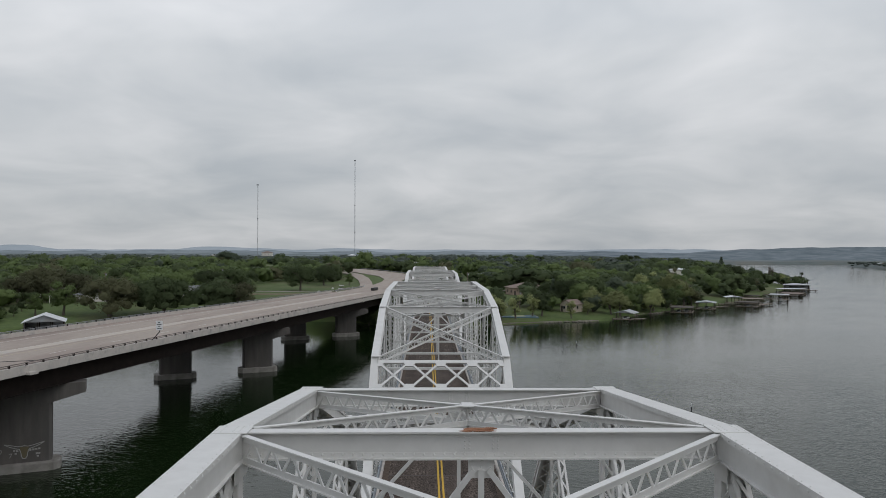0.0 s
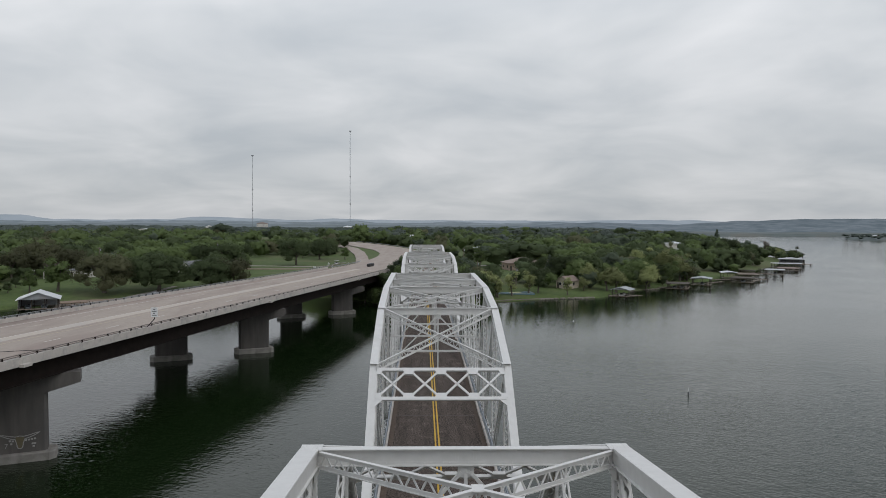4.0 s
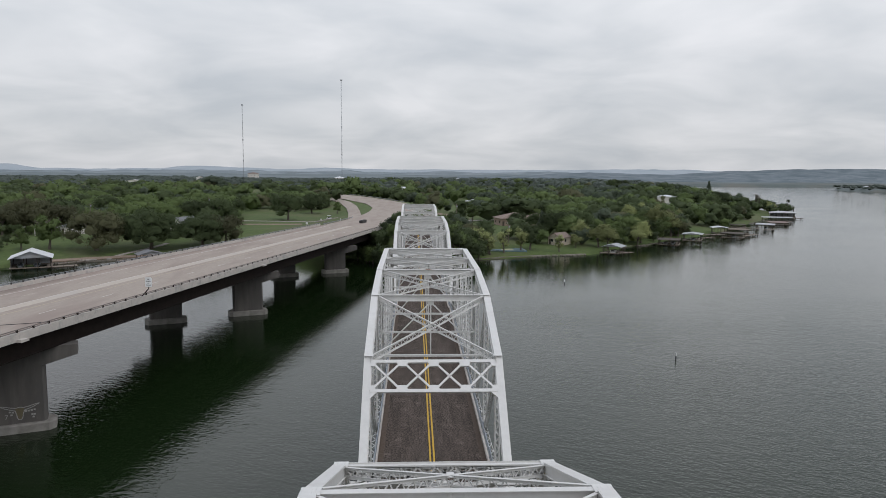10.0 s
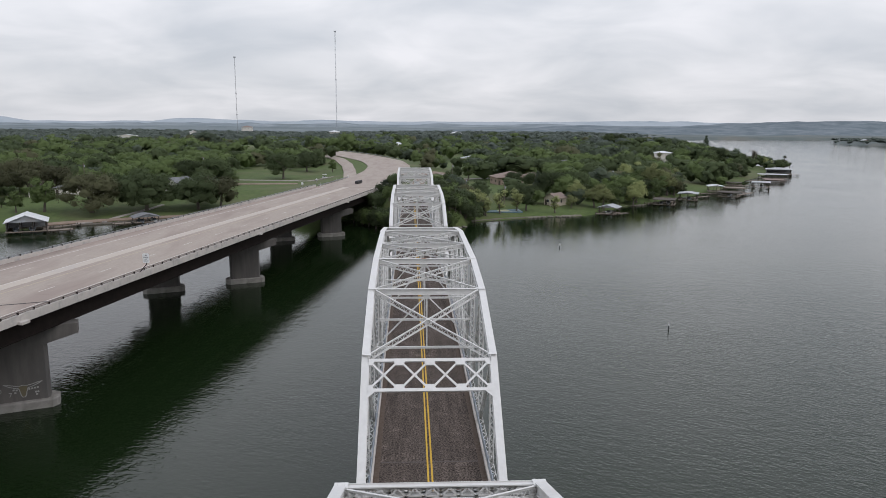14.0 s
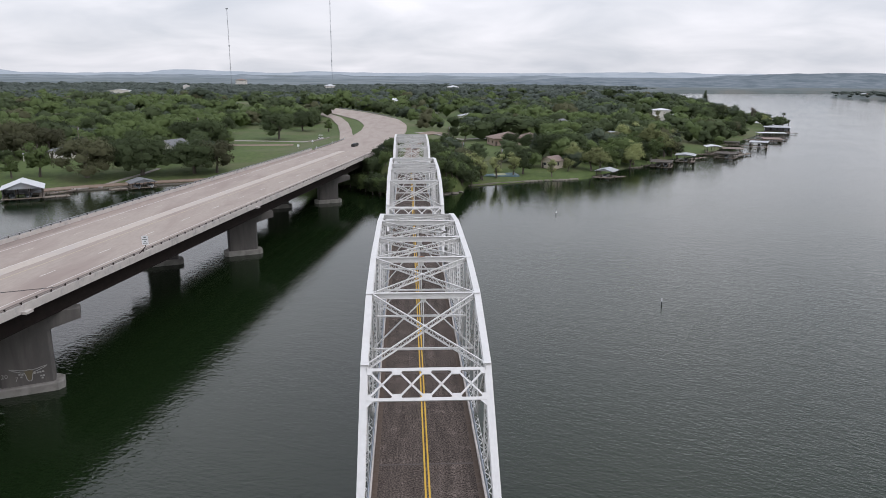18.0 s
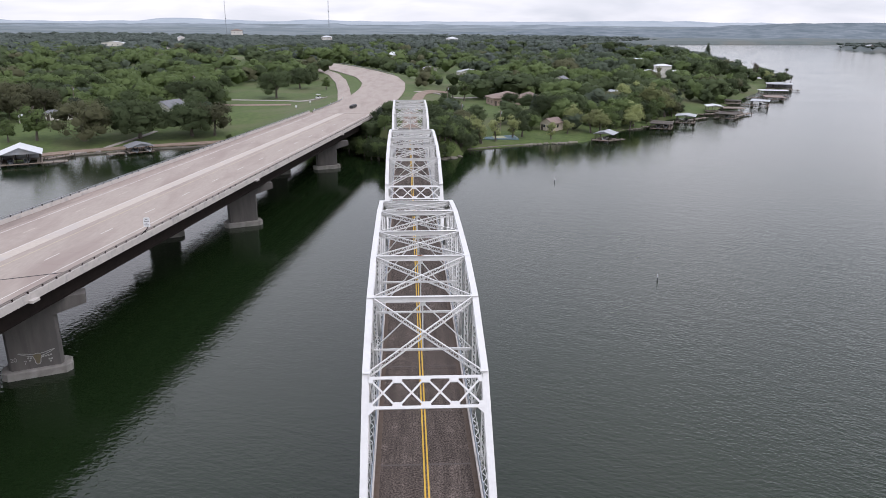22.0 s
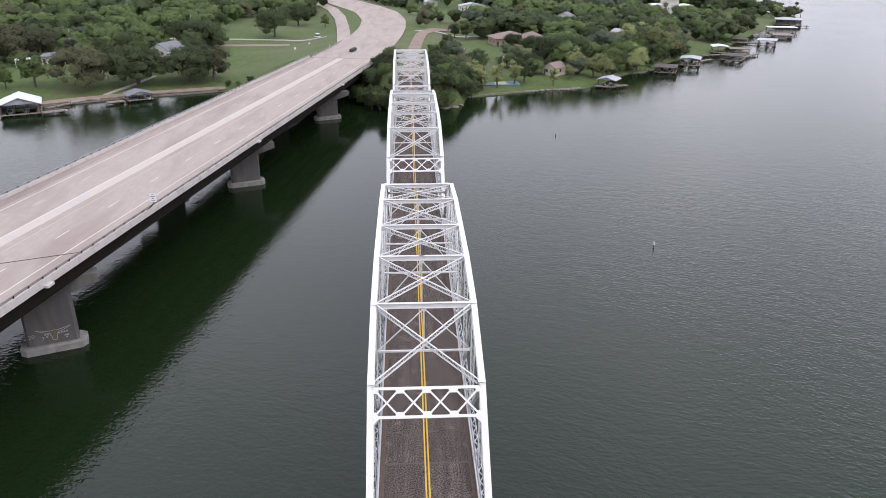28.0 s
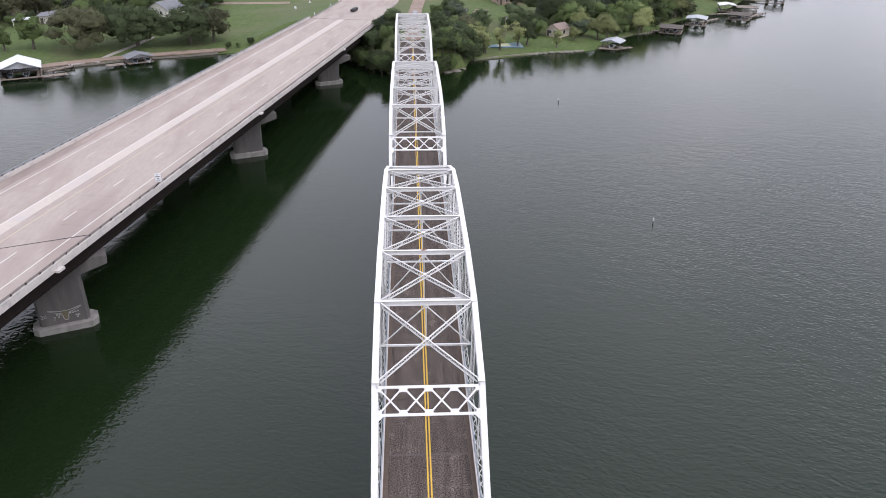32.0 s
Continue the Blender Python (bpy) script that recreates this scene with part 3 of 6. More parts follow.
def truss_span(hip, p, tops, zd, end, close, rusty):
    """One through truss. hip: where the first hip stands; p: panel length; tops: heights of the seven upper joints above the deck; end: lengths of the two end panels."""
    span = empty("truss_span", (0, hip, zd))
    first, last = -end[0], 6 * p + end[1]
    low = [first] + [i * p for i in range(7)] + [last]
    for side in (-1, 1):
        x = side * HALF
        up = [Vector((x, i * p, tops[i])) for i in range(7)]
        dn = [Vector((x, y, -0.35)) for y in low]
        for i in range(6):
            bm = bmesh.new()
            chord_box(bm, up[i], up[i + 1])
            if close:
                chord_rivets(bm, up[i], up[i + 1])
            part("top_chord", bm, WHITE, span)
        for a, b in ((up[0], dn[0]), (up[6], dn[8])):
            bm = bmesh.new()
            chord_box(bm, a, b)
            if close:
                chord_rivets(bm, a, b)
            part("end_post", bm, WHITE, span)
        bm = bmesh.new()
        for s in (-0.17, 0.17):
            beam(bm, dn[0] + Vector((s, 0, 0)), dn[8] + Vector((s, 0, 0)), 0.03, 0.36)
        zigzag(bm, dn[0] + Vector((0, 0, 0.18)), dn[8] + Vector((0, 0, 0.18)), 0.32, 0.6, 0.06, 0.02, (1, 0, 0))
        part("bottom_chord", bm, WHITE, span)
        for i in range(7):
            bm = bmesh.new()
            laced_post(bm, dn[i + 1], up[i] - Vector((0, 0, 0.3)))
            part("vertical_post", bm, WHITE, span)
        for i, j in ((0, 2), (1, 3), (2, 4), (4, 4), (5, 5), (6, 6)):
            bm = bmesh.new()
            laced_post(bm, up[i] - Vector((0, 0, 0.25)), dn[j], 0.26, 0.22, 0.5)
            part("diagonal", bm, WHITE, span)
        for i in range(7):
            bm = bmesh.new()
            m = at(x - side * 0.19, up[i].y, up[i].z - 0.42)
            box(bm, m, 0.02, 0.85, 0.75)
            box(bm, at(x - side * 0.05, up[i].y, up[i].z + 0.018), 0.58, 0.50, 0.014)
            if close:
                rivets(bm, [(Vector((x + a * 0.2, up[i].y + b * 0.09, up[i].z + 0.025)), (0, 0, 1)) for a in (-1, -0.5, 0.5, 1) for b in range(-2, 3)], 0.022)
            part("gusset_plate", bm, WHITE, span)
    for i in range(1, 7):
        a, b = Vector((-HALF + 0.2, i * p, tops[i])), Vector((HALF - 0.2, i * p, tops[i]))
        bm = bmesh.new()
        if 0 < i < 6:
            dz = Vector((0, 0, 1))
            beam(bm, a - dz * 0.23, b - dz * 0.23, 0.02, 0.44)
            for o, th in ((-0.01, 0.26), (-0.46, 0.22)):
                beam(bm, a + dz * o, b + dz * o, th, 0.025)
            for u in (-0.24, 0.24):
                box(bm, at(u, i * p, tops[i] - 0.2), 0.14, 0.06, 0.25)
            if close:
                rivets(bm, [(Vector((-3.85 + 0.17 * k, i * p - 0.016, tops[i] - 0.40)), (0, -1, 0)) for k in range(46)], 0.026)
                beam(bm, a + Vector((0, -0.012, -0.41)), b + Vector((0, -0.012, -0.41)), 0.012, 0.09)
                rivets(bm, [(Vector((u + v, i * p - 0.032, tops[i] - 0.11 - 0.06 * k)), (0, -1, 0)) for u in (-0.24, 0.24) for v in (-0.04, 0.04) for k in range(4)], 0.018)
        else:
            dz = Vector((0, 0, 1))
            for o in (-0.06, -0.48):
                beam(bm, a + dz * o, b + dz * o, 0.36, 0.025)
                for s in (-0.17, 0.17):
                    beam(bm, a + Vector((0, s, o + 0.03)), b + Vector((0, s, o + 0.03)), 0.02, 0.09)
            for s in (-0.17, 0.17):
                zigzag(bm, a + Vector((0, s, -0.27)), b + Vector((0, s, -0.27)), 0.40, 0.36, 0.07, 0.02)
        strut = part("top_strut", bm, WHITE, span)
        if i == rusty:
            bm = bmesh.new()
            for k in range(40):
                u, v, r = random.triangular(-0.36, 0.30, -0.05), random.uniform(-0.11, 0.11), random.uniform(0.03, 0.075)
                z = tops[i] + 0.0035 + 0.0004 * k
                ring = [(u + 1.9 * r * math.cos(q * 0.7) * random.uniform(0.5, 1.1), i * p + max(-0.128, min(0.128, v + r * math.sin(q * 0.7) * random.uniform(0.5, 1.1))), z) for q in range(9)]
                lo = [bm.verts.new((x, y, z - 0.003)) for x, y, _ in ring]
                hi = [bm.verts.new(q) for q in ring]
                bm.faces.new(hi)
                for q in range(9):
                    bm.faces.new((lo[q], lo[(q + 1) % 9], hi[(q + 1) % 9], hi[q]))
            part("rust_patch", bm, RUST, strut, "flaking brown rust on the flange")
        if 0 < i < 6:
            zl = 5.55
            bm = bmesh.new()
            y = i * p
            box(bm, at(0, y, tops[i] - 0.62), 0.44, 0.025, 0.36)
            if close:
                rivets(bm, [(Vector((u, y - 0.013, tops[i] - q)), (0, -1, 0)) for u in (-0.16, 0, 0.16) for q in (0.52, 0.62, 0.74)], 0.02)
            top = Vector((0, y, tops[i] - 0.66))
            beam(bm, top, (0, y, zl), 0.10, 0.10, (0, 1, 0))
            for s in (-1, 1):
                beam(bm, top + Vector((s * 0.12, 0, 0)), (s * (HALF - 0.25), y, zl + 0.1), 0.09, 0.09, (0, 1, 0))
            beam(bm, (-HALF + 0.2, y, zl), (HALF - 0.2, y, zl), 0.16, 0.16)
            part("sway_frame", bm, WHITE, span)
    for i in range(6):
        bm = bmesh.new()
        for s in (-1, 1):
            laced_brace(bm, (-s * (HALF - 0.3), i * p + 0.25, tops[i] - 0.24), (s * (HALF - 0.3), (i + 1) * p - 0.25, tops[i + 1] - 0.24))
        box(bm, at(0, (i + 0.5) * p, (tops[i] + tops[i + 1]) / 2 - 0.01), 0.26, 0.42, 0.02)
        part("lateral_brace", bm, WHITE, span)
    for hy, hz, fy in ((0, tops[0], first), (6 * p, tops[6], last)):
        bm = bmesh.new()
        run = Vector((0, fy - hy, -0.35 - hz)).normalized()
        s0, s1 = 0.47, 2.60
        base = Vector((0, hy, hz))
        norm = run.cross(Vector((1, 0, 0))).normalized()
        w = HALF - 0.22
        for s in (s0, s1):
            beam(bm, base + run * s + Vector((-w, 0, 0)), base + run * s + Vector((w, 0, 0)), 0.22, 0.13, norm)
        cell = 2 * w / 4
        for k in range(4):
            xa, xb = -w + k * cell, -w + (k + 1) * cell
            for c, d in ((s0, s1), (s1, s0)):
                beam(bm, base + run * c + Vector((xa, 0, 0)), base + run * d + Vector((xb, 0, 0)), 0.13, 0.08, norm)
        for k in range(5):
            for s in (s0, s1):
                q = base + run * (s + (0.18 if s == s0 else -0.18)) + Vector((-w + k * cell, 0, 0))
                m, _ = along(q, q + run, norm)
                vs = [bm.verts.new(m @ Vector((u, v - 0.5, 0.07))) for u, v in ((-0.42, -0.2), (0.42, -0.2), (0.24, 0.2), (-0.24, 0.2))] if s == s0 else \
                     [bm.verts.new(m @ Vector((u, v - 0.5, 0.07))) for u, v in ((-0.24, -0.2), (0.24, -0.2), (0.42, 0.2), (-0.42, 0.2))]
                if k in (0, 4):
                    for v in vs:
                        v.co.x = max(min(v.co.x, w), -w)
                f = bm.faces.new(vs)
                r = bmesh.ops.extrude_face_region(bm, geom=[f])
                bmesh.ops.translate(bm, verts=[g for g in r["geom"] if isinstance(g, bmesh.types.BMVert)], vec=norm * -0.14)
        # knee plates under the lower strut
        for sd in (-1, 1):
            low_end = base + run * (s1 + 0.1) + Vector((sd * w, 0, 0))
            tri = [low_end, low_end - Vector((sd * 0.45, 0, 0)), low_end + run * 0.45]
            front, back = [bm.verts.new(v + norm * 0.05) for v in tri], [bm.verts.new(v - norm * 0.03) for v in tri]
            bm.faces.new(front)
            bm.faces.new(back[::-1])
            for i in range(3):
                bm.faces.new((front[i], back[i], back[(i + 1) % 3], front[(i + 1) % 3]))
        part("portal_frame", bm, WHITE, span)
    # deck with floor beams
    bm = bmesh.new()
    block(bm, -3.85, 3.85, first, last - 0.03, -0.30, -0.02)
    part("deck_slab", bm, PIERCON, span)
    n = 8
    for i in range(n):
        y0, y1 = first + (last - first) * i / n, first + (last - first) * (i + 1) / n
        bm = bmesh.new()
        block(bm, -3.7, 3.7, y0 + 0.012, y1 - 0.012, -0.018, 0.0)
        part("asphalt", bm, ASPHALT, span, "worn dark brown asphalt with pale patches")
    for y in (first + 1.6, 0.0, 2 * p, 4 * p, 6 * p, last - 0.4):
        bm = bmesh.new()
        block(bm, -3.3, 3.3, y - 0.09, y + 0.09, 0.0, 0.0045)
        part("deck_joint", bm, PATCH, span, "pale filled joint across the deck")
    for s in (-1, 1):
        bm = bmesh.new()
        block(bm, min(s * 0.07, s * 0.19), max(s * 0.07, s * 0.19), first, last, 0.0, 0.005)
        part("yellow_line", bm, YELLOW, span)
        bm = bmesh.new()
        block(bm, min(s * 3.32, s * 3.7), max(s * 3.32, s * 3.7), first, last, 0.0, 0.006)
        part("dirt_strip", bm, GRIT, span)
        bm = bmesh.new()
        block(bm, min(s * 3.7, s * 3.9), max(s * 3.7, s * 3.9), first, last, -0.3, 0.22)
        part("kerb", bm, BARRIER, span)
        rail = bmesh.new()
        for h in (0.55, 0.85):
            beam(rail, (s * 3.82, first, h), (s * 3.82, last, h), 0.06, 0.20)
        k = int((last - first) / 2.4)
        for i in range(k + 1):
            y = first + 0.1 + (last - first - 0.2) * i / k
            block(rail, s * 3.88 - 0.05, s * 3.88 + 0.05, y - 0.05, y + 0.05, 0.2, 1.0)
        part("guard_rail", rail, GREYSTEEL, span)
    for y in low:
        bm = bmesh.new()
        block(bm, -HALF, HALF, y - 0.14, y + 0.14, -0.95, -0.32)
        part("floor_beam", bm, WHITE, span)
    return tagged(span, "white painted riveted steel through truss span over the lake", "bridge span", "truss bridge spans")


TOPS = (7.65, 10.20, 11.02, 11.02, 11.02, 10.20, 7.65)
SPANS = ((23.4, 8.19, (7.85, 10.55, 11.45, 11.45, 11.45, 10.55, 7.85), 11.0, (8.9, 8.9)), (90.2, 7.86, TOPS, 10.98, (8.7, 7.75)),
         (152.9, 7.86, TOPS, 10.35, (7.75, 7.85)), (216.1, 7.8, TOPS, 9.6, (7.95, 7.6)))
for n, (hip, p, tops, zd, end) in enumerate(SPANS):
    truss_span(hip, p, tops, zd, end, n == 0, (4, 2, 9, 9)[n])


def truss_pier(y):
    pier = empty("bridge_pier", (0, y, 0))
    for s in (-1, 1):
        bm = bmesh.new()
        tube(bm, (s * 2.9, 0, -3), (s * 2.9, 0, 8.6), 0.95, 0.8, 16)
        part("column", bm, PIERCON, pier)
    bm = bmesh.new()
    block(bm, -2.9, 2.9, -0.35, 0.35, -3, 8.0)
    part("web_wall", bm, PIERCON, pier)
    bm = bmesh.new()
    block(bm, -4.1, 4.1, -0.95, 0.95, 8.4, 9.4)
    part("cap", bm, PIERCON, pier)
    tagged(pier, "grey concrete pier under the truss bridge, standing in the lake", "bridge pier", "truss bridge piers")


for y in (14.5, 81.5, 145.2, 208.0, 270.5):
    truss_pier(y)


# ---------------------------------------------------------------- the concrete highway bridge
def strip(bm, rows, o0, o1, z0, z1=None):
    """A ribbon along rows of the highway between two offsets from the centre (to the right), z0 over the surface; a slab if z1 is given."""
    r = np.array(rows)
    d = np.gradient(r[:, :2], axis=0)
    d /= np.linalg.norm(d, axis=1)[:, None]
    n = np.stack([d[:, 1], -d[:, 0]], 1)
    a0 = o0(r) if callable(o0) else np.full(len(r), o0)
    a1 = o1(r) if callable(o1) else np.full(len(r), o1)
    ring = []
    for i in range(len(r)):
        pa, pb = r[i, :2] + n[i] * a0[i], r[i, :2] + n[i] * a1[i]
        pts = [(*pa, r[i, 2] + z0), (*pb, r[i, 2] + z0)]
        if z1 is not None:
            pts += [(*pb, r[i, 2] + z1), (*pa, r[i, 2] + z1)]
        ring.append([bm.verts.new(q) for q in pts])
    for i in range(len(r) - 1):
        k = len(ring[i])
        for j in range(k if k > 2 else 1):
            bm.faces.new((ring[i][j], ring[i][(j + 1) % k], ring[i + 1][(j + 1) % k], ring[i + 1][j]))
    if z1 is not None:
        bm.faces.new(ring[0][::-1])
        bm.faces.new(ring[-1])
    bmesh.ops.recalc_face_normals(bm, faces=bm.faces)


def highway_rows(y0, y1):
    return [r for r in HIGHWAY if y0 <= r[1] <= y1]


def straight(y0, y1, k):
    """Even rows on the straight part of the highway."""
    f = [(np.interp(y, HIGHWAY[:, 1], HIGHWAY[:, 0]), y, np.interp(y, HIGHWAY[:, 1], HIGHWAY[:, 2]), 11.3) for y in np.linspace(y0, y1, k)]
    return f


BRIDGE_END = 306.0
hb = empty("highway_bridge", (0, 0, 0))
slabs = straight(12, BRIDGE_END, 61)
for a, b in zip(slabs[:-1], slabs[1:]):
    bm = bmesh.new()
    d = np.array(b) - np.array(a)
    strip(bm, [a, list(np.array(a) + d * 0.996)], -12.9, 11.9, -0.28, 0.0)
    part("deck_slab", bm, CONCRETE, hb)
line = straight(12, BRIDGE_END, 30)
for nm, o0, o1, z, mt, lb in (("median_strip", -2.2, -0.25, 0.02, PALE, "pale flush concrete median"), ("edge_line", -9.72, -9.58, 0.008, WHITELINE, ""),
                              ("edge_line", 9.0, 9.14, 0.008, WHITELINE, ""), ("edge_line", -2.42, -2.22, 0.008, WHITELINE, ""), ("yellow_line", 1.05, 1.19, 0.008, FADED, "")):
    bm = bmesh.new()
    strip(bm, line, o0, o1, z, -0.01)
    part(nm, bm, mt, hb, lb)
for o, y0 in ((-6.5, 22.5), (4.9, 23.7)):
    for y in np.arange(y0, 300, 12.45):
        bm = bmesh.new()
        strip(bm, straight(y, y + 3.0, 2), o - 0.07, o + 0.07, 0.008, -0.01)
        part("lane_dash", bm, WHITELINE if o > 0 else PALE, hb)
for s in (-1, 1):
    bm = bmesh.new()
    e = 1.1 if s > 0 else 1.95
    strip(bm, line, s * (10.75 + e), s * (11.2 + e), -0.30, 0.62)
    part("parapet", bm, BARRIER, hb, "pale grey concrete parapet")
    bm = bmesh.new()
    strip(bm, line, s * (10.93 + e), s * (11.03 + e), 0.88, 0.97)
    strip(bm, line, s * (10.93 + e), s * (11.03 + e), 0.70, 0.78)
    part("top_rail", bm, BROWNRAIL if s > 0 else RAILSTEEL, hb)
    for q in straight(14, BRIDGE_END - 2, 118):
        bm = bmesh.new()
        strip(bm, [q, [q[0] + 0.03, q[1] + 0.16, q[2], 0]], s * (10.88 + e), s * (11.06 + e), 0.6, 0.9)
        part("rail_post", bm, GIRDER, hb)
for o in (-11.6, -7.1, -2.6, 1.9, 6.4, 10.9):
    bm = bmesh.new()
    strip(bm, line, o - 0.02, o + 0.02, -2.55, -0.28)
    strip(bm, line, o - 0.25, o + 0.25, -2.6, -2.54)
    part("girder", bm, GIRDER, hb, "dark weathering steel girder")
for y in (123.2, 189.4, 255.6):
    bm = bmesh.new()
    q = straight(y - 0.6, y + 0.6, 2)
    strip(bm, q, 12.3, 12.85, -0.35, -0.05)
    part("drain_scupper", bm, BARRIER, hb)
bm = bmesh.new()
beam(bm, (-52.1, 126.4, 12.455), (-42.9, 130.0, 12.415), 0.07, 0.05)
part("sealed_crack", bm, INK, hb, "dark sealed crack across the lanes")
SHOULDER = material("dirty_shoulder_concrete", (0.255, 0.200, 0.172), (0.325, 0.262, 0.224), 1.6, 0.9, bump=0.3, stain=(0.19, 0.152, 0.130), stain_scale=0.3, stain_at=0.6, stretch=(1, 0.15, 1))
for o0, o1 in ((-12.68, -10.6), (10.9, 11.83)):
    bm = bmesh.new()
    strip(bm, line, o0, o1, 0.005, -0.01)
    part("shoulder_strip", bm, SHOULDER, hb, "dirty brown strip of deck beside the parapet")
tagged(hb, "concrete highway bridge deck with parapets over dark steel girders", "bridge")


def hammerhead(x, y, z, k):
    """A wall pier on an octagonal base, with a cap whose arms taper."""
    pier = empty("highway_pier", (x, y, 0), 22)
    bm = bmesh.new()
    pts = ((-3.9, -0.9), (-3.2, -1.6), (3.2, -1.6), (3.9, -0.9), (3.9, 0.9), (3.2, 1.6), (-3.2, 1.6), (-3.9, 0.9))
    lo = [bm.verts.new((u, v, -4)) for u, v in pts]
    hi = [bm.verts.new((u, v, 1.0)) for u, v in pts]
    for i in range(8):
        bm.faces.new((lo[i], lo[(i + 1) % 8], hi[(i + 1) % 8], hi[i]))
    bm.faces.new(hi)
    bmesh.ops.bevel(bm, geom=[e for e in bm.edges if all(v.co.z > 0 for v in e.verts)], offset=0.12, segments=1, affect="EDGES")
    part("base", bm, BASECON, pier, "pale stained concrete base at the waterline")
    bm = bmesh.new()
    pts = ((-3.0, -0.6), (-2.7, -0.95), (2.7, -0.95), (3.0, -0.6), (3.0, 0.6), (2.7, 0.95), (-2.7, 0.95), (-3.0, 0.6))
    lo = [bm.verts.new((u, v, 0.9)) for u, v in pts]
    hi = [bm.verts.new((u, v, z - 4.2)) for u, v in pts]
    for i in range(8):
        bm.faces.new((lo[i], lo[(i + 1) % 8], hi[(i + 1) % 8], hi[i]))
    bm.faces.new(hi)
    for u in (-1.9, -0.65, 0.65, 1.9):
        block(bm, u - 0.06, u + 0.06, -0.985, -0.93, 0.95, z - 4.0)
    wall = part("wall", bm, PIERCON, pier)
    bm = bmesh.new()
    prof = ((-6.5, z - 2.62), (6.5, z - 2.62), (6.5, z - 3.8), (3.0, z - 4.75), (-3.0, z - 4.75), (-6.5, z - 3.8))
    fr = [bm.verts.new((u, -1.05, v)) for u, v in prof]
    bk = [bm.verts.new((u, 1.05, v)) for u, v in prof]
    for i in range(6):
        bm.faces.new((fr[i], fr[(i + 1) % 6], bk[(i + 1) % 6], bk[i]))
    bm.faces.new(fr[::-1])
    bm.faces.new(bk)
    bmesh.ops.recalc_face_normals(bm, faces=bm.faces)
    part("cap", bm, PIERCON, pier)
    if k:
        bm = bmesh.new()
        y = -0.99
        half = ((0, 2.95), (0.35, 2.86), (0.9, 2.95), (1.5, 3.12), (2.02, 3.22), (1.5, 2.92), (0.9, 2.68), (0.48, 2.56), (0.33, 2.1), (0.28, 1.72), (0.15, 1.5), (0, 1.48))
        for side in (-1, 1):
            for a, b in zip(half[:-1], half[1:]):
                beam(bm, (side * a[0] + 0.25, y, a[1]), (side * b[0] + 0.25, y, b[1]), 0.02, 0.085, (0, 0, 1))
        face = bmesh.new()
        front = [face.verts.new((0.25 + u, y + 0.002, h)) for u, h in ((-0.45, 2.82), (-0.3, 2.1), (-0.12, 1.55), (0.12, 1.55), (0.3, 2.1), (0.45, 2.82))]
        face.faces.new(front)
        grown = bmesh.ops.extrude_face_region(face, geom=list(face.faces))
        bmesh.ops.translate(face, verts=[v for v in grown["geom"] if isinstance(v, bmesh.types.BMVert)], vec=(0, 0.03, 0))
        bmesh.ops.recalc_face_normals(face, faces=face.faces)
        part("painted_head", face, MUSTARD, wall, "faded mustard paint inside the outline")
        for u, h in ((-0.75, 2.35), (-0.45, 2.3), (-0.6, 2.0), (0.85, 2.3), (1.15, 2.32), (1.45, 2.36), (1.75, 2.4), (1.5, 1.85), (1.75, 1.85), (1.6, 1.55)):
            mark = bmesh.new()
            block(mark, u - 0.11, u + 0.11, y - 0.005, y + 0.01, h, h + 0.2)
            part("painted_mark", mark, CHALK, wall)
        for word, u, h in (("20", -2.7, 2.2), ("7", -1.3, 1.65)):
            cu = bpy.data.curves.new("date", "FONT")
            cu.body, cu.size, cu.extrude = word, 0.75, 0.006
            ob = new("painted_date", cu)
            ob.matrix_world = pose(u, y - 0.004, h, 90, 0, 0)
            ob.parent = wall
            cu.materials.append(CHALK)
        part("graffiti", bm, CHALK, wall, "white sprayed longhorn outline")
    tagged(pier, "grey concrete hammerhead pier with a stained base in the water", "bridge pier", "highway bridge piers")


for i, (x, y) in enumerate(((-58.6, 61.5), (-47.3, 127.9), (-36.0, 194.4), (-24.5, 255.2), (-73.0, 63.4), (-61.6, 124.8), (-50.2, 186.4), (-37.8, 247.2))):
    hammerhead(x, y, float(np.interp(y, HIGHWAY[:, 1], HIGHWAY[:, 2])), i == 1)

# the road beyond the bridge, on the ground
far_rows = highway_rows(BRIDGE_END - 3, 580)
bm = bmesh.new()
strip(bm, far_rows, lambda r: -r[:, 3] - 1.5, lambda r: r[:, 3] + 0.5, -0.3, -0.01)
tagged(finish("road", bm, CONCRETE), "wide pale tan concrete highway curving away", "road", kind="structure")


# ---------------------------------------------------------------- trees
def ico(level):
    bm = bmesh.new()
    bmesh.ops.create_icosphere(bm, subdivisions=level, radius=1.0)
    v = np.array([x.co[:] for x in bm.verts])
    f = np.array([[x.index for x in p.verts] for p in bm.faces])
    bm.free()
    return v, f


ICO = {1: ico(1), 2: ico(2)}


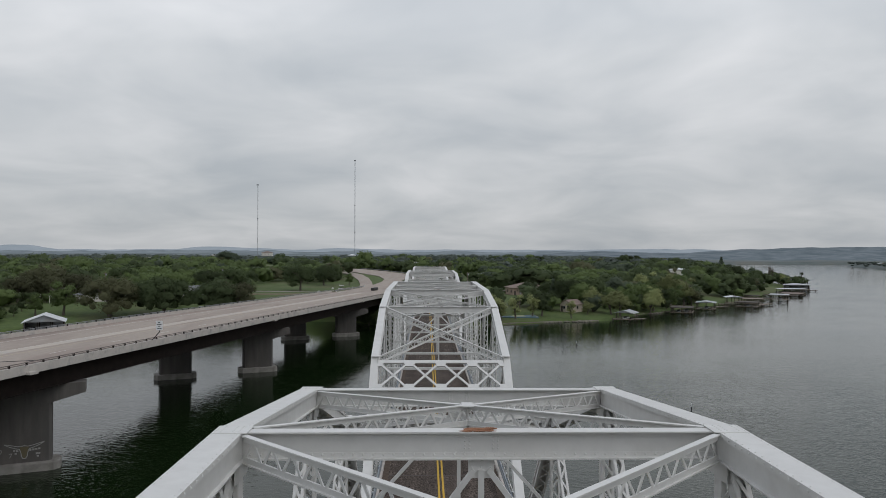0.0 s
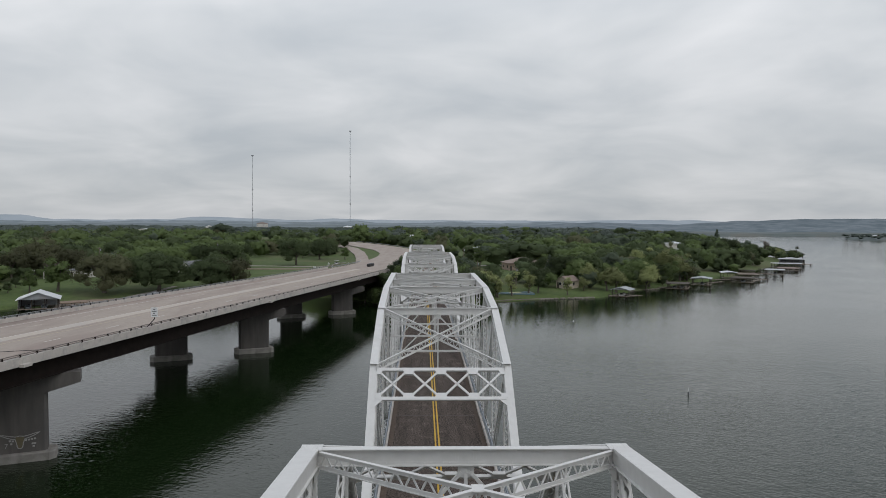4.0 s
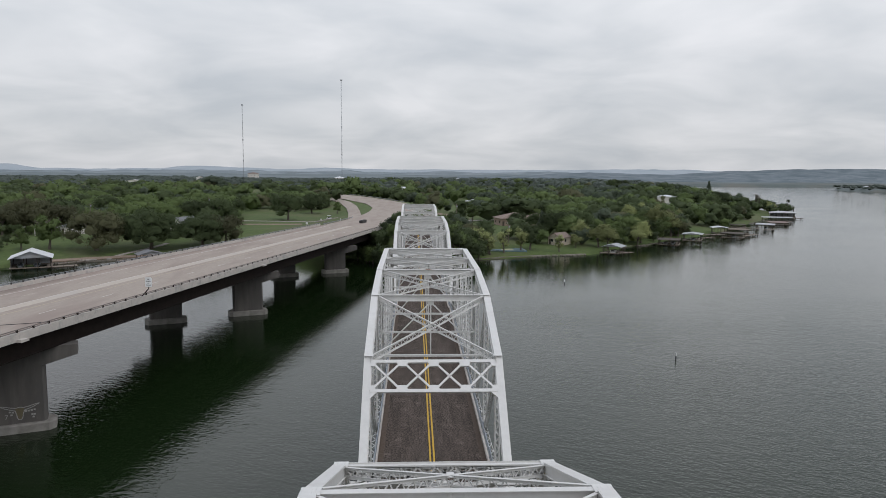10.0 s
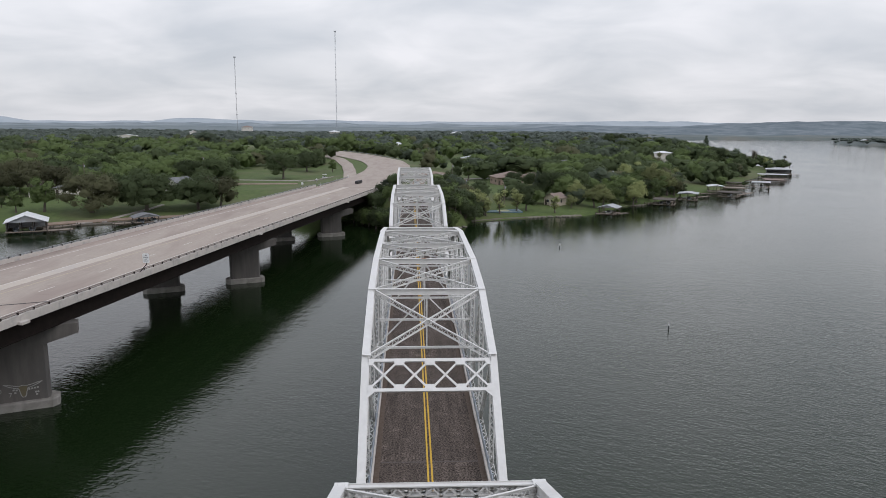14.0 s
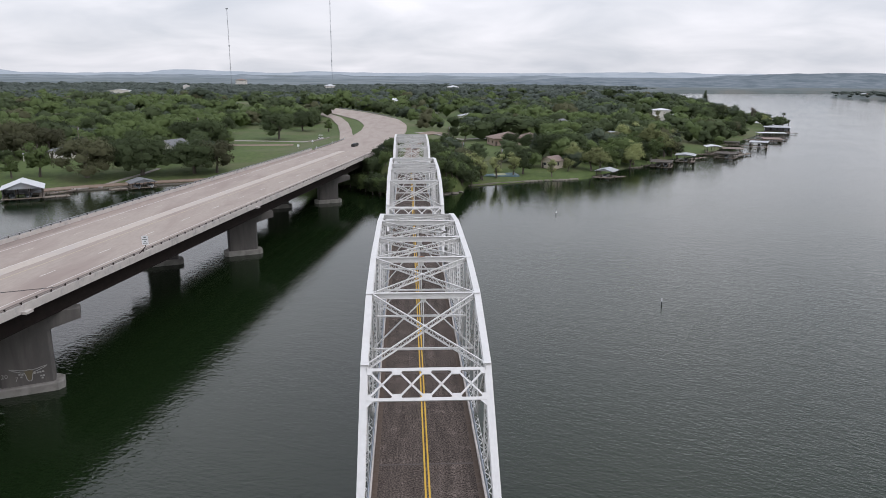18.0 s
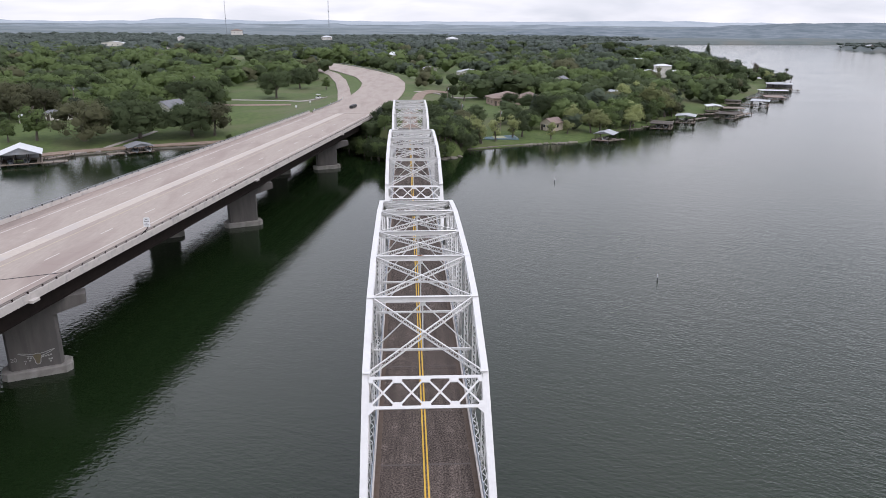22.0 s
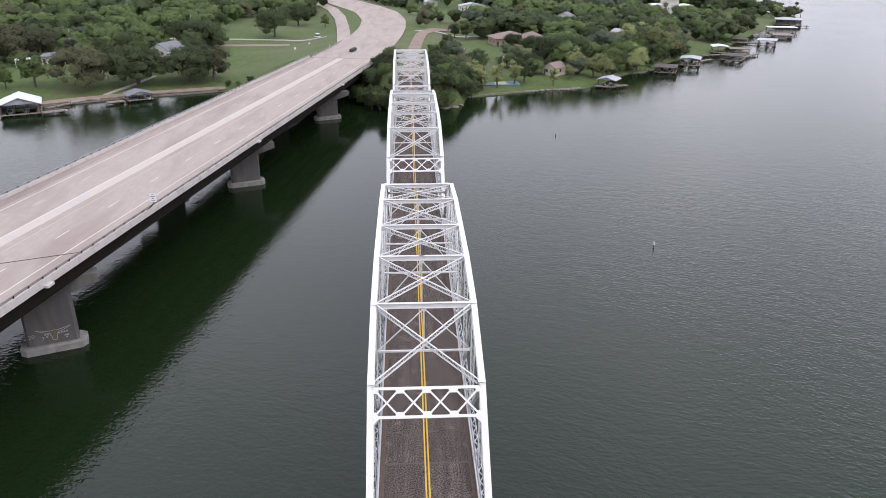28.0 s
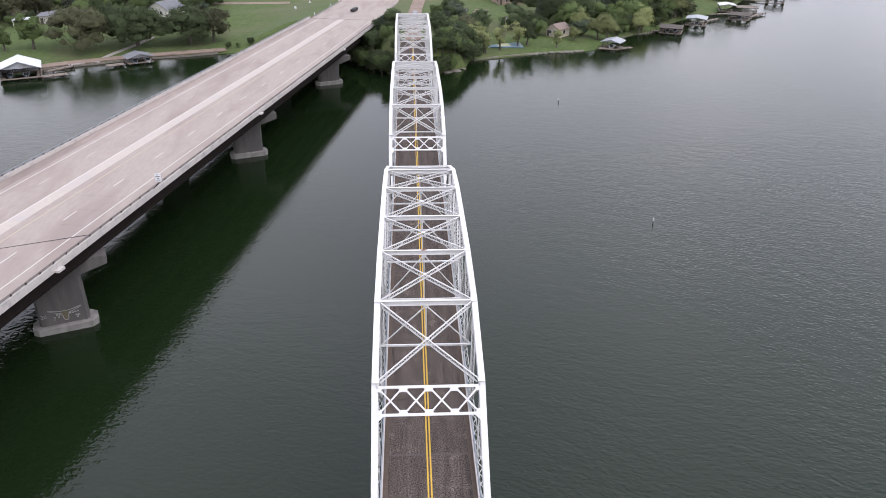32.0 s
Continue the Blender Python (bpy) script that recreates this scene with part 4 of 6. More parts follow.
def foliage(rng, n, blobs, size, level=1, core=0.70, fluff=0.62):
    """A crown: lumpy inner clumps, one to a blob, and small bent leaf sprays strewn over and between them.
    Gives vertices, normals and triangles."""
    c = np.array([b[:3] for b in blobs])
    r = np.array([b[3:6] for b in blobs])
    verts, norms, tris = [], [], []
    base = 0
    iv, it = ICO[level]
    for k in range(len(blobs)):
        lump = 1 + rng.uniform(-0.30, 0.16, (len(iv), 1))
        verts.append(c[k] + iv * r[k] * core * lump)
        hub = c[k] - c.mean(0)
        q = iv * 0.25 + hub / (np.linalg.norm(hub) + 1e-6) * 0.7 + np.array((0, 0, 0.35)) + rng.normal(size=iv.shape) * 0.2
        norms.append(q / np.linalg.norm(q, axis=1)[:, None])
        tris.append(it + base)
        base += len(iv)
    w = r[:, 0] * r[:, 2]
    k = rng.choice(len(blobs), n, p=w / w.sum())
    v = rng.normal(size=(n, 3))
    v /= np.linalg.norm(v, axis=1)[:, None]
    v[:, 2] = np.where(v[:, 2] < -0.35, -v[:, 2] * 0.6, v[:, 2])
    pos = c[k] + v * r[k] * (core - 0.04 + fluff * rng.uniform(0, 1, n) ** 0.9)[:, None]
    nrm = v * 0.8 + rng.normal(size=(n, 3)) * 0.5 + np.array((0, 0, 0.3))
    nrm /= np.linalg.norm(nrm, axis=1)[:, None]
    t = np.cross(nrm, rng.normal(size=(n, 3)))
    t /= np.linalg.norm(t, axis=1)[:, None]
    b = np.cross(nrm, t)
    s = size * rng.uniform(0.6, 1.3, n)[:, None]
    whole = pos - c.mean(0)
    whole /= np.linalg.norm(whole, axis=1)[:, None]
    soft = v * 0.24 + whole * 0.66 + np.array((0, 0, 0.35)) + nrm * 0.24
    soft /= np.linalg.norm(soft, axis=1)[:, None]
    quad = np.stack([pos + t * s, pos + b * s * 0.9 + nrm * s * 0.12, pos - t * s * 0.95, pos - b * s * 0.85 - nrm * s * 0.1], 1)
    verts.append(quad.reshape(-1, 3))
    norms.append(np.repeat(soft, 4, 0))
    i = base + 4 * np.arange(n)
    tris.append(np.concatenate((np.stack([i, i + 1, i + 2], 1), np.stack([i, i + 2, i + 3], 1))))
    return np.concatenate(verts), np.concatenate(norms), np.concatenate(tris)


def leaf_mesh(name, v, nv, tris, tone, mat):
    me = bpy.data.meshes.new(name)
    me.vertices.add(len(v))
    me.vertices.foreach_set("co", v.astype(np.float32).ravel())
    me.loops.add(tris.size)
    me.loops.foreach_set("vertex_index", tris.astype(np.int32).ravel())
    me.polygons.add(len(tris))
    me.polygons.foreach_set("loop_start", np.arange(0, tris.size, 3, dtype=np.int32))
    me.update(calc_edges=True)
    me.attributes.new("tone", "FLOAT", "FACE").data.foreach_set("value", tone.astype(np.float32))
    me.polygons.foreach_set("use_smooth", np.ones(len(tris), dtype=bool))
    me.normals_split_custom_set_from_vertices(nv.tolist())
    me.materials.append(mat)
    return me


def crown_mesh(name, rng, n, blobs, size, mat, core, fluff):
    v, nv, tris = foliage(rng, n, blobs, size, 2, core, fluff)
    return leaf_mesh(name, v, nv, tris, np.full(len(tris), 0.5), mat)


def tree_blobs(rng, h, w, kind, many=18):
    blobs = []
    if kind == "oak":
        for _ in range(many):
            a, q = rng.uniform(0, math.tau), math.sqrt(rng.uniform(0, 1)) * 0.80
            z = h * (0.17 + 0.68 * math.sqrt(1 - 0.9 * q * q) * rng.uniform(0.0, 1.0) ** (0.75 if many > 30 else 0.5))
            s = w * rng.uniform(0.12, 0.22) * (18 / many) ** 0.4
            blobs.append((math.cos(a) * q * w / 2, math.sin(a) * q * w / 2, z, s, s * rng.uniform(0.8, 1.2), min(s * 0.85, h * 0.2)))
    elif kind == "dome":
        blobs.append((0, 0, h * 0.46, w * 0.34, w * 0.34, h * 0.36))
        for _ in range(max(5, many)):
            a, q = rng.uniform(0, math.tau), math.sqrt(rng.uniform(0, 1)) * 0.72
            z = h * (0.30 + 0.50 * math.sqrt(1 - q * q) * rng.uniform(0.6, 1.0))
            s = w * rng.uniform(0.13, 0.22) * (14 / many) ** 0.35
            blobs.append((math.cos(a) * q * w / 2, math.sin(a) * q * w / 2, z, s, s * rng.uniform(0.85, 1.15), s * 0.85))
    elif kind == "round":
        for _ in range(max(4, many - 3)):
            a, q = rng.uniform(0, math.tau), math.sqrt(rng.uniform(0, 1)) * 0.55
            z = h * rng.uniform(0.22, 0.86)
            s = w * rng.uniform(0.12, 0.22) * (1.15 - abs(z / h - 0.55)) * (18 / many) ** 0.4
            blobs.append((math.cos(a) * q * w / 2, math.sin(a) * q * w / 2, z, s, s, s * 0.95))
    else:
        for i in range(12):
            f = i / 11
            a = rng.uniform(0, math.tau)
            q = (1 - f) * 0.3
            s = w * (0.30 - 0.2 * f) * rng.uniform(0.8, 1.2)
            blobs.append((math.cos(a) * q * w / 2, math.sin(a) * q * w / 2, h * (0.2 + 0.75 * f), s, s, s * 1.15))
    return blobs


def trunk_bmesh(rng, h, w, kind):
    bm = bmesh.new()
    top = 0.42 * h if kind != "cone" else 0.8 * h
    lean = Vector((rng.uniform(-0.06, 0.06) * h, rng.uniform(-0.06, 0.06) * h, 0))
    r = 0.028 * h + 0.012 * w
    tube(bm, (0, 0, -0.6), (0, 0, 0.35), r * 1.5, r, 8)
    tube(bm, (0, 0, 0.3), Vector((0, 0, top)) + lean, r, r * 0.55, 8)
    if kind != "cone":
        for i in range(6):
            a = i * math.tau / 6 + rng.uniform(-0.4, 0.4)
            s = Vector((0, 0, top * rng.uniform(0.55, 0.98))) + lean * 0.8
            e = Vector((math.cos(a) * w * 0.33, math.sin(a) * w * 0.33, h * rng.uniform(0.55, 0.8)))
            mid = (s + e) / 2 + Vector((0, 0, h * 0.06))
            tube(bm, s, mid, r * 0.42, r * 0.28, 5)
            tube(bm, mid, e, r * 0.28, r * 0.09, 5)
    return bm


PROTO = {}


def proto_tree(key, seed, h, w, kind, mat, n, size):
    rng = np.random.default_rng(seed)
    t = empty("tree", (0, 0, -400))
    part("trunk", trunk_bmesh(rng, h, w, kind), BARK, t)
    ob = new("crown", crown_mesh("crown", rng, n, tree_blobs(rng, h, w, kind, 64 if w > 16 else 20), size, LEAVES[mat], *((0.48, 0.90) if mat == 3 else (0.58, 0.80))))
    ob.parent = t
    PROTO[key] = t
    return t


# ---------------------------------------------------------------- the woods
CLEAR = (  # lawns, yards and clearings kept free of woods: x, y, radius x, radius y
    (-56, 356, 30, 34), (-48, 392, 24, 28), (-68, 428, 36, 40), (-42, 440, 22, 34), (-42, 485, 10, 34), (-92, 397, 34, 12), (-128, 400, 16, 8), (-110, 275, 40, 18), (-128, 296, 18, 14), (-148, 318, 16, 8),
    (-80, 296, 16, 10), (34, 302, 18, 12), (56, 305, 12, 9), (30, 335, 12, 10), (27, 348, 6, 14), (48, 376, 13, 9), (16, 380, 13, 36), (24, 430, 14, 30), (8, 330, 8, 40), (75, 318, 10, 8), (143, 393, 13, 20),
    (203, 500, 26, 16), (178, 440, 6, 10), (20, 500, 26, 26), (60, 520, 20, 12), (180, 545, 18, 14), (-110, 372, 12, 8), (-148, 338, 16, 9),
    (-8, 690, 14, 22), (222, 516, 18, 18), (240, 542, 12, 9), (-112, 305, 34, 16), (-52, 318, 24, 18), (-132, 316, 16, 14), (-72, 306, 16, 12), (105, 398, 9, 9), (-112, 345, 10, 8), (100, 345, 10, 4))


def clearing(x, y):
    return any(((x - a) / c) ** 2 + ((y - b) / d) ** 2 < 1 for a, b, c, d in CLEAR)


SIGHT = ((46, 380, 10, 50), (57, 385, 6, 45), (54, 315, 5, 20), (176, 545, 10, 64), (165, 541, 5, 56), (187, 540, 5, 56), (-131, 332, 9, 40), (-140, 388, 1, 10), (-97, 347, 5, 26), (-8, 702, 7, 80),
         (-340, 933, 13, 90), (42, 535, 9, 60), (200, 699, 12, 110), (103, 402, 4, 24), (88, 462, 5, 30), (166, 510, 5, 30), (-128, 620, 6, 50), (67, 1120, 9, 120), (-300, 1064, 6, 90), (16, 560, 5, 40))


def hides(x, y):
    """True where a tree would stand close in front of one of the houses seen from over the lake."""
    for hx, hy, half, deep in SIGHT:
        v = Vector((hx + 1.0, hy - 45.0)).normalized()
        along_v = (x - hx) * v.x + (y - hy) * v.y
        if -deep < along_v < 8 and abs((x - hx) * v.y - (y - hy) * v.x) < half + 3:
            return True
    return False


def off_road(x, y):
    q = (HIGHWAY[:, 0] - x) ** 2 + (HIGHWAY[:, 1] - y) ** 2
    i = int(np.argmin(q))
    return math.sqrt(q[i]) - HIGHWAY[i, 3]


def bump_sum(x, base, bumps, rough):
    z = base + sum(h * math.exp(-abs((x - c) / w) ** p) for c, h, w, p in bumps)
    return z + rough * (noise.noise((x * 0.006, 3.3, 0.1)) + 0.5 * noise.noise((x * 0.02, 1.3, 5.1)))


NEAR_RIDGE = ((-850, -9, 950, 8), (-1150, 4, 260, 2), (-640, 4, 160, 2), (445, 11, 140, 2), (1250, 23, 560, 4), (1950, 25, 400, 3))


def near_ridge(x):
    return bump_sum(x, 11, NEAR_RIDGE, 5)


def build_woods():
    rng = np.random.default_rng(7)
    quads = [[] for _ in LEAVES]
    tones = [[] for _ in LEAVES]
    norms = [[] for _ in LEAVES]
    tris = [[] for _ in LEAVES]
    count = [0] * len(LEAVES)
    eye = np.array((0.0, 45.0))
    forms = {}
    bands = ((255, 420, 9.6), (420, 650, 11.2), (650, 1000, 13.0), (1000, 1540, 17.0))
    for y0, y1, gap in bands:
        y = y0
        while y < y1:
            half = 0.72 * (y - 45) + 30
            xs = np.arange(-half, half, gap)
            px = xs + rng.uniform(-0.45, 0.45, len(xs)) * gap
            py = y + rng.uniform(-0.45, 0.45, len(xs)) * gap
            d = shore_distance(px, py)
            zz = land(px, py)
            pick = rng.uniform(size=(len(xs), 4))
            for i in range(len(xs)):
                X, Y = px[i], py[i]
                over = X > np.interp(Y, TIP_Y, TIP_X) and Y > 900
                if zz[i] < 0.6 or (not over and d[i] < (1.2 if X > 58 else 6) and zz[i] < 3) or pick[i, 0] < 0.06:
                    continue
                if X > np.interp(Y, TIP_Y, TIP_X) and Y < 985:
                    continue
                if off_road(X, Y) < 7 or abs(X - 0.3) < 5.5 and Y < 400 or clearing(X, Y) or hides(X, Y):
                    continue
                dist = math.hypot(X - eye[0], Y - eye[1])
                patch = noise.noise((X * 0.013, Y * 0.013, 3.1)) + 0.5 * noise.noise((X * 0.05, Y * 0.05, 9.0))
                if patch > 0.62:
                    continue
                tone = patch * 1.15 + (pick[i, 1] - 0.5) * 0.85 + (0.10 if X < -30 else 0.0)
                k = 0 if tone < -0.02 else 2 if tone < 0.10 else 4 if tone < 0.15 else 1
                if X > 0 and Y > 520 and k == 1 and pick[i, 1] < 0.75:
                    k = 2
                # farther trees take the leaves with haze in their colour
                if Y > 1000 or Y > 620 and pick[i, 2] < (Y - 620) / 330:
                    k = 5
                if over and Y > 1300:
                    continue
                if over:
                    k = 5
                h = rng.uniform(6.5, 13.0) * (1.0 if d[i] > 25 else 0.85) * (0.85 if k == 2 else 1.0) * (0.7 if Y > 1000 else 1.0)
                if pick[i, 2] > 0.86 and 300 < Y < 700:
                    h = rng.uniform(12.5, 16.0)
                w = h * rng.uniform(0.95, 1.45) * (1.15 if Y > 650 else 1.0) * (1.7 if Y > 1000 else 1.0)
                if dist < 340:
                    n, s, many, lev = 1100, 0.0225, 26, 1
                elif dist < 470:
                    n, s, many, lev = 520, 0.029, 20, 1
                elif dist < 800:
                    n, s, many, lev = 230, 0.040, 13, 1
                elif dist < 1400:
                    n, s, many, lev = 44, 0.068, 8, 1
                else:
                    n, s, many, lev = 14, 0.085, 5, 1
                key = (n, int(pick[i, 3] * 12))
                if key not in forms:
                    forms[key] = foliage(rng, n, tree_blobs(rng, 1.0, 1.0, ("dome", "dome", "oak", "round")[key[1] % 4], many), s, lev, 0.84, 0.36)
                a = rng.uniform(0, math.tau)
                cn, sn = math.cos(a), math.sin(a)
                f, fn, ft = forms[key]
                v = np.stack([(f[:, 0] * cn - f[:, 1] * sn) * w + X, (f[:, 0] * sn + f[:, 1] * cn) * w + Y, f[:, 2] * h + (zz[i] - (0.10 if Y < 650 else 0.28) * h)], 1)
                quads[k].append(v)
                norms[k].append(np.stack([fn[:, 0] * cn - fn[:, 1] * sn, fn[:, 0] * sn + fn[:, 1] * cn, fn[:, 2]], 1))
                tris[k].append(ft + count[k])
                count[k] += len(v)
                tones[k].append(np.full(len(ft), rng.triangular(0.1, 0.5, 0.9)))
            y += gap
    names = ("dark live oak woods covering the land behind the shore", "fresh green spring woods on the land behind the shore",
             "dark grey-green juniper woods", "pale willow scrub", "brownish olive scrub among the woods", "haze-tinted grey-green woods far behind the lake")
    for k, q in enumerate(quads):
        if not q:
            continue
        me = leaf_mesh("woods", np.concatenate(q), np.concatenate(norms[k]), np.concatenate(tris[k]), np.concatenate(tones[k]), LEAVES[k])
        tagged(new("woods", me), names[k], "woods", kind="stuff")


build_woods()

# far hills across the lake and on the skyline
# blue-grey haze painted into the base colours, paler with distance
HAZE = [material("haze_tinted_far_hills", (0.33, 0.365, 0.395), (0.38, 0.41, 0.43), 0.004, 1.0, spec=0.0, stain=(0.30, 0.34, 0.365), stain_scale=0.008, stain_at=0.52),
        material("haze_tinted_near_hills", (0.150, 0.178, 0.196), (0.215, 0.240, 0.256), 0.05, 1.0, spec=0.0, stain=(0.120, 0.146, 0.160), stain_scale=0.022, stain_at=0.52),
        material("haze_tinted_mid_hills", (0.215, 0.245, 0.262), (0.285, 0.310, 0.322), 0.02, 1.0, spec=0.0, stain=(0.175, 0.205, 0.220), stain_scale=0.010, stain_at=0.50)]


def ridge(name, y, x0, x1, height, mat, label):
    """A long hill with a slope to the front and one behind."""
    xs = np.linspace(x0, x1, 160)
    bm = bmesh.new()
    rows = []
    for x in xs:
        h = height(x)
        rows.append([bm.verts.new((x, y - 380, -6)), bm.verts.new((x, y - 150, h * 0.55)), bm.verts.new((x, y, h)), bm.verts.new((x, y + 250, -6))])
    for a, b in zip(rows[:-1], rows[1:]):
        for i in range(3):
            bm.faces.new((a[i], b[i], b[i + 1], a[i + 1]))
    bmesh.ops.recalc_face_normals(bm, faces=bm.faces)
    tagged(finish(name, bm, mat, smooth=True), label, "hills", kind="structure")


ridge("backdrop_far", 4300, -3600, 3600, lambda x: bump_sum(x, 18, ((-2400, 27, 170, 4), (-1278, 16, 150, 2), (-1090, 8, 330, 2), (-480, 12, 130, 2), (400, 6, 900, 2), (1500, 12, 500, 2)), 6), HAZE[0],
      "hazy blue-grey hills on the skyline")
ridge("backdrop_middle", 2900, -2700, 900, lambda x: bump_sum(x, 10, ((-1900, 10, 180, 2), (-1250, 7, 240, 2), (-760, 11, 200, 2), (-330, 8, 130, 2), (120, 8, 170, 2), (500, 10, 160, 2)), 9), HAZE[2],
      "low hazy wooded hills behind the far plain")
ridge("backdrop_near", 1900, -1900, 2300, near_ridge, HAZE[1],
      "haze-tinted wooded ridge beyond the lake")


# ---------------------------------------------------------------- single trees near the shore
for key, seed, h, w, kind, mat, n, size in (
        ("big_oak", 1, 14.5, 24, "oak", 0, 13000, 0.23), ("big_olive", 2, 14.0, 21, "oak", 4, 11000, 0.22), ("oak_a", 15, 11, 13, "oak", 0, 6500, 0.22), ("oak_c", 3, 10.0, 10.5, "oak", 0, 5000, 0.21),
        ("round_a", 4, 8.0, 6.5, "round", 1, 3200, 0.18), ("round_b", 5, 7.0, 6.0, "round", 0, 3000, 0.18), ("round_c", 6, 6.0, 5.5, "round", 2, 2600, 0.18),
        ("willow_a", 7, 7.0, 7.5, "round", 3, 2800, 0.17), ("willow_b", 8, 10.0, 10, "round", 3, 4200, 0.21), ("sapling", 9, 6.0, 4.4, "round", 3, 1200, 0.14),
        ("sapling_b", 10, 6.5, 4.0, "round", 3, 900, 0.13), ("cone", 11, 8.5, 4.5, "cone", 2, 2400, 0.18), ("bush_a", 12, 4.2, 6.0, "round", 0, 3000, 0.17), ("bush_b", 13, 4.5, 5.5, "round", 1, 2800, 0.17),
        ("olive", 14, 8.5, 8.5, "oak", 4, 3800, 0.20)):
    proto_tree(key, seed, h, w, kind, mat, n, size)
WORDS = {"big": "very broad old live oak spreading over the lawn", "oak": "broad live oak with dense dark leaves on the lawn", "rou": "leafy green tree near the lake shore", "wil": "pale yellow-green willow beside the water",
         "sap": "slender young tree with thin spring leaves on the lawn", "con": "dark green cone-shaped juniper tree", "bus": "dense green bush on the bank", "oli": "brownish live oak spreading over the lawn"}


def plant(key, x, y, scale=1.0, sink=0.0):
    z = float(land(np.array([x]), np.array([y]))[0])
    m = pose(x, y, max(z, 0.1) - sink, 0, 0, (x * 37 + y * 53) % 360)
    t = copy_thing(PROTO[key], m @ Matrix.Scale(scale, 4))
    t.matrix_basis = m @ Matrix.Scale(scale, 4)
    tagged(t, WORDS[key[:3]], "bush" if key.startswith("bush") else "tree", "shore trees")


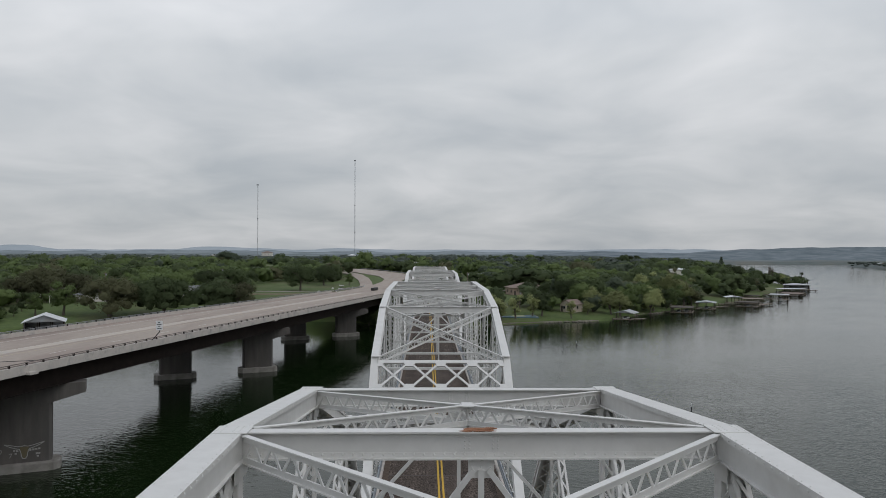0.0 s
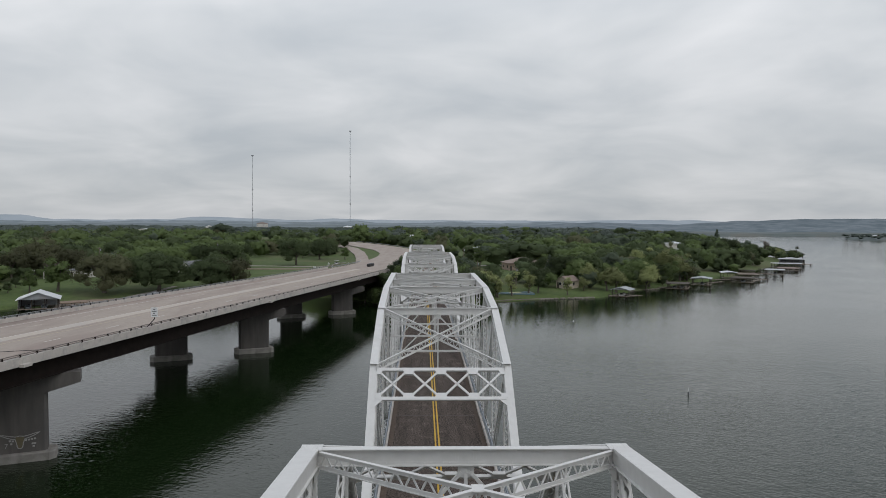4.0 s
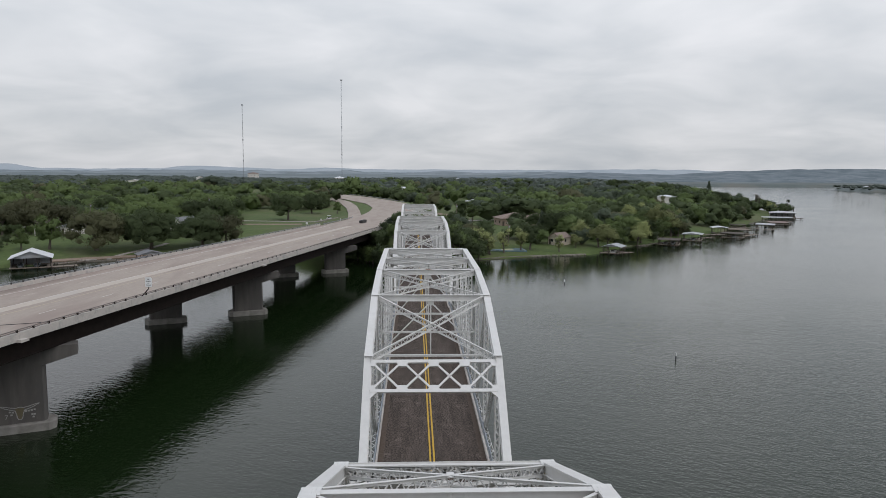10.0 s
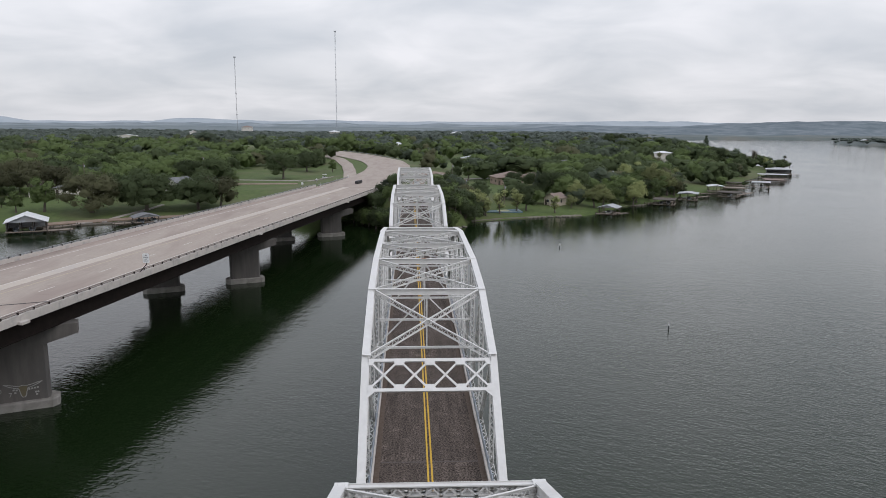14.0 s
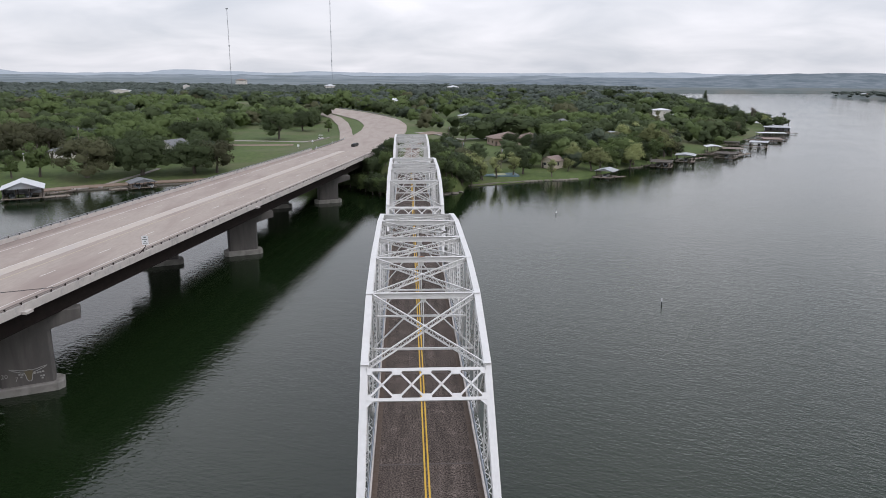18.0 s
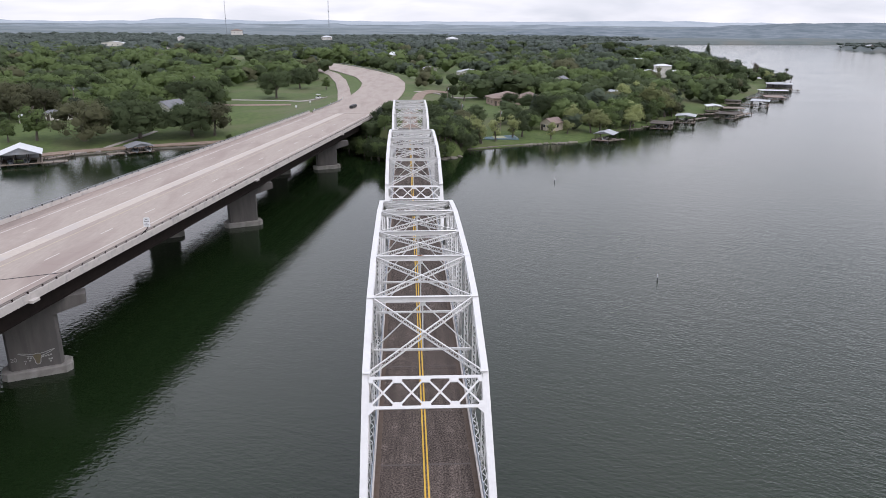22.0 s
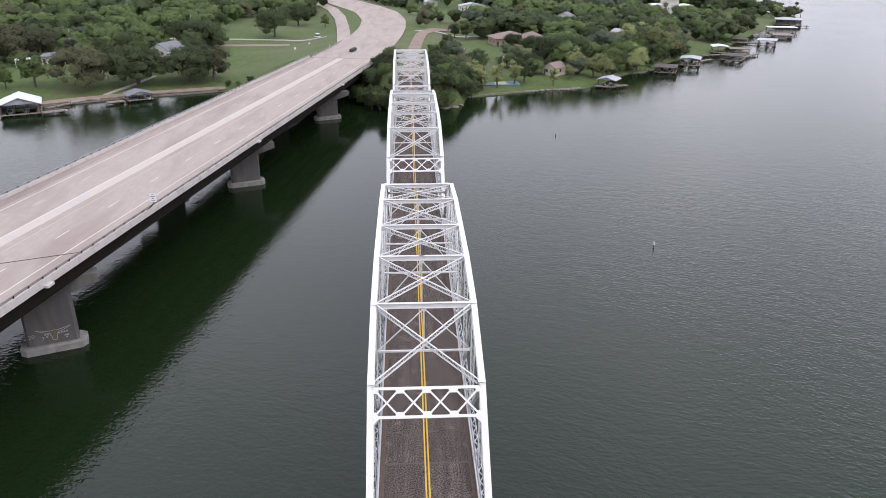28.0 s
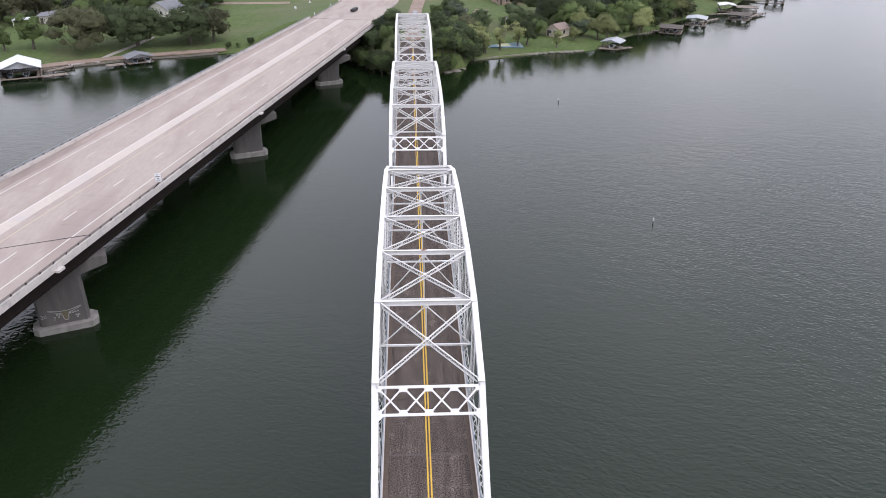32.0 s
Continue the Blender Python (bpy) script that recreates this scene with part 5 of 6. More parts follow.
for key, x, y, sc in (
        # west bank
        ("big_olive", -110, 294, 1.08), ("big_oak", -94, 301, 1.02), ("big_oak", -77.5, 306, 0.9), ("olive", -70, 308, 1.5), ("round_a", -124.7, 292, 1.55), ("round_a", -132, 288, 1.0), ("round_b", -138, 286, 0.6),
        ("bush_b", -137, 276, 0.8), ("bush_a", -141, 283, 0.8), ("bush_b", -63, 300, 0.5), ("bush_a", -56, 303, 0.5), ("bush_b", -60, 301, 0.4), ("oak_a", -64, 405, 1.3), ("oak_a", -59, 452, 1.15), ("oak_c", -98, 366, 1.3), ("oak_c", -88, 369, 1.4), ("oak_a", -150, 402, 1.1), ("oak_a", -156, 368, 1.2), ("big_olive", -156, 338, 1.05), ("big_olive", -147, 345, 0.8), ("olive", -149, 329, 1.25), ("bush_b", -146, 322, 0.8), ("round_b", -122, 344, 1.2), ("round_c", -134, 345, 1.2), ("olive", -144, 340, 1.3), ("round_b", -112, 326, 1.1), ("round_a", -106, 342, 1.2), ("oak_c", -86, 344, 0.9), ("round_c", -80, 336, 1.2), ("oak_c", -114, 352, 1.0), ("round_b", -76, 326, 1.0), ("bush_a", -150, 318, 1.0), ("olive", -157, 322, 1.3),
        ("oak_a", -153, 368, 0.9), ("round_b", -160, 362, 1.3), ("round_a", -137, 376, 1.3), ("oak_a", -124, 392, 0.8), ("oak_c", -118, 372, 0.9), ("round_c", -98, 380, 1.5), ("round_c", -90, 374, 1.4),
        ("round_a", -43, 436, 0.9), ("round_b", -70, 462, 1.0), ("oak_c", -96, 432, 1.0), ("round_b", -141, 296, 0.6),
        # the bank between the bridges and round the truss bridge's end
        ("bush_a", -13, 284, 1.15), ("bush_a", -18, 289, 1.1), ("bush_b", -8, 276, 1.0), ("bush_a", -10, 291, 1.2), ("bush_b", -22, 296, 1.0), ("bush_a", -7, 283, 1.0), ("bush_a", -16, 280, 0.9), ("bush_b", -12, 297, 1.0),
        ("bush_b", -6.3, 305, 1.0), ("bush_a", -6.5, 297, 0.9), ("bush_a", 11, 276, 1.3), ("bush_b", 15, 281, 1.2), ("bush_a", 10, 287, 1.2), ("round_c", 14, 291, 1.0), ("bush_a", 8.5, 300, 1.2), ("round_c", 12, 307, 1.0),
        ("bush_b", 9, 315, 1.1), ("round_b", 14, 321, 0.9), ("bush_a", 18, 298, 1.0), ("round_b", 18, 312, 0.9), ("bush_b", 8.5, 268, 0.8), ("bush_a", -20, 283, 1.2), ("bush_b", -26, 292, 1.1), ("bush_a", -30, 296, 1.0), ("bush_a", -9, 271.5, 0.9),
        ("round_c", -8.5, 288, 1.1), ("round_c", -19, 294, 1.0), ("bush_a", 9, 293, 1.3), ("round_c", 20, 288, 0.7), ("bush_b", 13, 299, 1.3), ("bush_a", 17, 305, 1.2), ("round_b", 24, 318, 1.0), ("bush_a", 22, 324, 1.2),
        ("willow_a", 72, 313, 1.1), ("round_a", 78, 322, 1.0), ("round_b", 84, 331, 0.9), ("round_a", 103, 347, 0.9), ("olive", 118, 364, 0.8), 
        ("oak_c", 17, 279, 0.75), ("round_b", 20.5, 284.5, 0.95), ("round_b", 22, 290, 0.9), ("bush_a", 15, 275.5, 1.1), ("oak_c", 17.5, 290, 0.75), ("bush_b", 12, 273, 0.9), ("round_c", 21, 297, 1.0), ("oak_c", 24, 310, 0.7), ("round_b", 14, 330, 1.0),
        ("bush_a", 9.5, 270.8, 1.0), ("bush_b", 12.5, 273.8, 1.1), ("bush_a", 15.5, 277.4, 1.1), ("bush_b", 10, 274.8, 1.2), ("bush_a", 13, 277.8, 1.2), ("bush_a", 8.3, 272.6, 0.9), ("bush_b", 17.5, 281.5, 1.2), ("bush_a", 7.6, 270.2, 0.8),
        ("bush_a", -14, 283, 1.2), ("bush_b", -11.5, 276.5, 1.1), ("bush_a", -9.5, 272.2, 1.1), ("bush_b", -7.4, 269.3, 1.0), ("bush_a", -12.5, 279.5, 1.2), ("bush_a", 7.2, 268.9, 1.0), ("bush_b", 9.3, 269.6, 1.05), ("bush_a", 11.2, 270.9, 1.1), ("bush_b", 13.2, 272.6, 1.0), ("bush_a", -5.5, 268.8, 0.7), ("bush_b", 5.8, 268.6, 0.7),
        ("bush_a", -12, 268.4, 1.2), ("bush_b", -9.5, 267.0, 1.25), ("bush_a", -7, 266.4, 1.2), ("bush_b", -14.5, 274, 1.2), ("bush_a", -17, 281, 1.2), ("bush_a", 6.2, 266.6, 1.1), ("bush_b", 8.2, 267.2, 1.1), ("bush_a", -10, 270, 1.5), ("bush_a", 9.5, 268.3, 1.2), ("bush_b", 12, 270.2, 1.2),
        # along the eastern shore
        ("round_b", 92, 344, 0.9), ("oak_c", 100, 350, 0.7), ("round_a", 108, 356, 1.0), ("oak_c", 117, 366, 0.75), ("round_b", 163, 424, 1.0),
        ("oak_a", 170, 436, 0.7), ("round_b", 178, 446, 1.0), ("oak_c", 186, 458, 0.8), ("olive", 194, 470, 0.8), ("oak_c", 200, 476, 0.7), ("oak_a", 52, 352, 0.6), ("oak_a", 196, 520, 0.8), ("oak_a", 210, 548, 0.8), ("willow_b", 100, 372, 1.1), ("willow_b", 112, 384, 1.0),
        # east lawn
        ("sapling_b", 21, 294, 1.6), ("sapling_b", 25, 291.5, 1.2), ("sapling", 30.4, 296, 1.5), ("sapling", 37, 300.5, 1.45), ("sapling_b", 24.6, 293.2, 1.3), ("sapling", 24, 303, 1.3), ("round_b", 41, 304, 1.1), ("oak_c", 46, 319.5, 0.62), ("oak_c", 45, 362, 0.62),
        ("sapling", 51, 300.5, 0.9), ("willow_a", 59, 310, 0.62), ("willow_a", 68.7, 313.8, 1.05), ("willow_b", 91, 333, 0.85), ("willow_b", 114, 362, 1.05), ("willow_b", 63, 318, 0.8), ("willow_a", 88.5, 329, 0.95), ("willow_b", 109, 367, 1.15), ("round_a", 80, 335, 1.1),
        ("round_b", 86, 342, 1.2), ("round_a", 96, 352, 1.2), ("oak_c", 56, 330, 1.0), ("cone", 50, 332, 1.0), ("oak_c", 66, 336, 1.0), ("round_b", 16, 352, 1.0), ("round_a", 27, 395, 1.2),
        ("round_b", 22, 400, 1.1), ("olive", 170, 452, 1.0), ("round_a", 190, 470, 1.1), ("oak_c", 200, 482, 0.9), ("round_b", 252, 552, 1.0), ("willow_a", 250, 543, 0.9), ("round_c", 258, 549, 0.8), ("oak_a", 220, 560, 0.9), ("oak_a", 212, 572, 0.9), ("round_b", 262, 575, 0.9),
        ("round_a", 255, 570, 1.0), ("round_c", 270, 580, 1.0), ("bush_a", 78, 321, 0.7), ("bush_b", 82, 326, 0.6), ("bush_a", 99, 341, 0.75), ("bush_b", 104, 347.5, 0.7), ("bush_a", 108, 354, 0.8), ("bush_b", 118, 366, 0.7), ("bush_a", 124, 371, 0.8),
        ("oak_a", 200, 770, 0.8), ("oak_a", 213, 779, 0.75), ("oak_c", 206, 790, 0.9)):
    plant(key, x, y, sc * (1.25 if x > 40 else 1.0))


def palm(x, y, h):
    z = float(land(np.array([x]), np.array([y]))[0])
    t = empty("palm_tree", (x, y, max(z, 0.2)))
    bm = bmesh.new()
    tube(bm, (0, 0, -0.5), (0.15, 0, h), 0.28, 0.18, 8)
    part("trunk", bm, BARK, t)
    rng = np.random.default_rng(int(x))
    bm = bmesh.new()
    for i in range(34):
        a, up = rng.uniform(0, math.tau), rng.uniform(-0.7, 0.9)
        d = Vector((math.cos(a), math.sin(a), up)).normalized()
        side = d.cross(Vector((0, 0, 1))).normalized()
        tip, w = 1.7 * rng.uniform(0.8, 1.15), 0.42
        p0 = Vector((0.15, 0, h))
        q = [p0, p0 + d * tip * 0.55 + side * w, p0 + d * tip + Vector((0, 0, -0.35)), p0 + d * tip * 0.55 - side * w]
        f = [bm.verts.new(v) for v in q]
        bm.faces.new(f)
        bm.faces.new([bm.verts.new(v - d * 0.02 - Vector((0, 0, 0.05))) for v in reversed(q)])
    part("fronds", bm, LEAVES[0], t)
    tagged(t, "fan palm with a ragged dark green crown", "palm tree", "palms at the point")


for x, y, h in ((264.6, 547, 8.5), (262, 550, 5.5), (258, 545, 4.0), (270, 549, 4.2)):
    palm(x, y, h)


def bare_tree(x, y, h):
    z = float(land(np.array([x]), np.array([y]))[0])
    t = empty("bare_tree", (x, y, z))
    rng = random.Random(int(x * 3 + y))
    bm = bmesh.new()

    def limb(p, d, n, r, depth):
        e = p + d * n
        tube(bm, p, e, r, r * 0.62, 5)
        if depth:
            for _ in range(3):
                k = (d + Vector((rng.uniform(-0.8, 0.8), rng.uniform(-0.8, 0.8), rng.uniform(-0.1, 0.5)))).normalized()
                limb(p + d * n * rng.uniform(0.6, 1.0), k, n * rng.uniform(0.6, 0.8), r * 0.62, depth - 1)

    limb(Vector((0, 0, -0.3)), Vector((0, 0, 1)), h * 0.36, 0.04 * h, 4)
    part("branches", bm, BARK, t)
    tagged(t, "leafless grey tree with fine spreading branches", "bare tree")


bare_tree(241, 545, 15)
bare_tree(-138, 316, 10)
plant("cone", 312, 800, 2.2)


# ---------------------------------------------------------------- buildings
def gable_roof(bm, w, l, z, rise, over=0.5, thick=0.14):
    """A gable roof, ridge along y, as two slabs."""
    for s in (-1, 1):
        x1 = s * (w / 2 + over)
        zo = z - over * rise / (w / 2)
        pts = [(0, -l / 2 - over, z + rise), (x1, -l / 2 - over, zo), (x1, l / 2 + over, zo), (0, l / 2 + over, z + rise)]
        lo = [bm.verts.new(p) for p in pts]
        hi = [bm.verts.new((p[0], p[1], p[2] + thick)) for p in pts]
        for i in range(4):
            bm.faces.new((lo[i], lo[(i + 1) % 4], hi[(i + 1) % 4], hi[i]))
        bm.faces.new(hi)
        bm.faces.new(lo[::-1])
    bmesh.ops.recalc_face_normals(bm, faces=bm.faces)


def hip_roof(bm, w, l, z, rise, over=0.7):
    W, L = w / 2 + over, l / 2 + over
    k = max(0.3, L - W)
    lo = [bm.verts.new(p) for p in ((-W, -L, z), (W, -L, z), (W, L, z), (-W, L, z))]
    lb = [bm.verts.new(p) for p in ((-W, -L, z - 0.18), (W, -L, z - 0.18), (W, L, z - 0.18), (-W, L, z - 0.18))]
    a, b = bm.verts.new((0, -k, z + rise)), bm.verts.new((0, k, z + rise))
    for f in ((lo[0], lo[1], a), (lo[1], lo[2], b, a), (lo[2], lo[3], b), (lo[3], lo[0], a, b)):
        bm.faces.new(f)
    for i in range(4):
        bm.faces.new((lb[i], lb[(i + 1) % 4], lo[(i + 1) % 4], lo[i]))
    bm.faces.new(lb[::-1])


def house(name, x, y, turn, w, l, h, rise, roof, roofmat, wallmat, label, windows=3, door=True, z=None):
    if z is None:
        z = float(land(np.array([x]), np.array([y]))[0])
    t = empty(name, (x, y, z), turn)
    bm = bmesh.new()
    block(bm, -w / 2, w / 2, -l / 2, l / 2, -4.5, h)
    if roof == "gable":
        for s in (-1, 1):
            v = [bm.verts.new((u, s * (l / 2 - 0.02), q)) for u, q in ((-w / 2, h), (w / 2, h), (0, h + rise))]
            bm.faces.new(v)
    part("wall", bm, wallmat, t)
    bm = bmesh.new()
    if roof == "gable":
        gable_roof(bm, w, l, h, rise)
    else:
        hip_roof(bm, w, l, h, rise)
    part("roof", bm, roofmat, t)
    for s in range(windows):
        u = -w / 2 + (s + 0.5 + (0.5 if door else 0)) * w / (windows + (1 if door else 0))
        bm = bmesh.new()
        block(bm, u - 0.55, u + 0.55, -l / 2 - 0.04, -l / 2 + 0.05, 1.0, 2.2)
        wnd = part("window", bm, WALLWHITE, t)
        bm = bmesh.new()
        block(bm, u - 0.46, u + 0.46, -l / 2 - 0.055, -l / 2 - 0.03, 1.08, 2.12)
        part("pane", bm, GLASS, wnd)
    for s in range(max(1, int(l / 4))):
        v = -l / 2 + (s + 0.5) * l / max(1, int(l / 4))
        for sd in (-1, 1):
            bm = bmesh.new()
            block(bm, sd * w / 2 - 0.04, sd * w / 2 + 0.04, v - 0.5, v + 0.5, 1.0, 2.2)
            part("window", bm, GLASS, t)
    if door:
        bm = bmesh.new()
        u = -w / 2 + 0.9
        block(bm, u - 0.45, u + 0.45, -l / 2 - 0.05, -l / 2 + 0.05, 0.0, 2.05)
        part("door", bm, DARKWOOD, t)
    return tagged(t, label, "house")


house("stone_hut", 54.3, 316.8, -46, 5.6, 6.8, 2.9, 1.5, "gable", ROOFRED, WALLTAN, "small cream stone hut with a brown gable roof", 2)
house("ranch_house", 46, 380, 12, 17, 11, 3.4, 2.6, "hip", ROOFRED, WALLBRICK, "long brown brick house with a red-brown hip roof", 4)
house("house_wing", 57, 385, 12, 8, 9, 3.2, 2.0, "hip", ROOFRED, WALLBRICK, "brick house wing with a red-brown hip roof", 2, False)
house("lake_house", 176, 545, -8, 10.5, 8, 7.4, 1.2, "hip", ROOFWHITE, WALLWHITE, "large cream lake house with a pale hip roof", 4)
house("lake_house_wing", 167.5, 546, -8, 8.0, 10, 3.7, 1.0, "hip", ROOFWHITE, WALLWHITE, "low cream house wing with a pale roof", 2, False)
house("lake_house_wing", 185.5, 543, -8, 8.5, 10, 3.7, 1.0, "hip", ROOFWHITE, WALLWHITE, "low cream house wing with a pale roof", 2, False)
house("shore_house", -130, 332, 14, 17, 8, 2.9, 1.5, "hip", ROOFDARK, WALLWHITE, "low white house with a grey shingle roof behind trees", 4)
house("grey_house", -97, 347, -25, 9, 10, 3.0, 2.4, "gable", ROOFDARK, WALLWHITE, "white house with a grey gable roof among trees", 2)
house("metal_barn", -340, 933, 5, 24, 9, 3.8, 1.6, "gable", ROOFWHITE, WALLWHITE, "long white metal barn in the woods", 3, z=9.5)
house("metal_barn", -8, 702, 60, 9, 11, 3.2, 2.2, "gable", ROOFWHITE, WALLWHITE, "white metal barn with a bright gable roof", 2)
house("metal_barn", 67, 1120, 40, 12, 11, 3.5, 2.4, "hip", ROOFWHITE, WALLWHITE, "distant white metal roofed building", 2, z=11.0)
house("tank_house", -112, 1120, 0, 14, 10, 3.0, 2.0, "hip", ROOFWHITE, WALLWHITE, "distant white roofed building below the mast", 2, z=13.0)
house("far_house", -322, 1500, 0, 20, 12, 5.0, 3.0, "hip", ROOFRED, WALLWHITE, "distant pale house on the ridge", 2, z=13.0)
house("far_house", -300, 1064, 20, 9, 9, 6.0, 2.0, "gable", ROOFWHITE, WALLWHITE, "distant white house above the trees", 2, z=10.0)
house("far_house", 42, 535, 8, 16, 9, 3.0, 1.6, "gable", ROOFGREY, WALLWHITE, "low white building with a grey metal roof", 4)
house("far_house", 16, 560, 15, 8, 7, 3.0, 1.4, "gable", ROOFGREY, WALLWHITE, "small grey roofed shed beside the road", 2)
house("far_house", 200, 699, -5, 20, 9, 2.2, 0.5, "hip", ROOFWHITE, WALLBRICK, "long flat-roofed pale building above the trees", 3)
house("far_house", 103, 402, 30, 8, 7, 3.2, 1.6, "gable", ROOFGREY, WALLWHITE, "white roofed house hidden in trees", 2)
house("far_house", 88, 462, -30, 11, 8, 4.0, 2.4, "gable", ROOFDARK, WALLWHITE, "house with a dark grey gable roof among trees", 2)
house("far_house", 166, 510, -30, 7, 6, 3.4, 1.8, "gable", ROOFWHITE, WALLWHITE, "small white roofed cottage among trees", 2)
house("white_roofed_house", -140, 388, 20, 11, 8, 3.2, 1.8, "gable", ROOFWHITE, WALLWHITE, "house with a pale worn roof among bare trees", 2)
house("far_house", -168, 352, 14, 7, 8, 4.0, 2.2, "gable", ROOFRED, WALLWHITE, "small cream cottage with a brown roof", 2)
house("far_house", 684, 1110, 0, 10, 8, 3, 1.8, "gable", ROOFGREY, WALLBRICK, "small brown house with a grey roof on the far shore", 2, z=3.0)
house("far_house", 680, 1040, 0, 12, 10, 4, 3, "gable", ROOFWHITE, WALLTAN, "pale house on the far shore of the lake", 2, z=3.0)


def carport(x, y, turn):
    z = float(land(np.array([x]), np.array([y]))[0])
    t = empty("porch", (x, y, z), turn)
    bm = bmesh.new()
    block(bm, -3.5, 3.5, -2.5, 2.5, 2.6, 2.85)
    part("roof", bm, ROOFWHITE, t)
    for a in (-3.2, 0, 3.2):
        bm = bmesh.new()
        block(bm, a - 0.12, a + 0.12, -2.4, -2.16, -0.4, 2.6)
        part("post", bm, WALLWHITE, t)
    tagged(t, "white flat-roofed porch on square posts beside the house", "porch")


carport(-140.5, 321.5, 14)


# ---------------------------------------------------------------- docks and boathouses
def boat(parent_at, turn, mat, label):
    t = empty("boat", parent_at, turn)
    bm = bmesh.new()
    prof = ((-0.95, -2.6), (-0.95, 0.8), (-0.5, 2.1), (0, 2.6), (0.5, 2.1), (0.95, 0.8), (0.95, -2.6))
    hi = [bm.verts.new((u, v, 0.9)) for u, v in prof]
    lo = [bm.verts.new((u * 0.55, v * 0.9, 0.15)) for u, v in prof]
    for i in range(7):
        bm.faces.new((lo[i], lo[(i + 1) % 7], hi[(i + 1) % 7], hi[i]))
    bm.faces.new(lo[::-1])
    fl = [bm.verts.new((u * 0.85, v * 0.92, 0.55)) for u, v in prof]
    bm.faces.new(fl)
    part("hull", bm, mat, t)
    bm = bmesh.new()
    block(bm, -0.6, 0.6, 0.3, 0.36, 0.55, 1.35)
    part("windscreen", bm, GLASS, t)
    bm = bmesh.new()
    block(bm, -0.25, 0.25, -3.0, -2.62, 0.2, 1.25)
    part("outboard_motor", bm, BLACK, t)
    tagged(t, label, "boat", "moored boats")


def dock(name, x, y, turn, w, l, roof_h, roof, roofmat, label, walls=False, deck_h=0.75, rail=False, gable=None, upper=False):
    """A boathouse: posts, plank decks on three sides of the slips, and a roof."""
    t = empty(name, (x, y, 0), turn)
    nx, ny = max(2, int(w / 3.2) + 1), max(2, int(l / 3.2) + 1)
    for i in range(nx):
        for j in range(ny):
            if 0 < i < nx - 1 and 0 < j < ny - 1:
                continue
            bm = bmesh.new()
            u, v = -w / 2 + 0.15 + (w - 0.3) * i / (nx - 1), -l / 2 + 0.15 + (l - 0.3) * j / (ny - 1)
            block(bm, u - 0.1, u + 0.1, v - 0.1, v + 0.1, -2.5, roof_h)
            part("post", bm, DARKWOOD, t)
    for u0, u1, v0, v1 in ((-w / 2 - 0.3, -w / 2 + 1.2, -l / 2 - 0.6, l / 2), (w / 2 - 1.2, w / 2 + 0.3, -l / 2 - 0.6, l / 2), (-w / 2 + 1.2, w / 2 - 1.2, l / 2 - 1.4, l / 2), (-w / 2 + 1.2, w / 2 - 1.2, -l / 2 - 0.6, -l / 2 + 0.5)):
        bm = bmesh.new()
        block(bm, u0, u1, v0, v1, deck_h - 0.16, deck_h)
        n = max(1, int((v1 - v0) / 0.6))
        for k in range(n):
            block(bm, u0 + 0.02, u1 - 0.02, v0 + (v1 - v0) * k / n + 0.02, v0 + (v1 - v0) * (k + 1) / n - 0.02, deck_h, deck_h + 0.03)
        part("deck", bm, TIMBER, t)
    bm = bmesh.new()
    if roof == "gable":
        gable_roof(bm, w, l, roof_h, gable or w * 0.2, 0.6)
    elif roof == "hip":
        hip_roof(bm, w, l, roof_h, gable or 0.8)
    else:
        block(bm, -w / 2 - 0.5, w / 2 + 0.5, -l / 2 - 0.5, l / 2 + 0.5, roof_h, roof_h + 0.22)
    part("roof", bm, roofmat, t)
    if roof == "gable":
        for s in (-1, 1):
            bm = bmesh.new()
            f = [[bm.verts.new((u, s * (l / 2) - o, q)) for u, q in ((-w / 2, roof_h), (w / 2, roof_h), (0, roof_h + (gable or w * 0.2)))] for o in (0, 0.05)]
            bm.faces.new(f[0])
            bm.faces.new(f[1][::-1])
            for i in range(3):
                bm.faces.new((f[0][i], f[1][i], f[1][(i + 1) % 3], f[0][(i + 1) % 3]))
            part("gable_wall", bm, ROOFGREY, t)
    if walls:
        bm = bmesh.new()
        block(bm, -w / 2, -w / 2 + 0.1, -l / 2 + 0.2, l / 2, 0.4, roof_h)
        block(bm, -w / 2, w / 2, l / 2 - 0.1, l / 2, 0.4, roof_h)
        part("wall", bm, ROOFGREY, t)
    if rail:
        for u0, u1, v0, v1 in ((-w / 2 - 0.3, w / 2 + 0.3, -l / 2 - 0.6, -l / 2 - 0.55), (-w / 2 - 0.3, -w / 2 - 0.25, -l / 2 - 0.6, l / 2)):
            bm = bmesh.new()
            for h in (0.5, 0.95):
                block(bm, u0, u1, v0, v1, deck_h + h - 0.05, deck_h + h + 0.05)
            part("railing", bm, DARKWOOD, t)
    if upper:
        bm = bmesh.new()
        for s in (-1, 1):
            block(bm, s * (w / 2 + 0.4) - 0.04, s * (w / 2 + 0.4) + 0.04, -l / 2 - 0.4, l / 2, roof_h + 0.9, roof_h + 1.0)
        block(bm, -w / 2 - 0.4, w / 2 + 0.4, -l / 2 - 0.44, -l / 2 - 0.36, roof_h + 0.9, roof_h + 1.0)
        for i in range(6):
            u = -w / 2 - 0.4 + (w + 0.8) * i / 5
            block(bm, u - 0.04, u + 0.04, -l / 2 - 0.44, -l / 2 - 0.36, roof_h + 0.2, roof_h + 0.95)
        part("railing", bm, TIMBER, t)
    tagged(t, label, "boathouse", "docks along the shore")


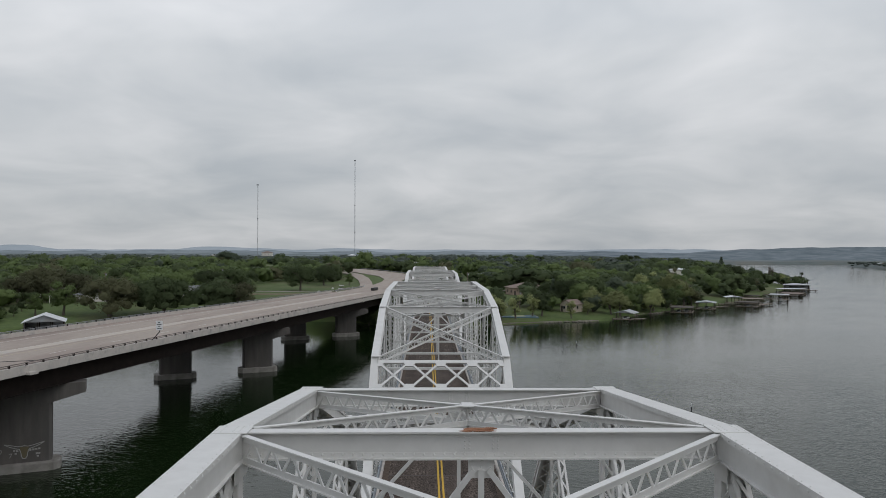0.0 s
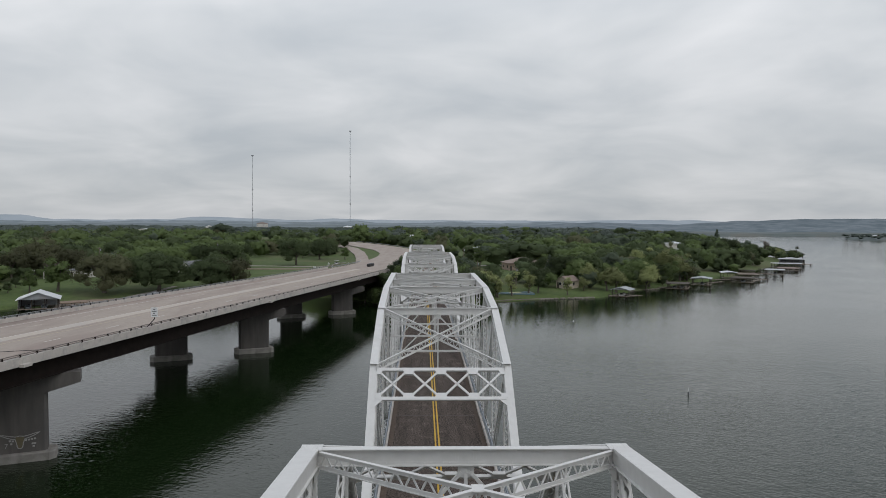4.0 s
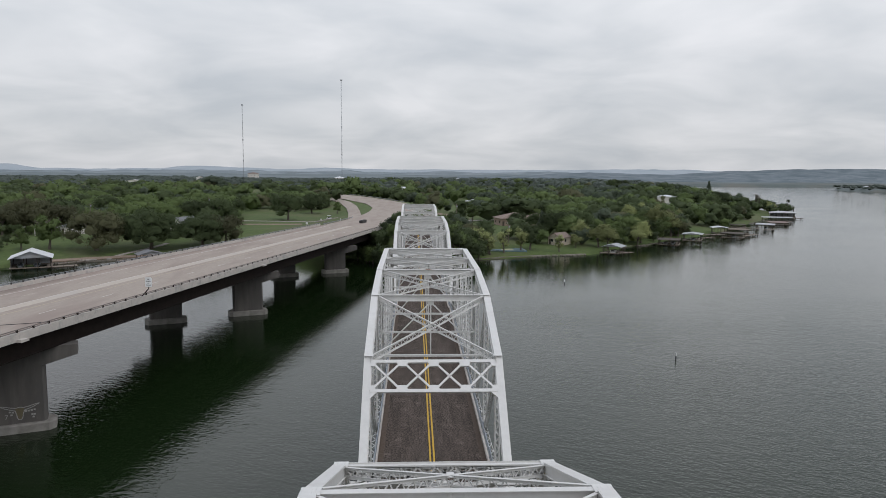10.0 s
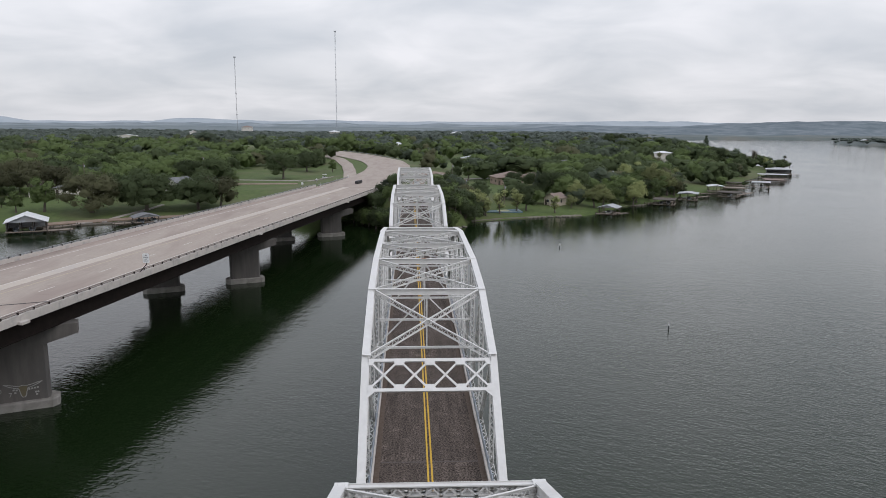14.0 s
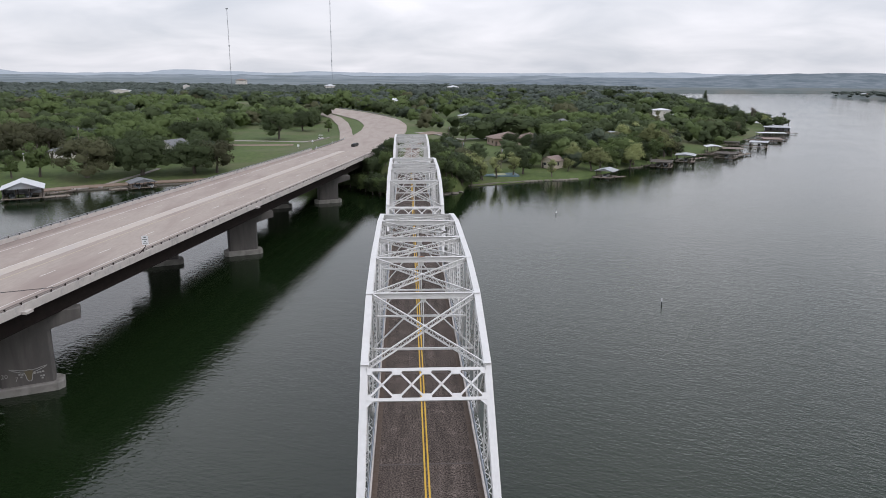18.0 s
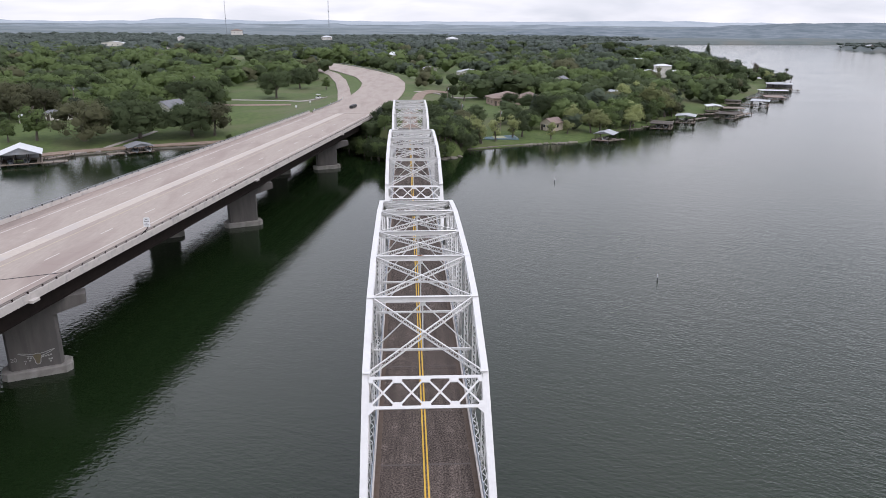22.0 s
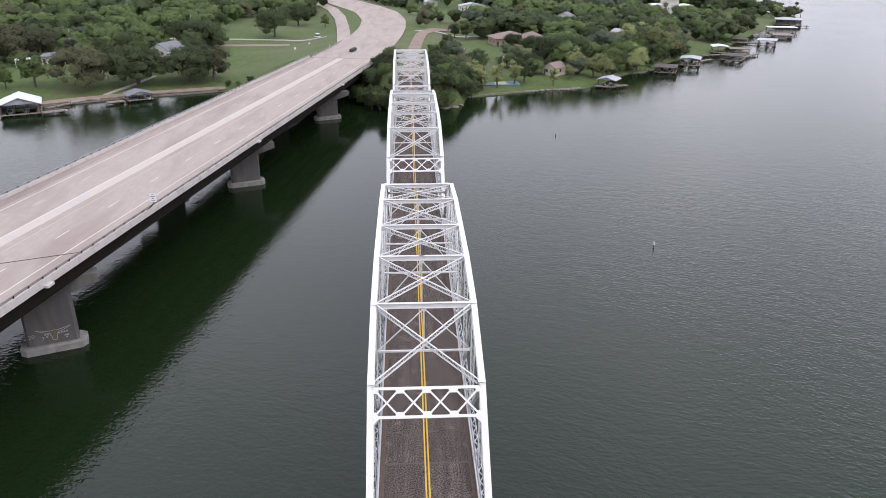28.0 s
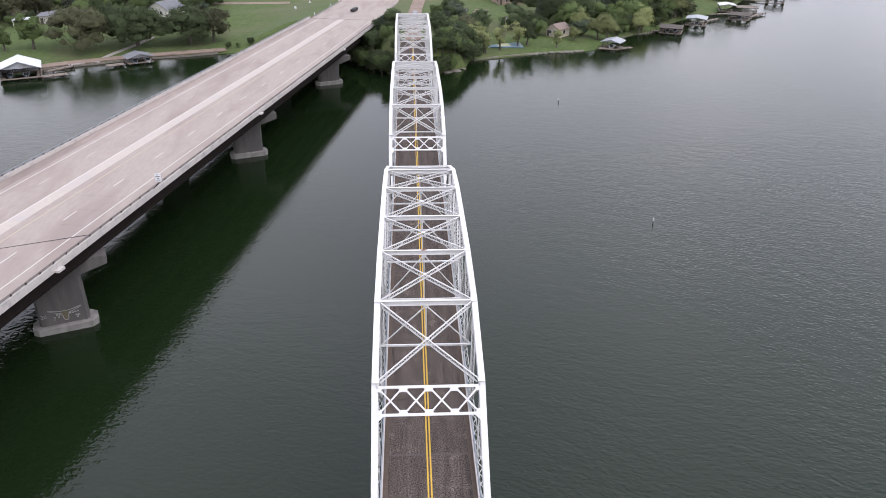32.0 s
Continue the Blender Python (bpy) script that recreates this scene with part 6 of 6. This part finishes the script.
def jetty(x0, y0, x1, y1, w, label="weathered timber walkway on posts over the water", h=0.8):
    d = Vector((x1 - x0, y1 - y0, 0))
    t = empty("jetty", (x0, y0, 0), math.degrees(math.atan2(d.y, d.x)) - 90)
    n = d.length
    bm = bmesh.new()
    k = max(2, int(n / 0.5))
    for i in range(k):
        block(bm, -w / 2, w / 2, n * i / k + 0.015, n * (i + 1) / k - 0.015, h - 0.06, h)
    for s in (-1, 1):
        block(bm, s * w * 0.4 - 0.06, s * w * 0.4 + 0.06, 0, n, h - 0.25, h - 0.06)
    part("walkway", bm, TIMBER, t)
    for i in range(int(n / 3) + 1):
        for s in (-1, 1):
            bm = bmesh.new()
            block(bm, s * w / 2 - 0.09, s * w / 2 + 0.09, min(n, i * 3.0) - 0.09, min(n, i * 3.0) + 0.09, -2.5, h + 0.35)
            part("pile", bm, DARKWOOD, t)
    tagged(t, label, "jetty", "docks along the shore")


dock("boathouse", -116.5, 264.5, 24, 10.5, 9.5, 3.5, "gable", ROOFWHITE, "white gable-roofed boathouse with grey walls over the lake", True, gable=2.0)
jetty(-109.5, 262, -103.5, 265.5, 3.0)
jetty(-111, 268, -106, 276, 1.6)
dock("boathouse", -88.0, 282.6, 33, 7.2, 5.5, 2.3, "gable", ROOFDARK, "small dark grey gable-roofed boathouse at the bank", False, gable=1.0)
jetty(-95.5, 275.5, -91.3, 278.5, 3.0)
dock("boat_dock", 71.5, 302.5, -32, 6.0, 6.0, 2.9, "gable", ROOFGREY, "small boat dock with a blue-grey metal gable roof", False, rail=True, gable=0.8)
jetty(66, 300.5, 72, 298.0, 2.2)
jetty(73, 299.5, 78, 302, 2.0)
dock("boat_dock", 102.2, 331.5, -24, 7.8, 8.5, 2.5, "flat", DARKWOOD, "dark flat-roofed boat dock with timber deck", False, rail=True, upper=True)
dock("boat_dock", 118.3, 348.0, -26, 7.2, 7.5, 3.3, "gable", ROOFGREY, "boat dock with a pale grey low gable roof", False, gable=0.5, rail=True)
jetty(95, 332.5, 109, 338, 2.0)
jetty(122, 353, 133, 361, 1.6)
dock("boat_dock", 145.5, 384, -12, 6.4, 6.5, 3.2, "gable", ROOFWHITE, "shore-side boat shelter with a pale sloping roof", False, gable=0.5)
dock("boat_dock", 142.2, 361.5, -35, 8.4, 8.0, 2.4, "flat", DARKWOOD, "two-level timber boat dock with railings", False, rail=True, upper=True)
dock("boat_dock", 153, 380, -14, 8.5, 6.5, 2.6, "flat", TIMBER, "open timber sun deck with railings over a boat slip", False, rail=True, upper=True)
jetty(133, 372, 144, 374, 2.0)
jetty(148, 365, 160, 376, 2.0)
dock("boat_dock", 180.0, 408.5, -30, 8.0, 9.0, 2.9, "flat", ROOFGREY, "boat dock with a flat pale grey roof on thin posts", False, rail=True)
jetty(162, 418, 177, 411, 2.0)
dock("boat_dock", 172, 422, -25, 7.0, 6.0, 1.5, "flat", DARKWOOD, "low dark timber platform beside the walkway", False, rail=True)
dock("boat_dock", 203, 440, -18, 9.0, 11.0, 1.6, "flat", ROOFRED, "open dock with a reddish timber platform", False, rail=True)
jetty(190, 446, 214, 446, 2.4)
dock("boat_dock", 214, 463, -10, 15.0, 5.5, 2.9, "flat", ROOFWHITE, "wide boat dock with a flat white roof", False, rail=True)
dock("boat_dock", 237, 501, -24, 14.5, 10.0, 3.6, "hip", ROOFGREY, "large boathouse with a pale grey hip roof and dark side walls", True, rail=True, gable=1.0)
jetty(234, 491.5, 243.5, 487.2, 2.2)
for bx, by, bt in ((-118.5, 262, 24), (-114.5, 263.5, 24), (-88.6, 280.6, 33), (-85.2, 282.8, 33), (100.6, 331, -24), (104, 332, -24), (142, 361, -35), (118.3, 347.5, -26), (180, 408, -30), (71, 302, -32)):
    boat((bx, by, 0.35), bt + 180, SIGNWHITE if int(bx) % 2 else GREYSTEEL, "small pale motor boat on a lift under the dock roof")


def buoy(x, y):
    t = empty("channel_marker", (x, y, 0))
    bm = bmesh.new()
    tube(bm, (0, 0, -2), (0, 0, 0.6), 0.10, 0.09, 10)
    part("base", bm, INK, t, "dark lower half")
    bm = bmesh.new()
    tube(bm, (0, 0, 0.6), (0, 0, 1.15), 0.11, 0.07, 10)
    part("top", bm, SIGNWHITE, t, "white upper half")
    tagged(t, "thin dark and white marker post in the water", "marker post", "channel markers")


buoy(41.2, 157.2)
buoy(39.1, 234.3)


# ---------------------------------------------------------------- roadside things
def crash_cushion(x, y, z, turn):
    t = empty("crash_cushion", (x, y, z), turn)
    for i in range(6):
        bm = bmesh.new()
        block(bm, -0.62, 0.62, i * 0.95, i * 0.95 + 0.8, 0.05, 1.15)
        bmesh.ops.bevel(bm, geom=list(bm.edges), offset=0.06, segments=1, affect="EDGES")
        part("cell", bm, BLACK, t)
    bm = bmesh.new()
    for s in (-1, 1):
        block(bm, s * 0.68 - 0.03, s * 0.68 + 0.03, 0, 5.7, 0.35, 0.8)
    part("side_rail", bm, BLACK, t)
    tagged(t, "black crash cushion at the end of the median", "crash cushion")


crash_cushion(-21.8, 322.5, 9.32, -12)


def road_sign(x, y, z):
    t = empty("road_sign", (x, y, z))
    bm = bmesh.new()
    tube(bm, (-0.1, 0.0, -0.6), (-0.1, 0.0, 0.35), 0.06, 0.06, 8)
    tube(bm, (-0.1, 0.0, 0.3), (1.4, -0.9, 1.75), 0.06, 0.06, 8)
    tube(bm, (1.4, -0.9, 1.7), (1.4, -0.9, 3.2), 0.05, 0.05, 8)
    part("post", bm, GIRDER, t)
    bm = bmesh.new()
    block(bm, 0.95, 1.85, -0.99, -0.96, 2.0, 3.3)
    bmesh.ops.bevel(bm, geom=[e for e in bm.edges if abs(e.verts[0].co.y - e.verts[1].co.y) > 0.01], offset=0.07, segments=2, affect="EDGES")
    plate = part("plate", bm, SIGNWHITE, t)
    for k, wd in enumerate((0.30, 0.64, 0.28, 0.64)):
        bm = bmesh.new()
        block(bm, 1.4 - wd / 2, 1.4 + wd / 2, -0.998, -0.99, 3.01 - k * 0.27, 3.10 - k * 0.27)
        part("line_of_writing", bm, INK, plate)
    tagged(t, "white sign with dark lettering on a bent post at the parapet", "road sign")


road_sign(-39.0, 144.6, 12.25)


def marker_post(x, y):
    """A flat white roadside post with a dark band."""
    t = empty("marker_post", (x, y, float(land(np.array([x]), np.array([y]))[0])), -8)
    bm = bmesh.new()
    block(bm, -0.09, 0.09, -0.04, 0.04, -0.4, 1.25)
    bmesh.ops.bevel(bm, geom=[e for e in bm.edges if all(v.co.z > 1 for v in e.verts)], offset=0.03, segments=1, affect="EDGES")
    post = part("post", bm, SIGNWHITE, t)
    bm = bmesh.new()
    block(bm, -0.07, 0.07, -0.046, -0.038, 0.95, 1.12)
    part("reflector", bm, INK, post)
    tagged(t, "white roadside marker post beside the highway", "marker post", "roadside marker posts")


for x, y in ((-34.9, 316.6), (-31.2, 338.2), (-28.0, 358.0)):
    marker_post(x, y)


def verge_sign(x, y, sides, label):
    """A small sign on a short post, with a square or a three-sided plate."""
    t = empty("verge_sign", (x, y, float(land(np.array([x]), np.array([y]))[0])), -8)
    bm = bmesh.new()
    tube(bm, (0, 0, -0.4), (0, 0, 1.5), 0.04, 0.04, 6)
    part("post", bm, RAILSTEEL, t)
    bm = bmesh.new()
    turn = radians(90 if sides == 3 else 45)
    ring = [(0.62 * math.cos(turn + i * math.tau / sides), 1.55 + 0.62 * math.sin(turn + i * math.tau / sides)) for i in range(sides)]
    front, back = [bm.verts.new((u, -0.07, v)) for u, v in ring], [bm.verts.new((u, -0.045, v)) for u, v in ring]
    bm.faces.new(front)
    bm.faces.new(back[::-1])
    for i in range(sides):
        bm.faces.new((front[i], back[i], back[(i + 1) % sides], front[(i + 1) % sides]))
    bmesh.ops.recalc_face_normals(bm, faces=bm.faces)
    part("plate", bm, SIGNWHITE, t)
    tagged(t, label, "road sign")


verge_sign(-46.0, 346.1, 4, "small square white sign on a short post in the grass")
verge_sign(-40.9, 352.1, 3, "small triangular white sign on a short post in the grass")


def mast(x, y, h, r, metal):
    t = empty("radio_mast", (x, y, 8))
    bm = bmesh.new()
    legs = [Vector((r * math.cos(a), r * math.sin(a), 0)) for a in (0.5, 0.5 + math.tau / 3, 0.5 + 2 * math.tau / 3)]
    for g in legs:
        tube(bm, g, g + Vector((0, 0, h)), 0.09, 0.09, 4)
    part("legs", bm, metal, t)
    bm = bmesh.new()
    n = int(h / 3)
    for i in range(n):
        for k in range(3):
            beam(bm, legs[k] + Vector((0, 0, h * i / n)), legs[(k + 1) % 3] + Vector((0, 0, h * (i + 1) / n)), 0.05, 0.05)
    part("bracing", bm, metal, t)
    for f in (0.28, 0.55, 1.0):
        bm = bmesh.new()
        box(bm, at(0, 0, h * f), 3.2 if f == 1.0 else 1.6, 1.2, 1.6)
        part("antenna", bm, RAILSTEEL, t)
    tagged(t, "tall thin grey lattice radio mast above the woods", "radio mast", "radio masts")


mast(-110, 1138, 152, 0.62, GREYSTEEL)
mast(-258.5, 1146, 115, 0.42, RAILSTEEL)


def pole(x, y, h):
    z = float(land(np.array([x]), np.array([y]))[0])
    t = empty("utility_pole", (x, y, z))
    bm = bmesh.new()
    tube(bm, (0, 0, -0.5), (0, 0, h), 0.16, 0.11, 8)
    part("shaft", bm, TIMBER, t)
    bm = bmesh.new()
    block(bm, -0.9, 0.9, -0.06, 0.06, h - 0.7, h - 0.56)
    part("crossarm", bm, TIMBER, t)
    bm = bmesh.new()
    tube(bm, (0.3, 0, h - 1.5), (0.3, 0, h - 0.8), 0.2, 0.2, 10)
    part("transformer", bm, GREYSTEEL, t)
    tagged(t, "wooden utility pole with a crossarm and transformer", "utility pole", "utility poles")


for x, y, h in ((-134, 345, 11), (-102, 402, 11), (16, 340, 10), (20, 318, 9), (34, 312, 8)):
    pole(x, y, h)


# ---------------------------------------------------------------- ground works: paths, ramp, court, walls
def ribbon(name, pts, width, mat, label, category, lift=0.06, kind="structure"):
    p = np.array(pts, float)
    s = np.concatenate(([0], np.cumsum(np.hypot(*np.diff(p, axis=0).T))))
    q = np.linspace(0, s[-1], max(6, int(s[-1] / 2.0)))
    c = np.stack([np.interp(q, s, p[:, k]) for k in (0, 1)], 1)
    for _ in range(4):
        c[1:-1] = (c[:-2] + 2 * c[1:-1] + c[2:]) / 4
    d = np.gradient(c, axis=0)
    d /= np.linalg.norm(d, axis=1)[:, None]
    n = np.stack([d[:, 1], -d[:, 0]], 1)
    bm = bmesh.new()
    rows = []
    for i in range(len(c)):
        row = []
        for f in (-0.5, -0.17, 0.17, 0.5):
            xy = c[i] + n[i] * width * f
            z = float(np.max(land(xy[0] + np.array((0, 1.5, -1.5, 0, 0)), xy[1] + np.array((0, 0, 0, 1.5, -1.5)))))
            row.append(bm.verts.new((*xy, z + lift)))
        rows.append(row)
    for a, b in zip(rows[:-1], rows[1:]):
        for k in range(3):
            bm.faces.new((a[k], a[k + 1], b[k + 1], b[k]))
    r = bmesh.ops.extrude_face_region(bm, geom=list(bm.faces))
    bmesh.ops.translate(bm, verts=[g for g in r["geom"] if isinstance(g, bmesh.types.BMVert)], vec=(0, 0, -0.3))
    bmesh.ops.recalc_face_normals(bm, faces=bm.faces)
    return tagged(finish(name, bm, mat), label, category, kind=kind)


ribbon("old_road", ((0.3, 259), (0.3, 290), (1, 320), (3, 350), (6, 385), (14, 415), (24, 430)), 5.0, DIRT, "bare reddish dirt road on the old approach", "road", 0.12)
ribbon("side_road", ((4, 395), (12, 402), (24, 404), (40, 412), (70, 418)), 4.0, PATH, "narrow pale side road", "road", 0.10)
ribbon("slip_road", ((-26.5, 352), (-29.0, 380), (-32, 414), (-37.5, 463), (-45, 501), (-57, 535)), 6.0, CONCRETE, "pale tan slip road beside the highway", "road", 0.10)
ribbon("lane", ((-150, 400), (-110, 398), (-82, 397), (-56, 394), (-38, 384)), 3.2, PATH, "narrow grey lane across the lawn", "road", 0.08)
ribbon("lane", ((-88, 376), (-72, 376.5), (-53, 378)), 6.0, DIRT, "bare gravel strip across the grass", "road", 0.08)
ribbon("garden_path", ((-101, 281), (-99, 290), (-95, 300), (-92, 312)), 1.6, PATH, "pale path from the bank to the house", "path", 0.06)
ribbon("garden_path", ((-108, 277), (-104, 281), (-101, 284)), 2.2, PATH, "paved steps at the bank", "path", 0.06)
ribbon("far_road", ((-255, 860), (-262, 900), (-268, 950)), 16, PATH, "pale bare road patch among far trees", "road", 0.3)
ribbon("bank_soil", ((-119, 271.5), (-111, 277.5), (-104, 281.5), (-97, 285.5), (-90, 289.3), (-75, 294.6), (-64, 299)), 3.4, DIRT, "bare brown soil along the bank behind the wall", "ground", 0.07)
ribbon("dirt_patch", ((19, 327), (24, 337), (28, 348), (30, 360)), 6.0, DIRT, "bare reddish earth on the slope", "ground", 0.06)


def court(x, y, turn):
    z = float(land(np.array([x]), np.array([y]))[0])
    t = empty("sports_court", (x, y, z + 0.14), turn)
    bm = bmesh.new()
    block(bm, -6.5, 6.5, -3.6, 3.6, -0.8, 0.0)
    part("slab", bm, material("blue_court_paint", (0.075, 0.135, 0.165), (0.095, 0.16, 0.185), 2.0, 0.8, stain=(0.2, 0.27, 0.28)), t)
    bm = bmesh.new()
    block(bm, -2.2, 2.2, -2.4, 2.4, 0.0, 0.012)
    part("key_area", bm, material("yellow_court_paint", (0.36, 0.36, 0.20), (0.30, 0.31, 0.19), 2.0, 0.8), t)
    for s in (-1, 1):
        bm = bmesh.new()
        block(bm, -6.3, 6.3, s * 3.4 - 0.05, s * 3.4 + 0.05, 0.0, 0.01)
        part("court_line", bm, WHITELINE, t)
        bm = bmesh.new()
        block(bm, s * 6.2 - 0.05, s * 6.2 + 0.05, -3.4, 3.4, 0.0, 0.011)
        part("court_line", bm, WHITELINE, t)
    tagged(t, "blue painted sports court with a yellow centre on the lawn", "sports court")
    h = empty("basketball_hoop", (x - 6.8, y, z), turn)
    bm = bmesh.new()
    tube(bm, (0, 0, -0.3), (0, 0, 3.0), 0.07, 0.07, 8)
    tube(bm, (0, 0, 3.0), (0.8, 0, 3.3), 0.06, 0.06, 8)
    part("post", bm, SIGNWHITE, h)
    bm = bmesh.new()
    block(bm, 0.8, 0.85, -0.9, 0.9, 2.9, 3.9)
    part("backboard", bm, SIGNWHITE, h)
    tagged(h, "white basketball hoop beside the court", "basketball hoop")


court(32.3, 302.0, 4)


def shore_wall(pts, mat, label, h=1.0):
    t = empty("shore_wall", (pts[0][0], pts[0][1], 0))
    o = Vector((pts[0][0], pts[0][1], 0))
    rng = random.Random(len(pts))
    for (x0, y0), (x1, y1) in zip(pts[:-1], pts[1:]):
        a, b = Vector((x0, y0, 0)) - o, Vector((x1, y1, 0)) - o
        n = max(1, int((b - a).length / 2.6))
        for i in range(n):
            p, q = a.lerp(b, i / n), a.lerp(b, (i + 1) / n)
            bm = bmesh.new()
            hh = h + rng.uniform(-0.08, 0.08)
            beam(bm, p + Vector((0, 0, hh / 2 - 0.4)), q + Vector((0, 0, hh / 2 - 0.4)), 0.5 + rng.uniform(0, 0.15), hh + 0.8)
            part("wall_block", bm, mat, t)
    tagged(t, label, "retaining wall")


shore_wall(((19.5, 284.5), (27, 288), (35, 291.5), (41, 294)), STONE, "low tan stone wall along the lawn's edge", 0.5)
shore_wall(((-118, 269.5), (-110, 275.5), (-104, 279), (-97, 283), (-90, 286.8), (-75, 291.8), (-66, 296)), STONE, "low stone retaining wall at the water's edge", 0.5)


def rock_shape(seed, sx, sy, sz):
    rng = random.Random(seed)
    bm = bmesh.new()
    bmesh.ops.create_icosphere(bm, subdivisions=2, radius=0.5)
    for v in bm.verts:
        k = 1 + 0.35 * noise.noise(v.co * 2.3 + Vector((seed * 3.1, 0, 0)))
        v.co = Vector((v.co.x * sx * k, v.co.y * sy * k, v.co.z * sz * k))
    return bm


ROCKS = []
for s in range(4):
    bm = rock_shape(s, 1, 1, 0.6)
    me = bpy.data.meshes.new("shore_rock")
    bm.to_mesh(me)
    bm.free()
    me.materials.append(STONE)
    ROCKS.append(me)
rng = random.Random(5)
for i in range(64):
    f = i / 63
    x = 40 + 26 * f + rng.uniform(-0.6, 0.6)
    if i > 48:
        x = 80 + (i - 49) * 1.3
    y = float(np.interp(x, SHORE_X, SHORE_Y)) + rng.uniform(-0.6, 0.8)
    ob = new("shore_rock", ROCKS[i % 4])
    k = rng.uniform(0.7, 1.9)
    ob.matrix_world = pose(x, y, 0.15, 0, 0, rng.uniform(0, 360)) @ Matrix.Diagonal((k, k * 0.8, k * 0.8, 1))
    tagged(ob, "grey shore stone at the water's edge", "rock", "stones along the shore")
for i, (x, y, k) in enumerate(((8.5, 269, 3.2), (11, 268.8, 4.2), (14, 270.2, 3.6), (16, 273, 2.4), (6, 267, 2.0), (12.5, 271, 3.0))):
    ob = new("shore_rock", ROCKS[i % 4])
    ob.matrix_world = pose(x, y, 0.1, 0, 0, 40 * i) @ Matrix.Diagonal((k, k * 0.7, k * 0.35, 1))
    tagged(ob, "flat tan rock ledge below the bridge end", "rock", "stones along the shore")



# ---------------------------------------------------------------- vehicles
def pickup(x, y, z, turn):
    t = empty("pickup_truck", (x, y, z), turn)
    bm = bmesh.new()
    prof = ((-2.7, 0.45), (-2.7, 1.05), (-0.9, 1.1), (-0.6, 1.75), (0.75, 1.78), (1.25, 1.12), (2.6, 1.0), (2.7, 0.5))
    sides = []
    for s in (-0.92, 0.92):
        sides.append([bm.verts.new((s * (0.88 if q > 1.3 else 1), -p, q)) for p, q in prof])
    for i in range(8):
        bm.faces.new((sides[0][i], sides[0][(i + 1) % 8], sides[1][(i + 1) % 8], sides[1][i]))
    bm.faces.new(sides[0][::-1])
    bm.faces.new(sides[1])
    bmesh.ops.recalc_face_normals(bm, faces=bm.faces)
    part("body", bm, RAILSTEEL, t)
    bm = bmesh.new()
    block(bm, -0.84, 0.84, -0.72, 0.6, 1.2, 1.66)
    part("windows", bm, GLASS, t)
    for u in (-0.85, 0.85):
        for v in (-1.75, 1.65):
            bm = bmesh.new()
            tube(bm, (u - 0.13, v, 0.38), (u + 0.13, v, 0.38), 0.38, 0.38, 14)
            w = part("wheel", bm, BLACK, t)
            bm = bmesh.new()
            tube(bm, (u - 0.14, v, 0.38), (u + 0.14, v, 0.38), 0.2, 0.2, 10)
            part("rim", bm, RAILSTEEL, w)
    tagged(t, "pale grey pickup truck parked on the old road", "pickup truck")


pickup(1.4, 316, float(land(np.array([1.4]), np.array([316.0]))[0]) + 0.14, 0)


def golf_cart(x, y, turn):
    z = float(land(np.array([x]), np.array([y]))[0]) + 0.1
    t = empty("golf_cart", (x, y, z), turn)
    bm = bmesh.new()
    block(bm, -0.6, 0.6, -1.2, 1.2, 0.25, 0.7)
    part("body", bm, SIGNWHITE, t)
    bm = bmesh.new()
    block(bm, -0.6, 0.6, -1.0, 1.0, 1.8, 1.9)
    part("roof", bm, SIGNWHITE, t)
    bm = bmesh.new()
    block(bm, -0.5, 0.5, -0.2, 0.3, 0.7, 1.1)
    part("seat", bm, BLACK, t)
    for u in (-0.55, 0.55):
        for v in (-0.95, 0.95):
            bm = bmesh.new()
            tube(bm, (u, v, 0.6), (u, v, 1.85), 0.03, 0.03, 6)
            part("roof_post", bm, BLACK, t)
            bm = bmesh.new()
            tube(bm, (u - 0.1, v * 0.85, 0.2), (u + 0.1, v * 0.85, 0.2), 0.22, 0.22, 10)
            part("wheel", bm, BLACK, t)
    tagged(t, "white golf cart on the lane", "golf cart")


golf_cart(-42, 391, 70)


def guard_rail(y0, y1, side):
    rows = highway_rows(y0, y1)
    t = empty("guard_rail", (0, 0, 0))
    bm = bmesh.new()
    strip(bm, rows, lambda r: side * (r[:, 3] + 0.5), lambda r: side * (r[:, 3] + 0.56), 0.42, 0.75)
    part("beam", bm, RAILSTEEL, t)
    for i, r in enumerate(rows[:-1]):
        bm = bmesh.new()
        q = rows[i + 1]
        strip(bm, [r, [r[0] + (q[0] - r[0]) * 0.05, r[1] + (q[1] - r[1]) * 0.05, r[2], r[3]]], lambda a: side * (a[:, 3] + 0.57), lambda a: side * (a[:, 3] + 0.7), -0.6, 0.72)
        part("post", bm, TIMBER, t)
    tagged(t, "galvanised guard rail on short posts beside the highway", "guard rail", "guard rails")


guard_rail(306, 352, -1)
guard_rail(306, 345, 1)
guard_rail(480, 578, 1)

for t in PROTO.values():
    for o in list(t.children) + [t]:
        bpy.data.objects.remove(o)
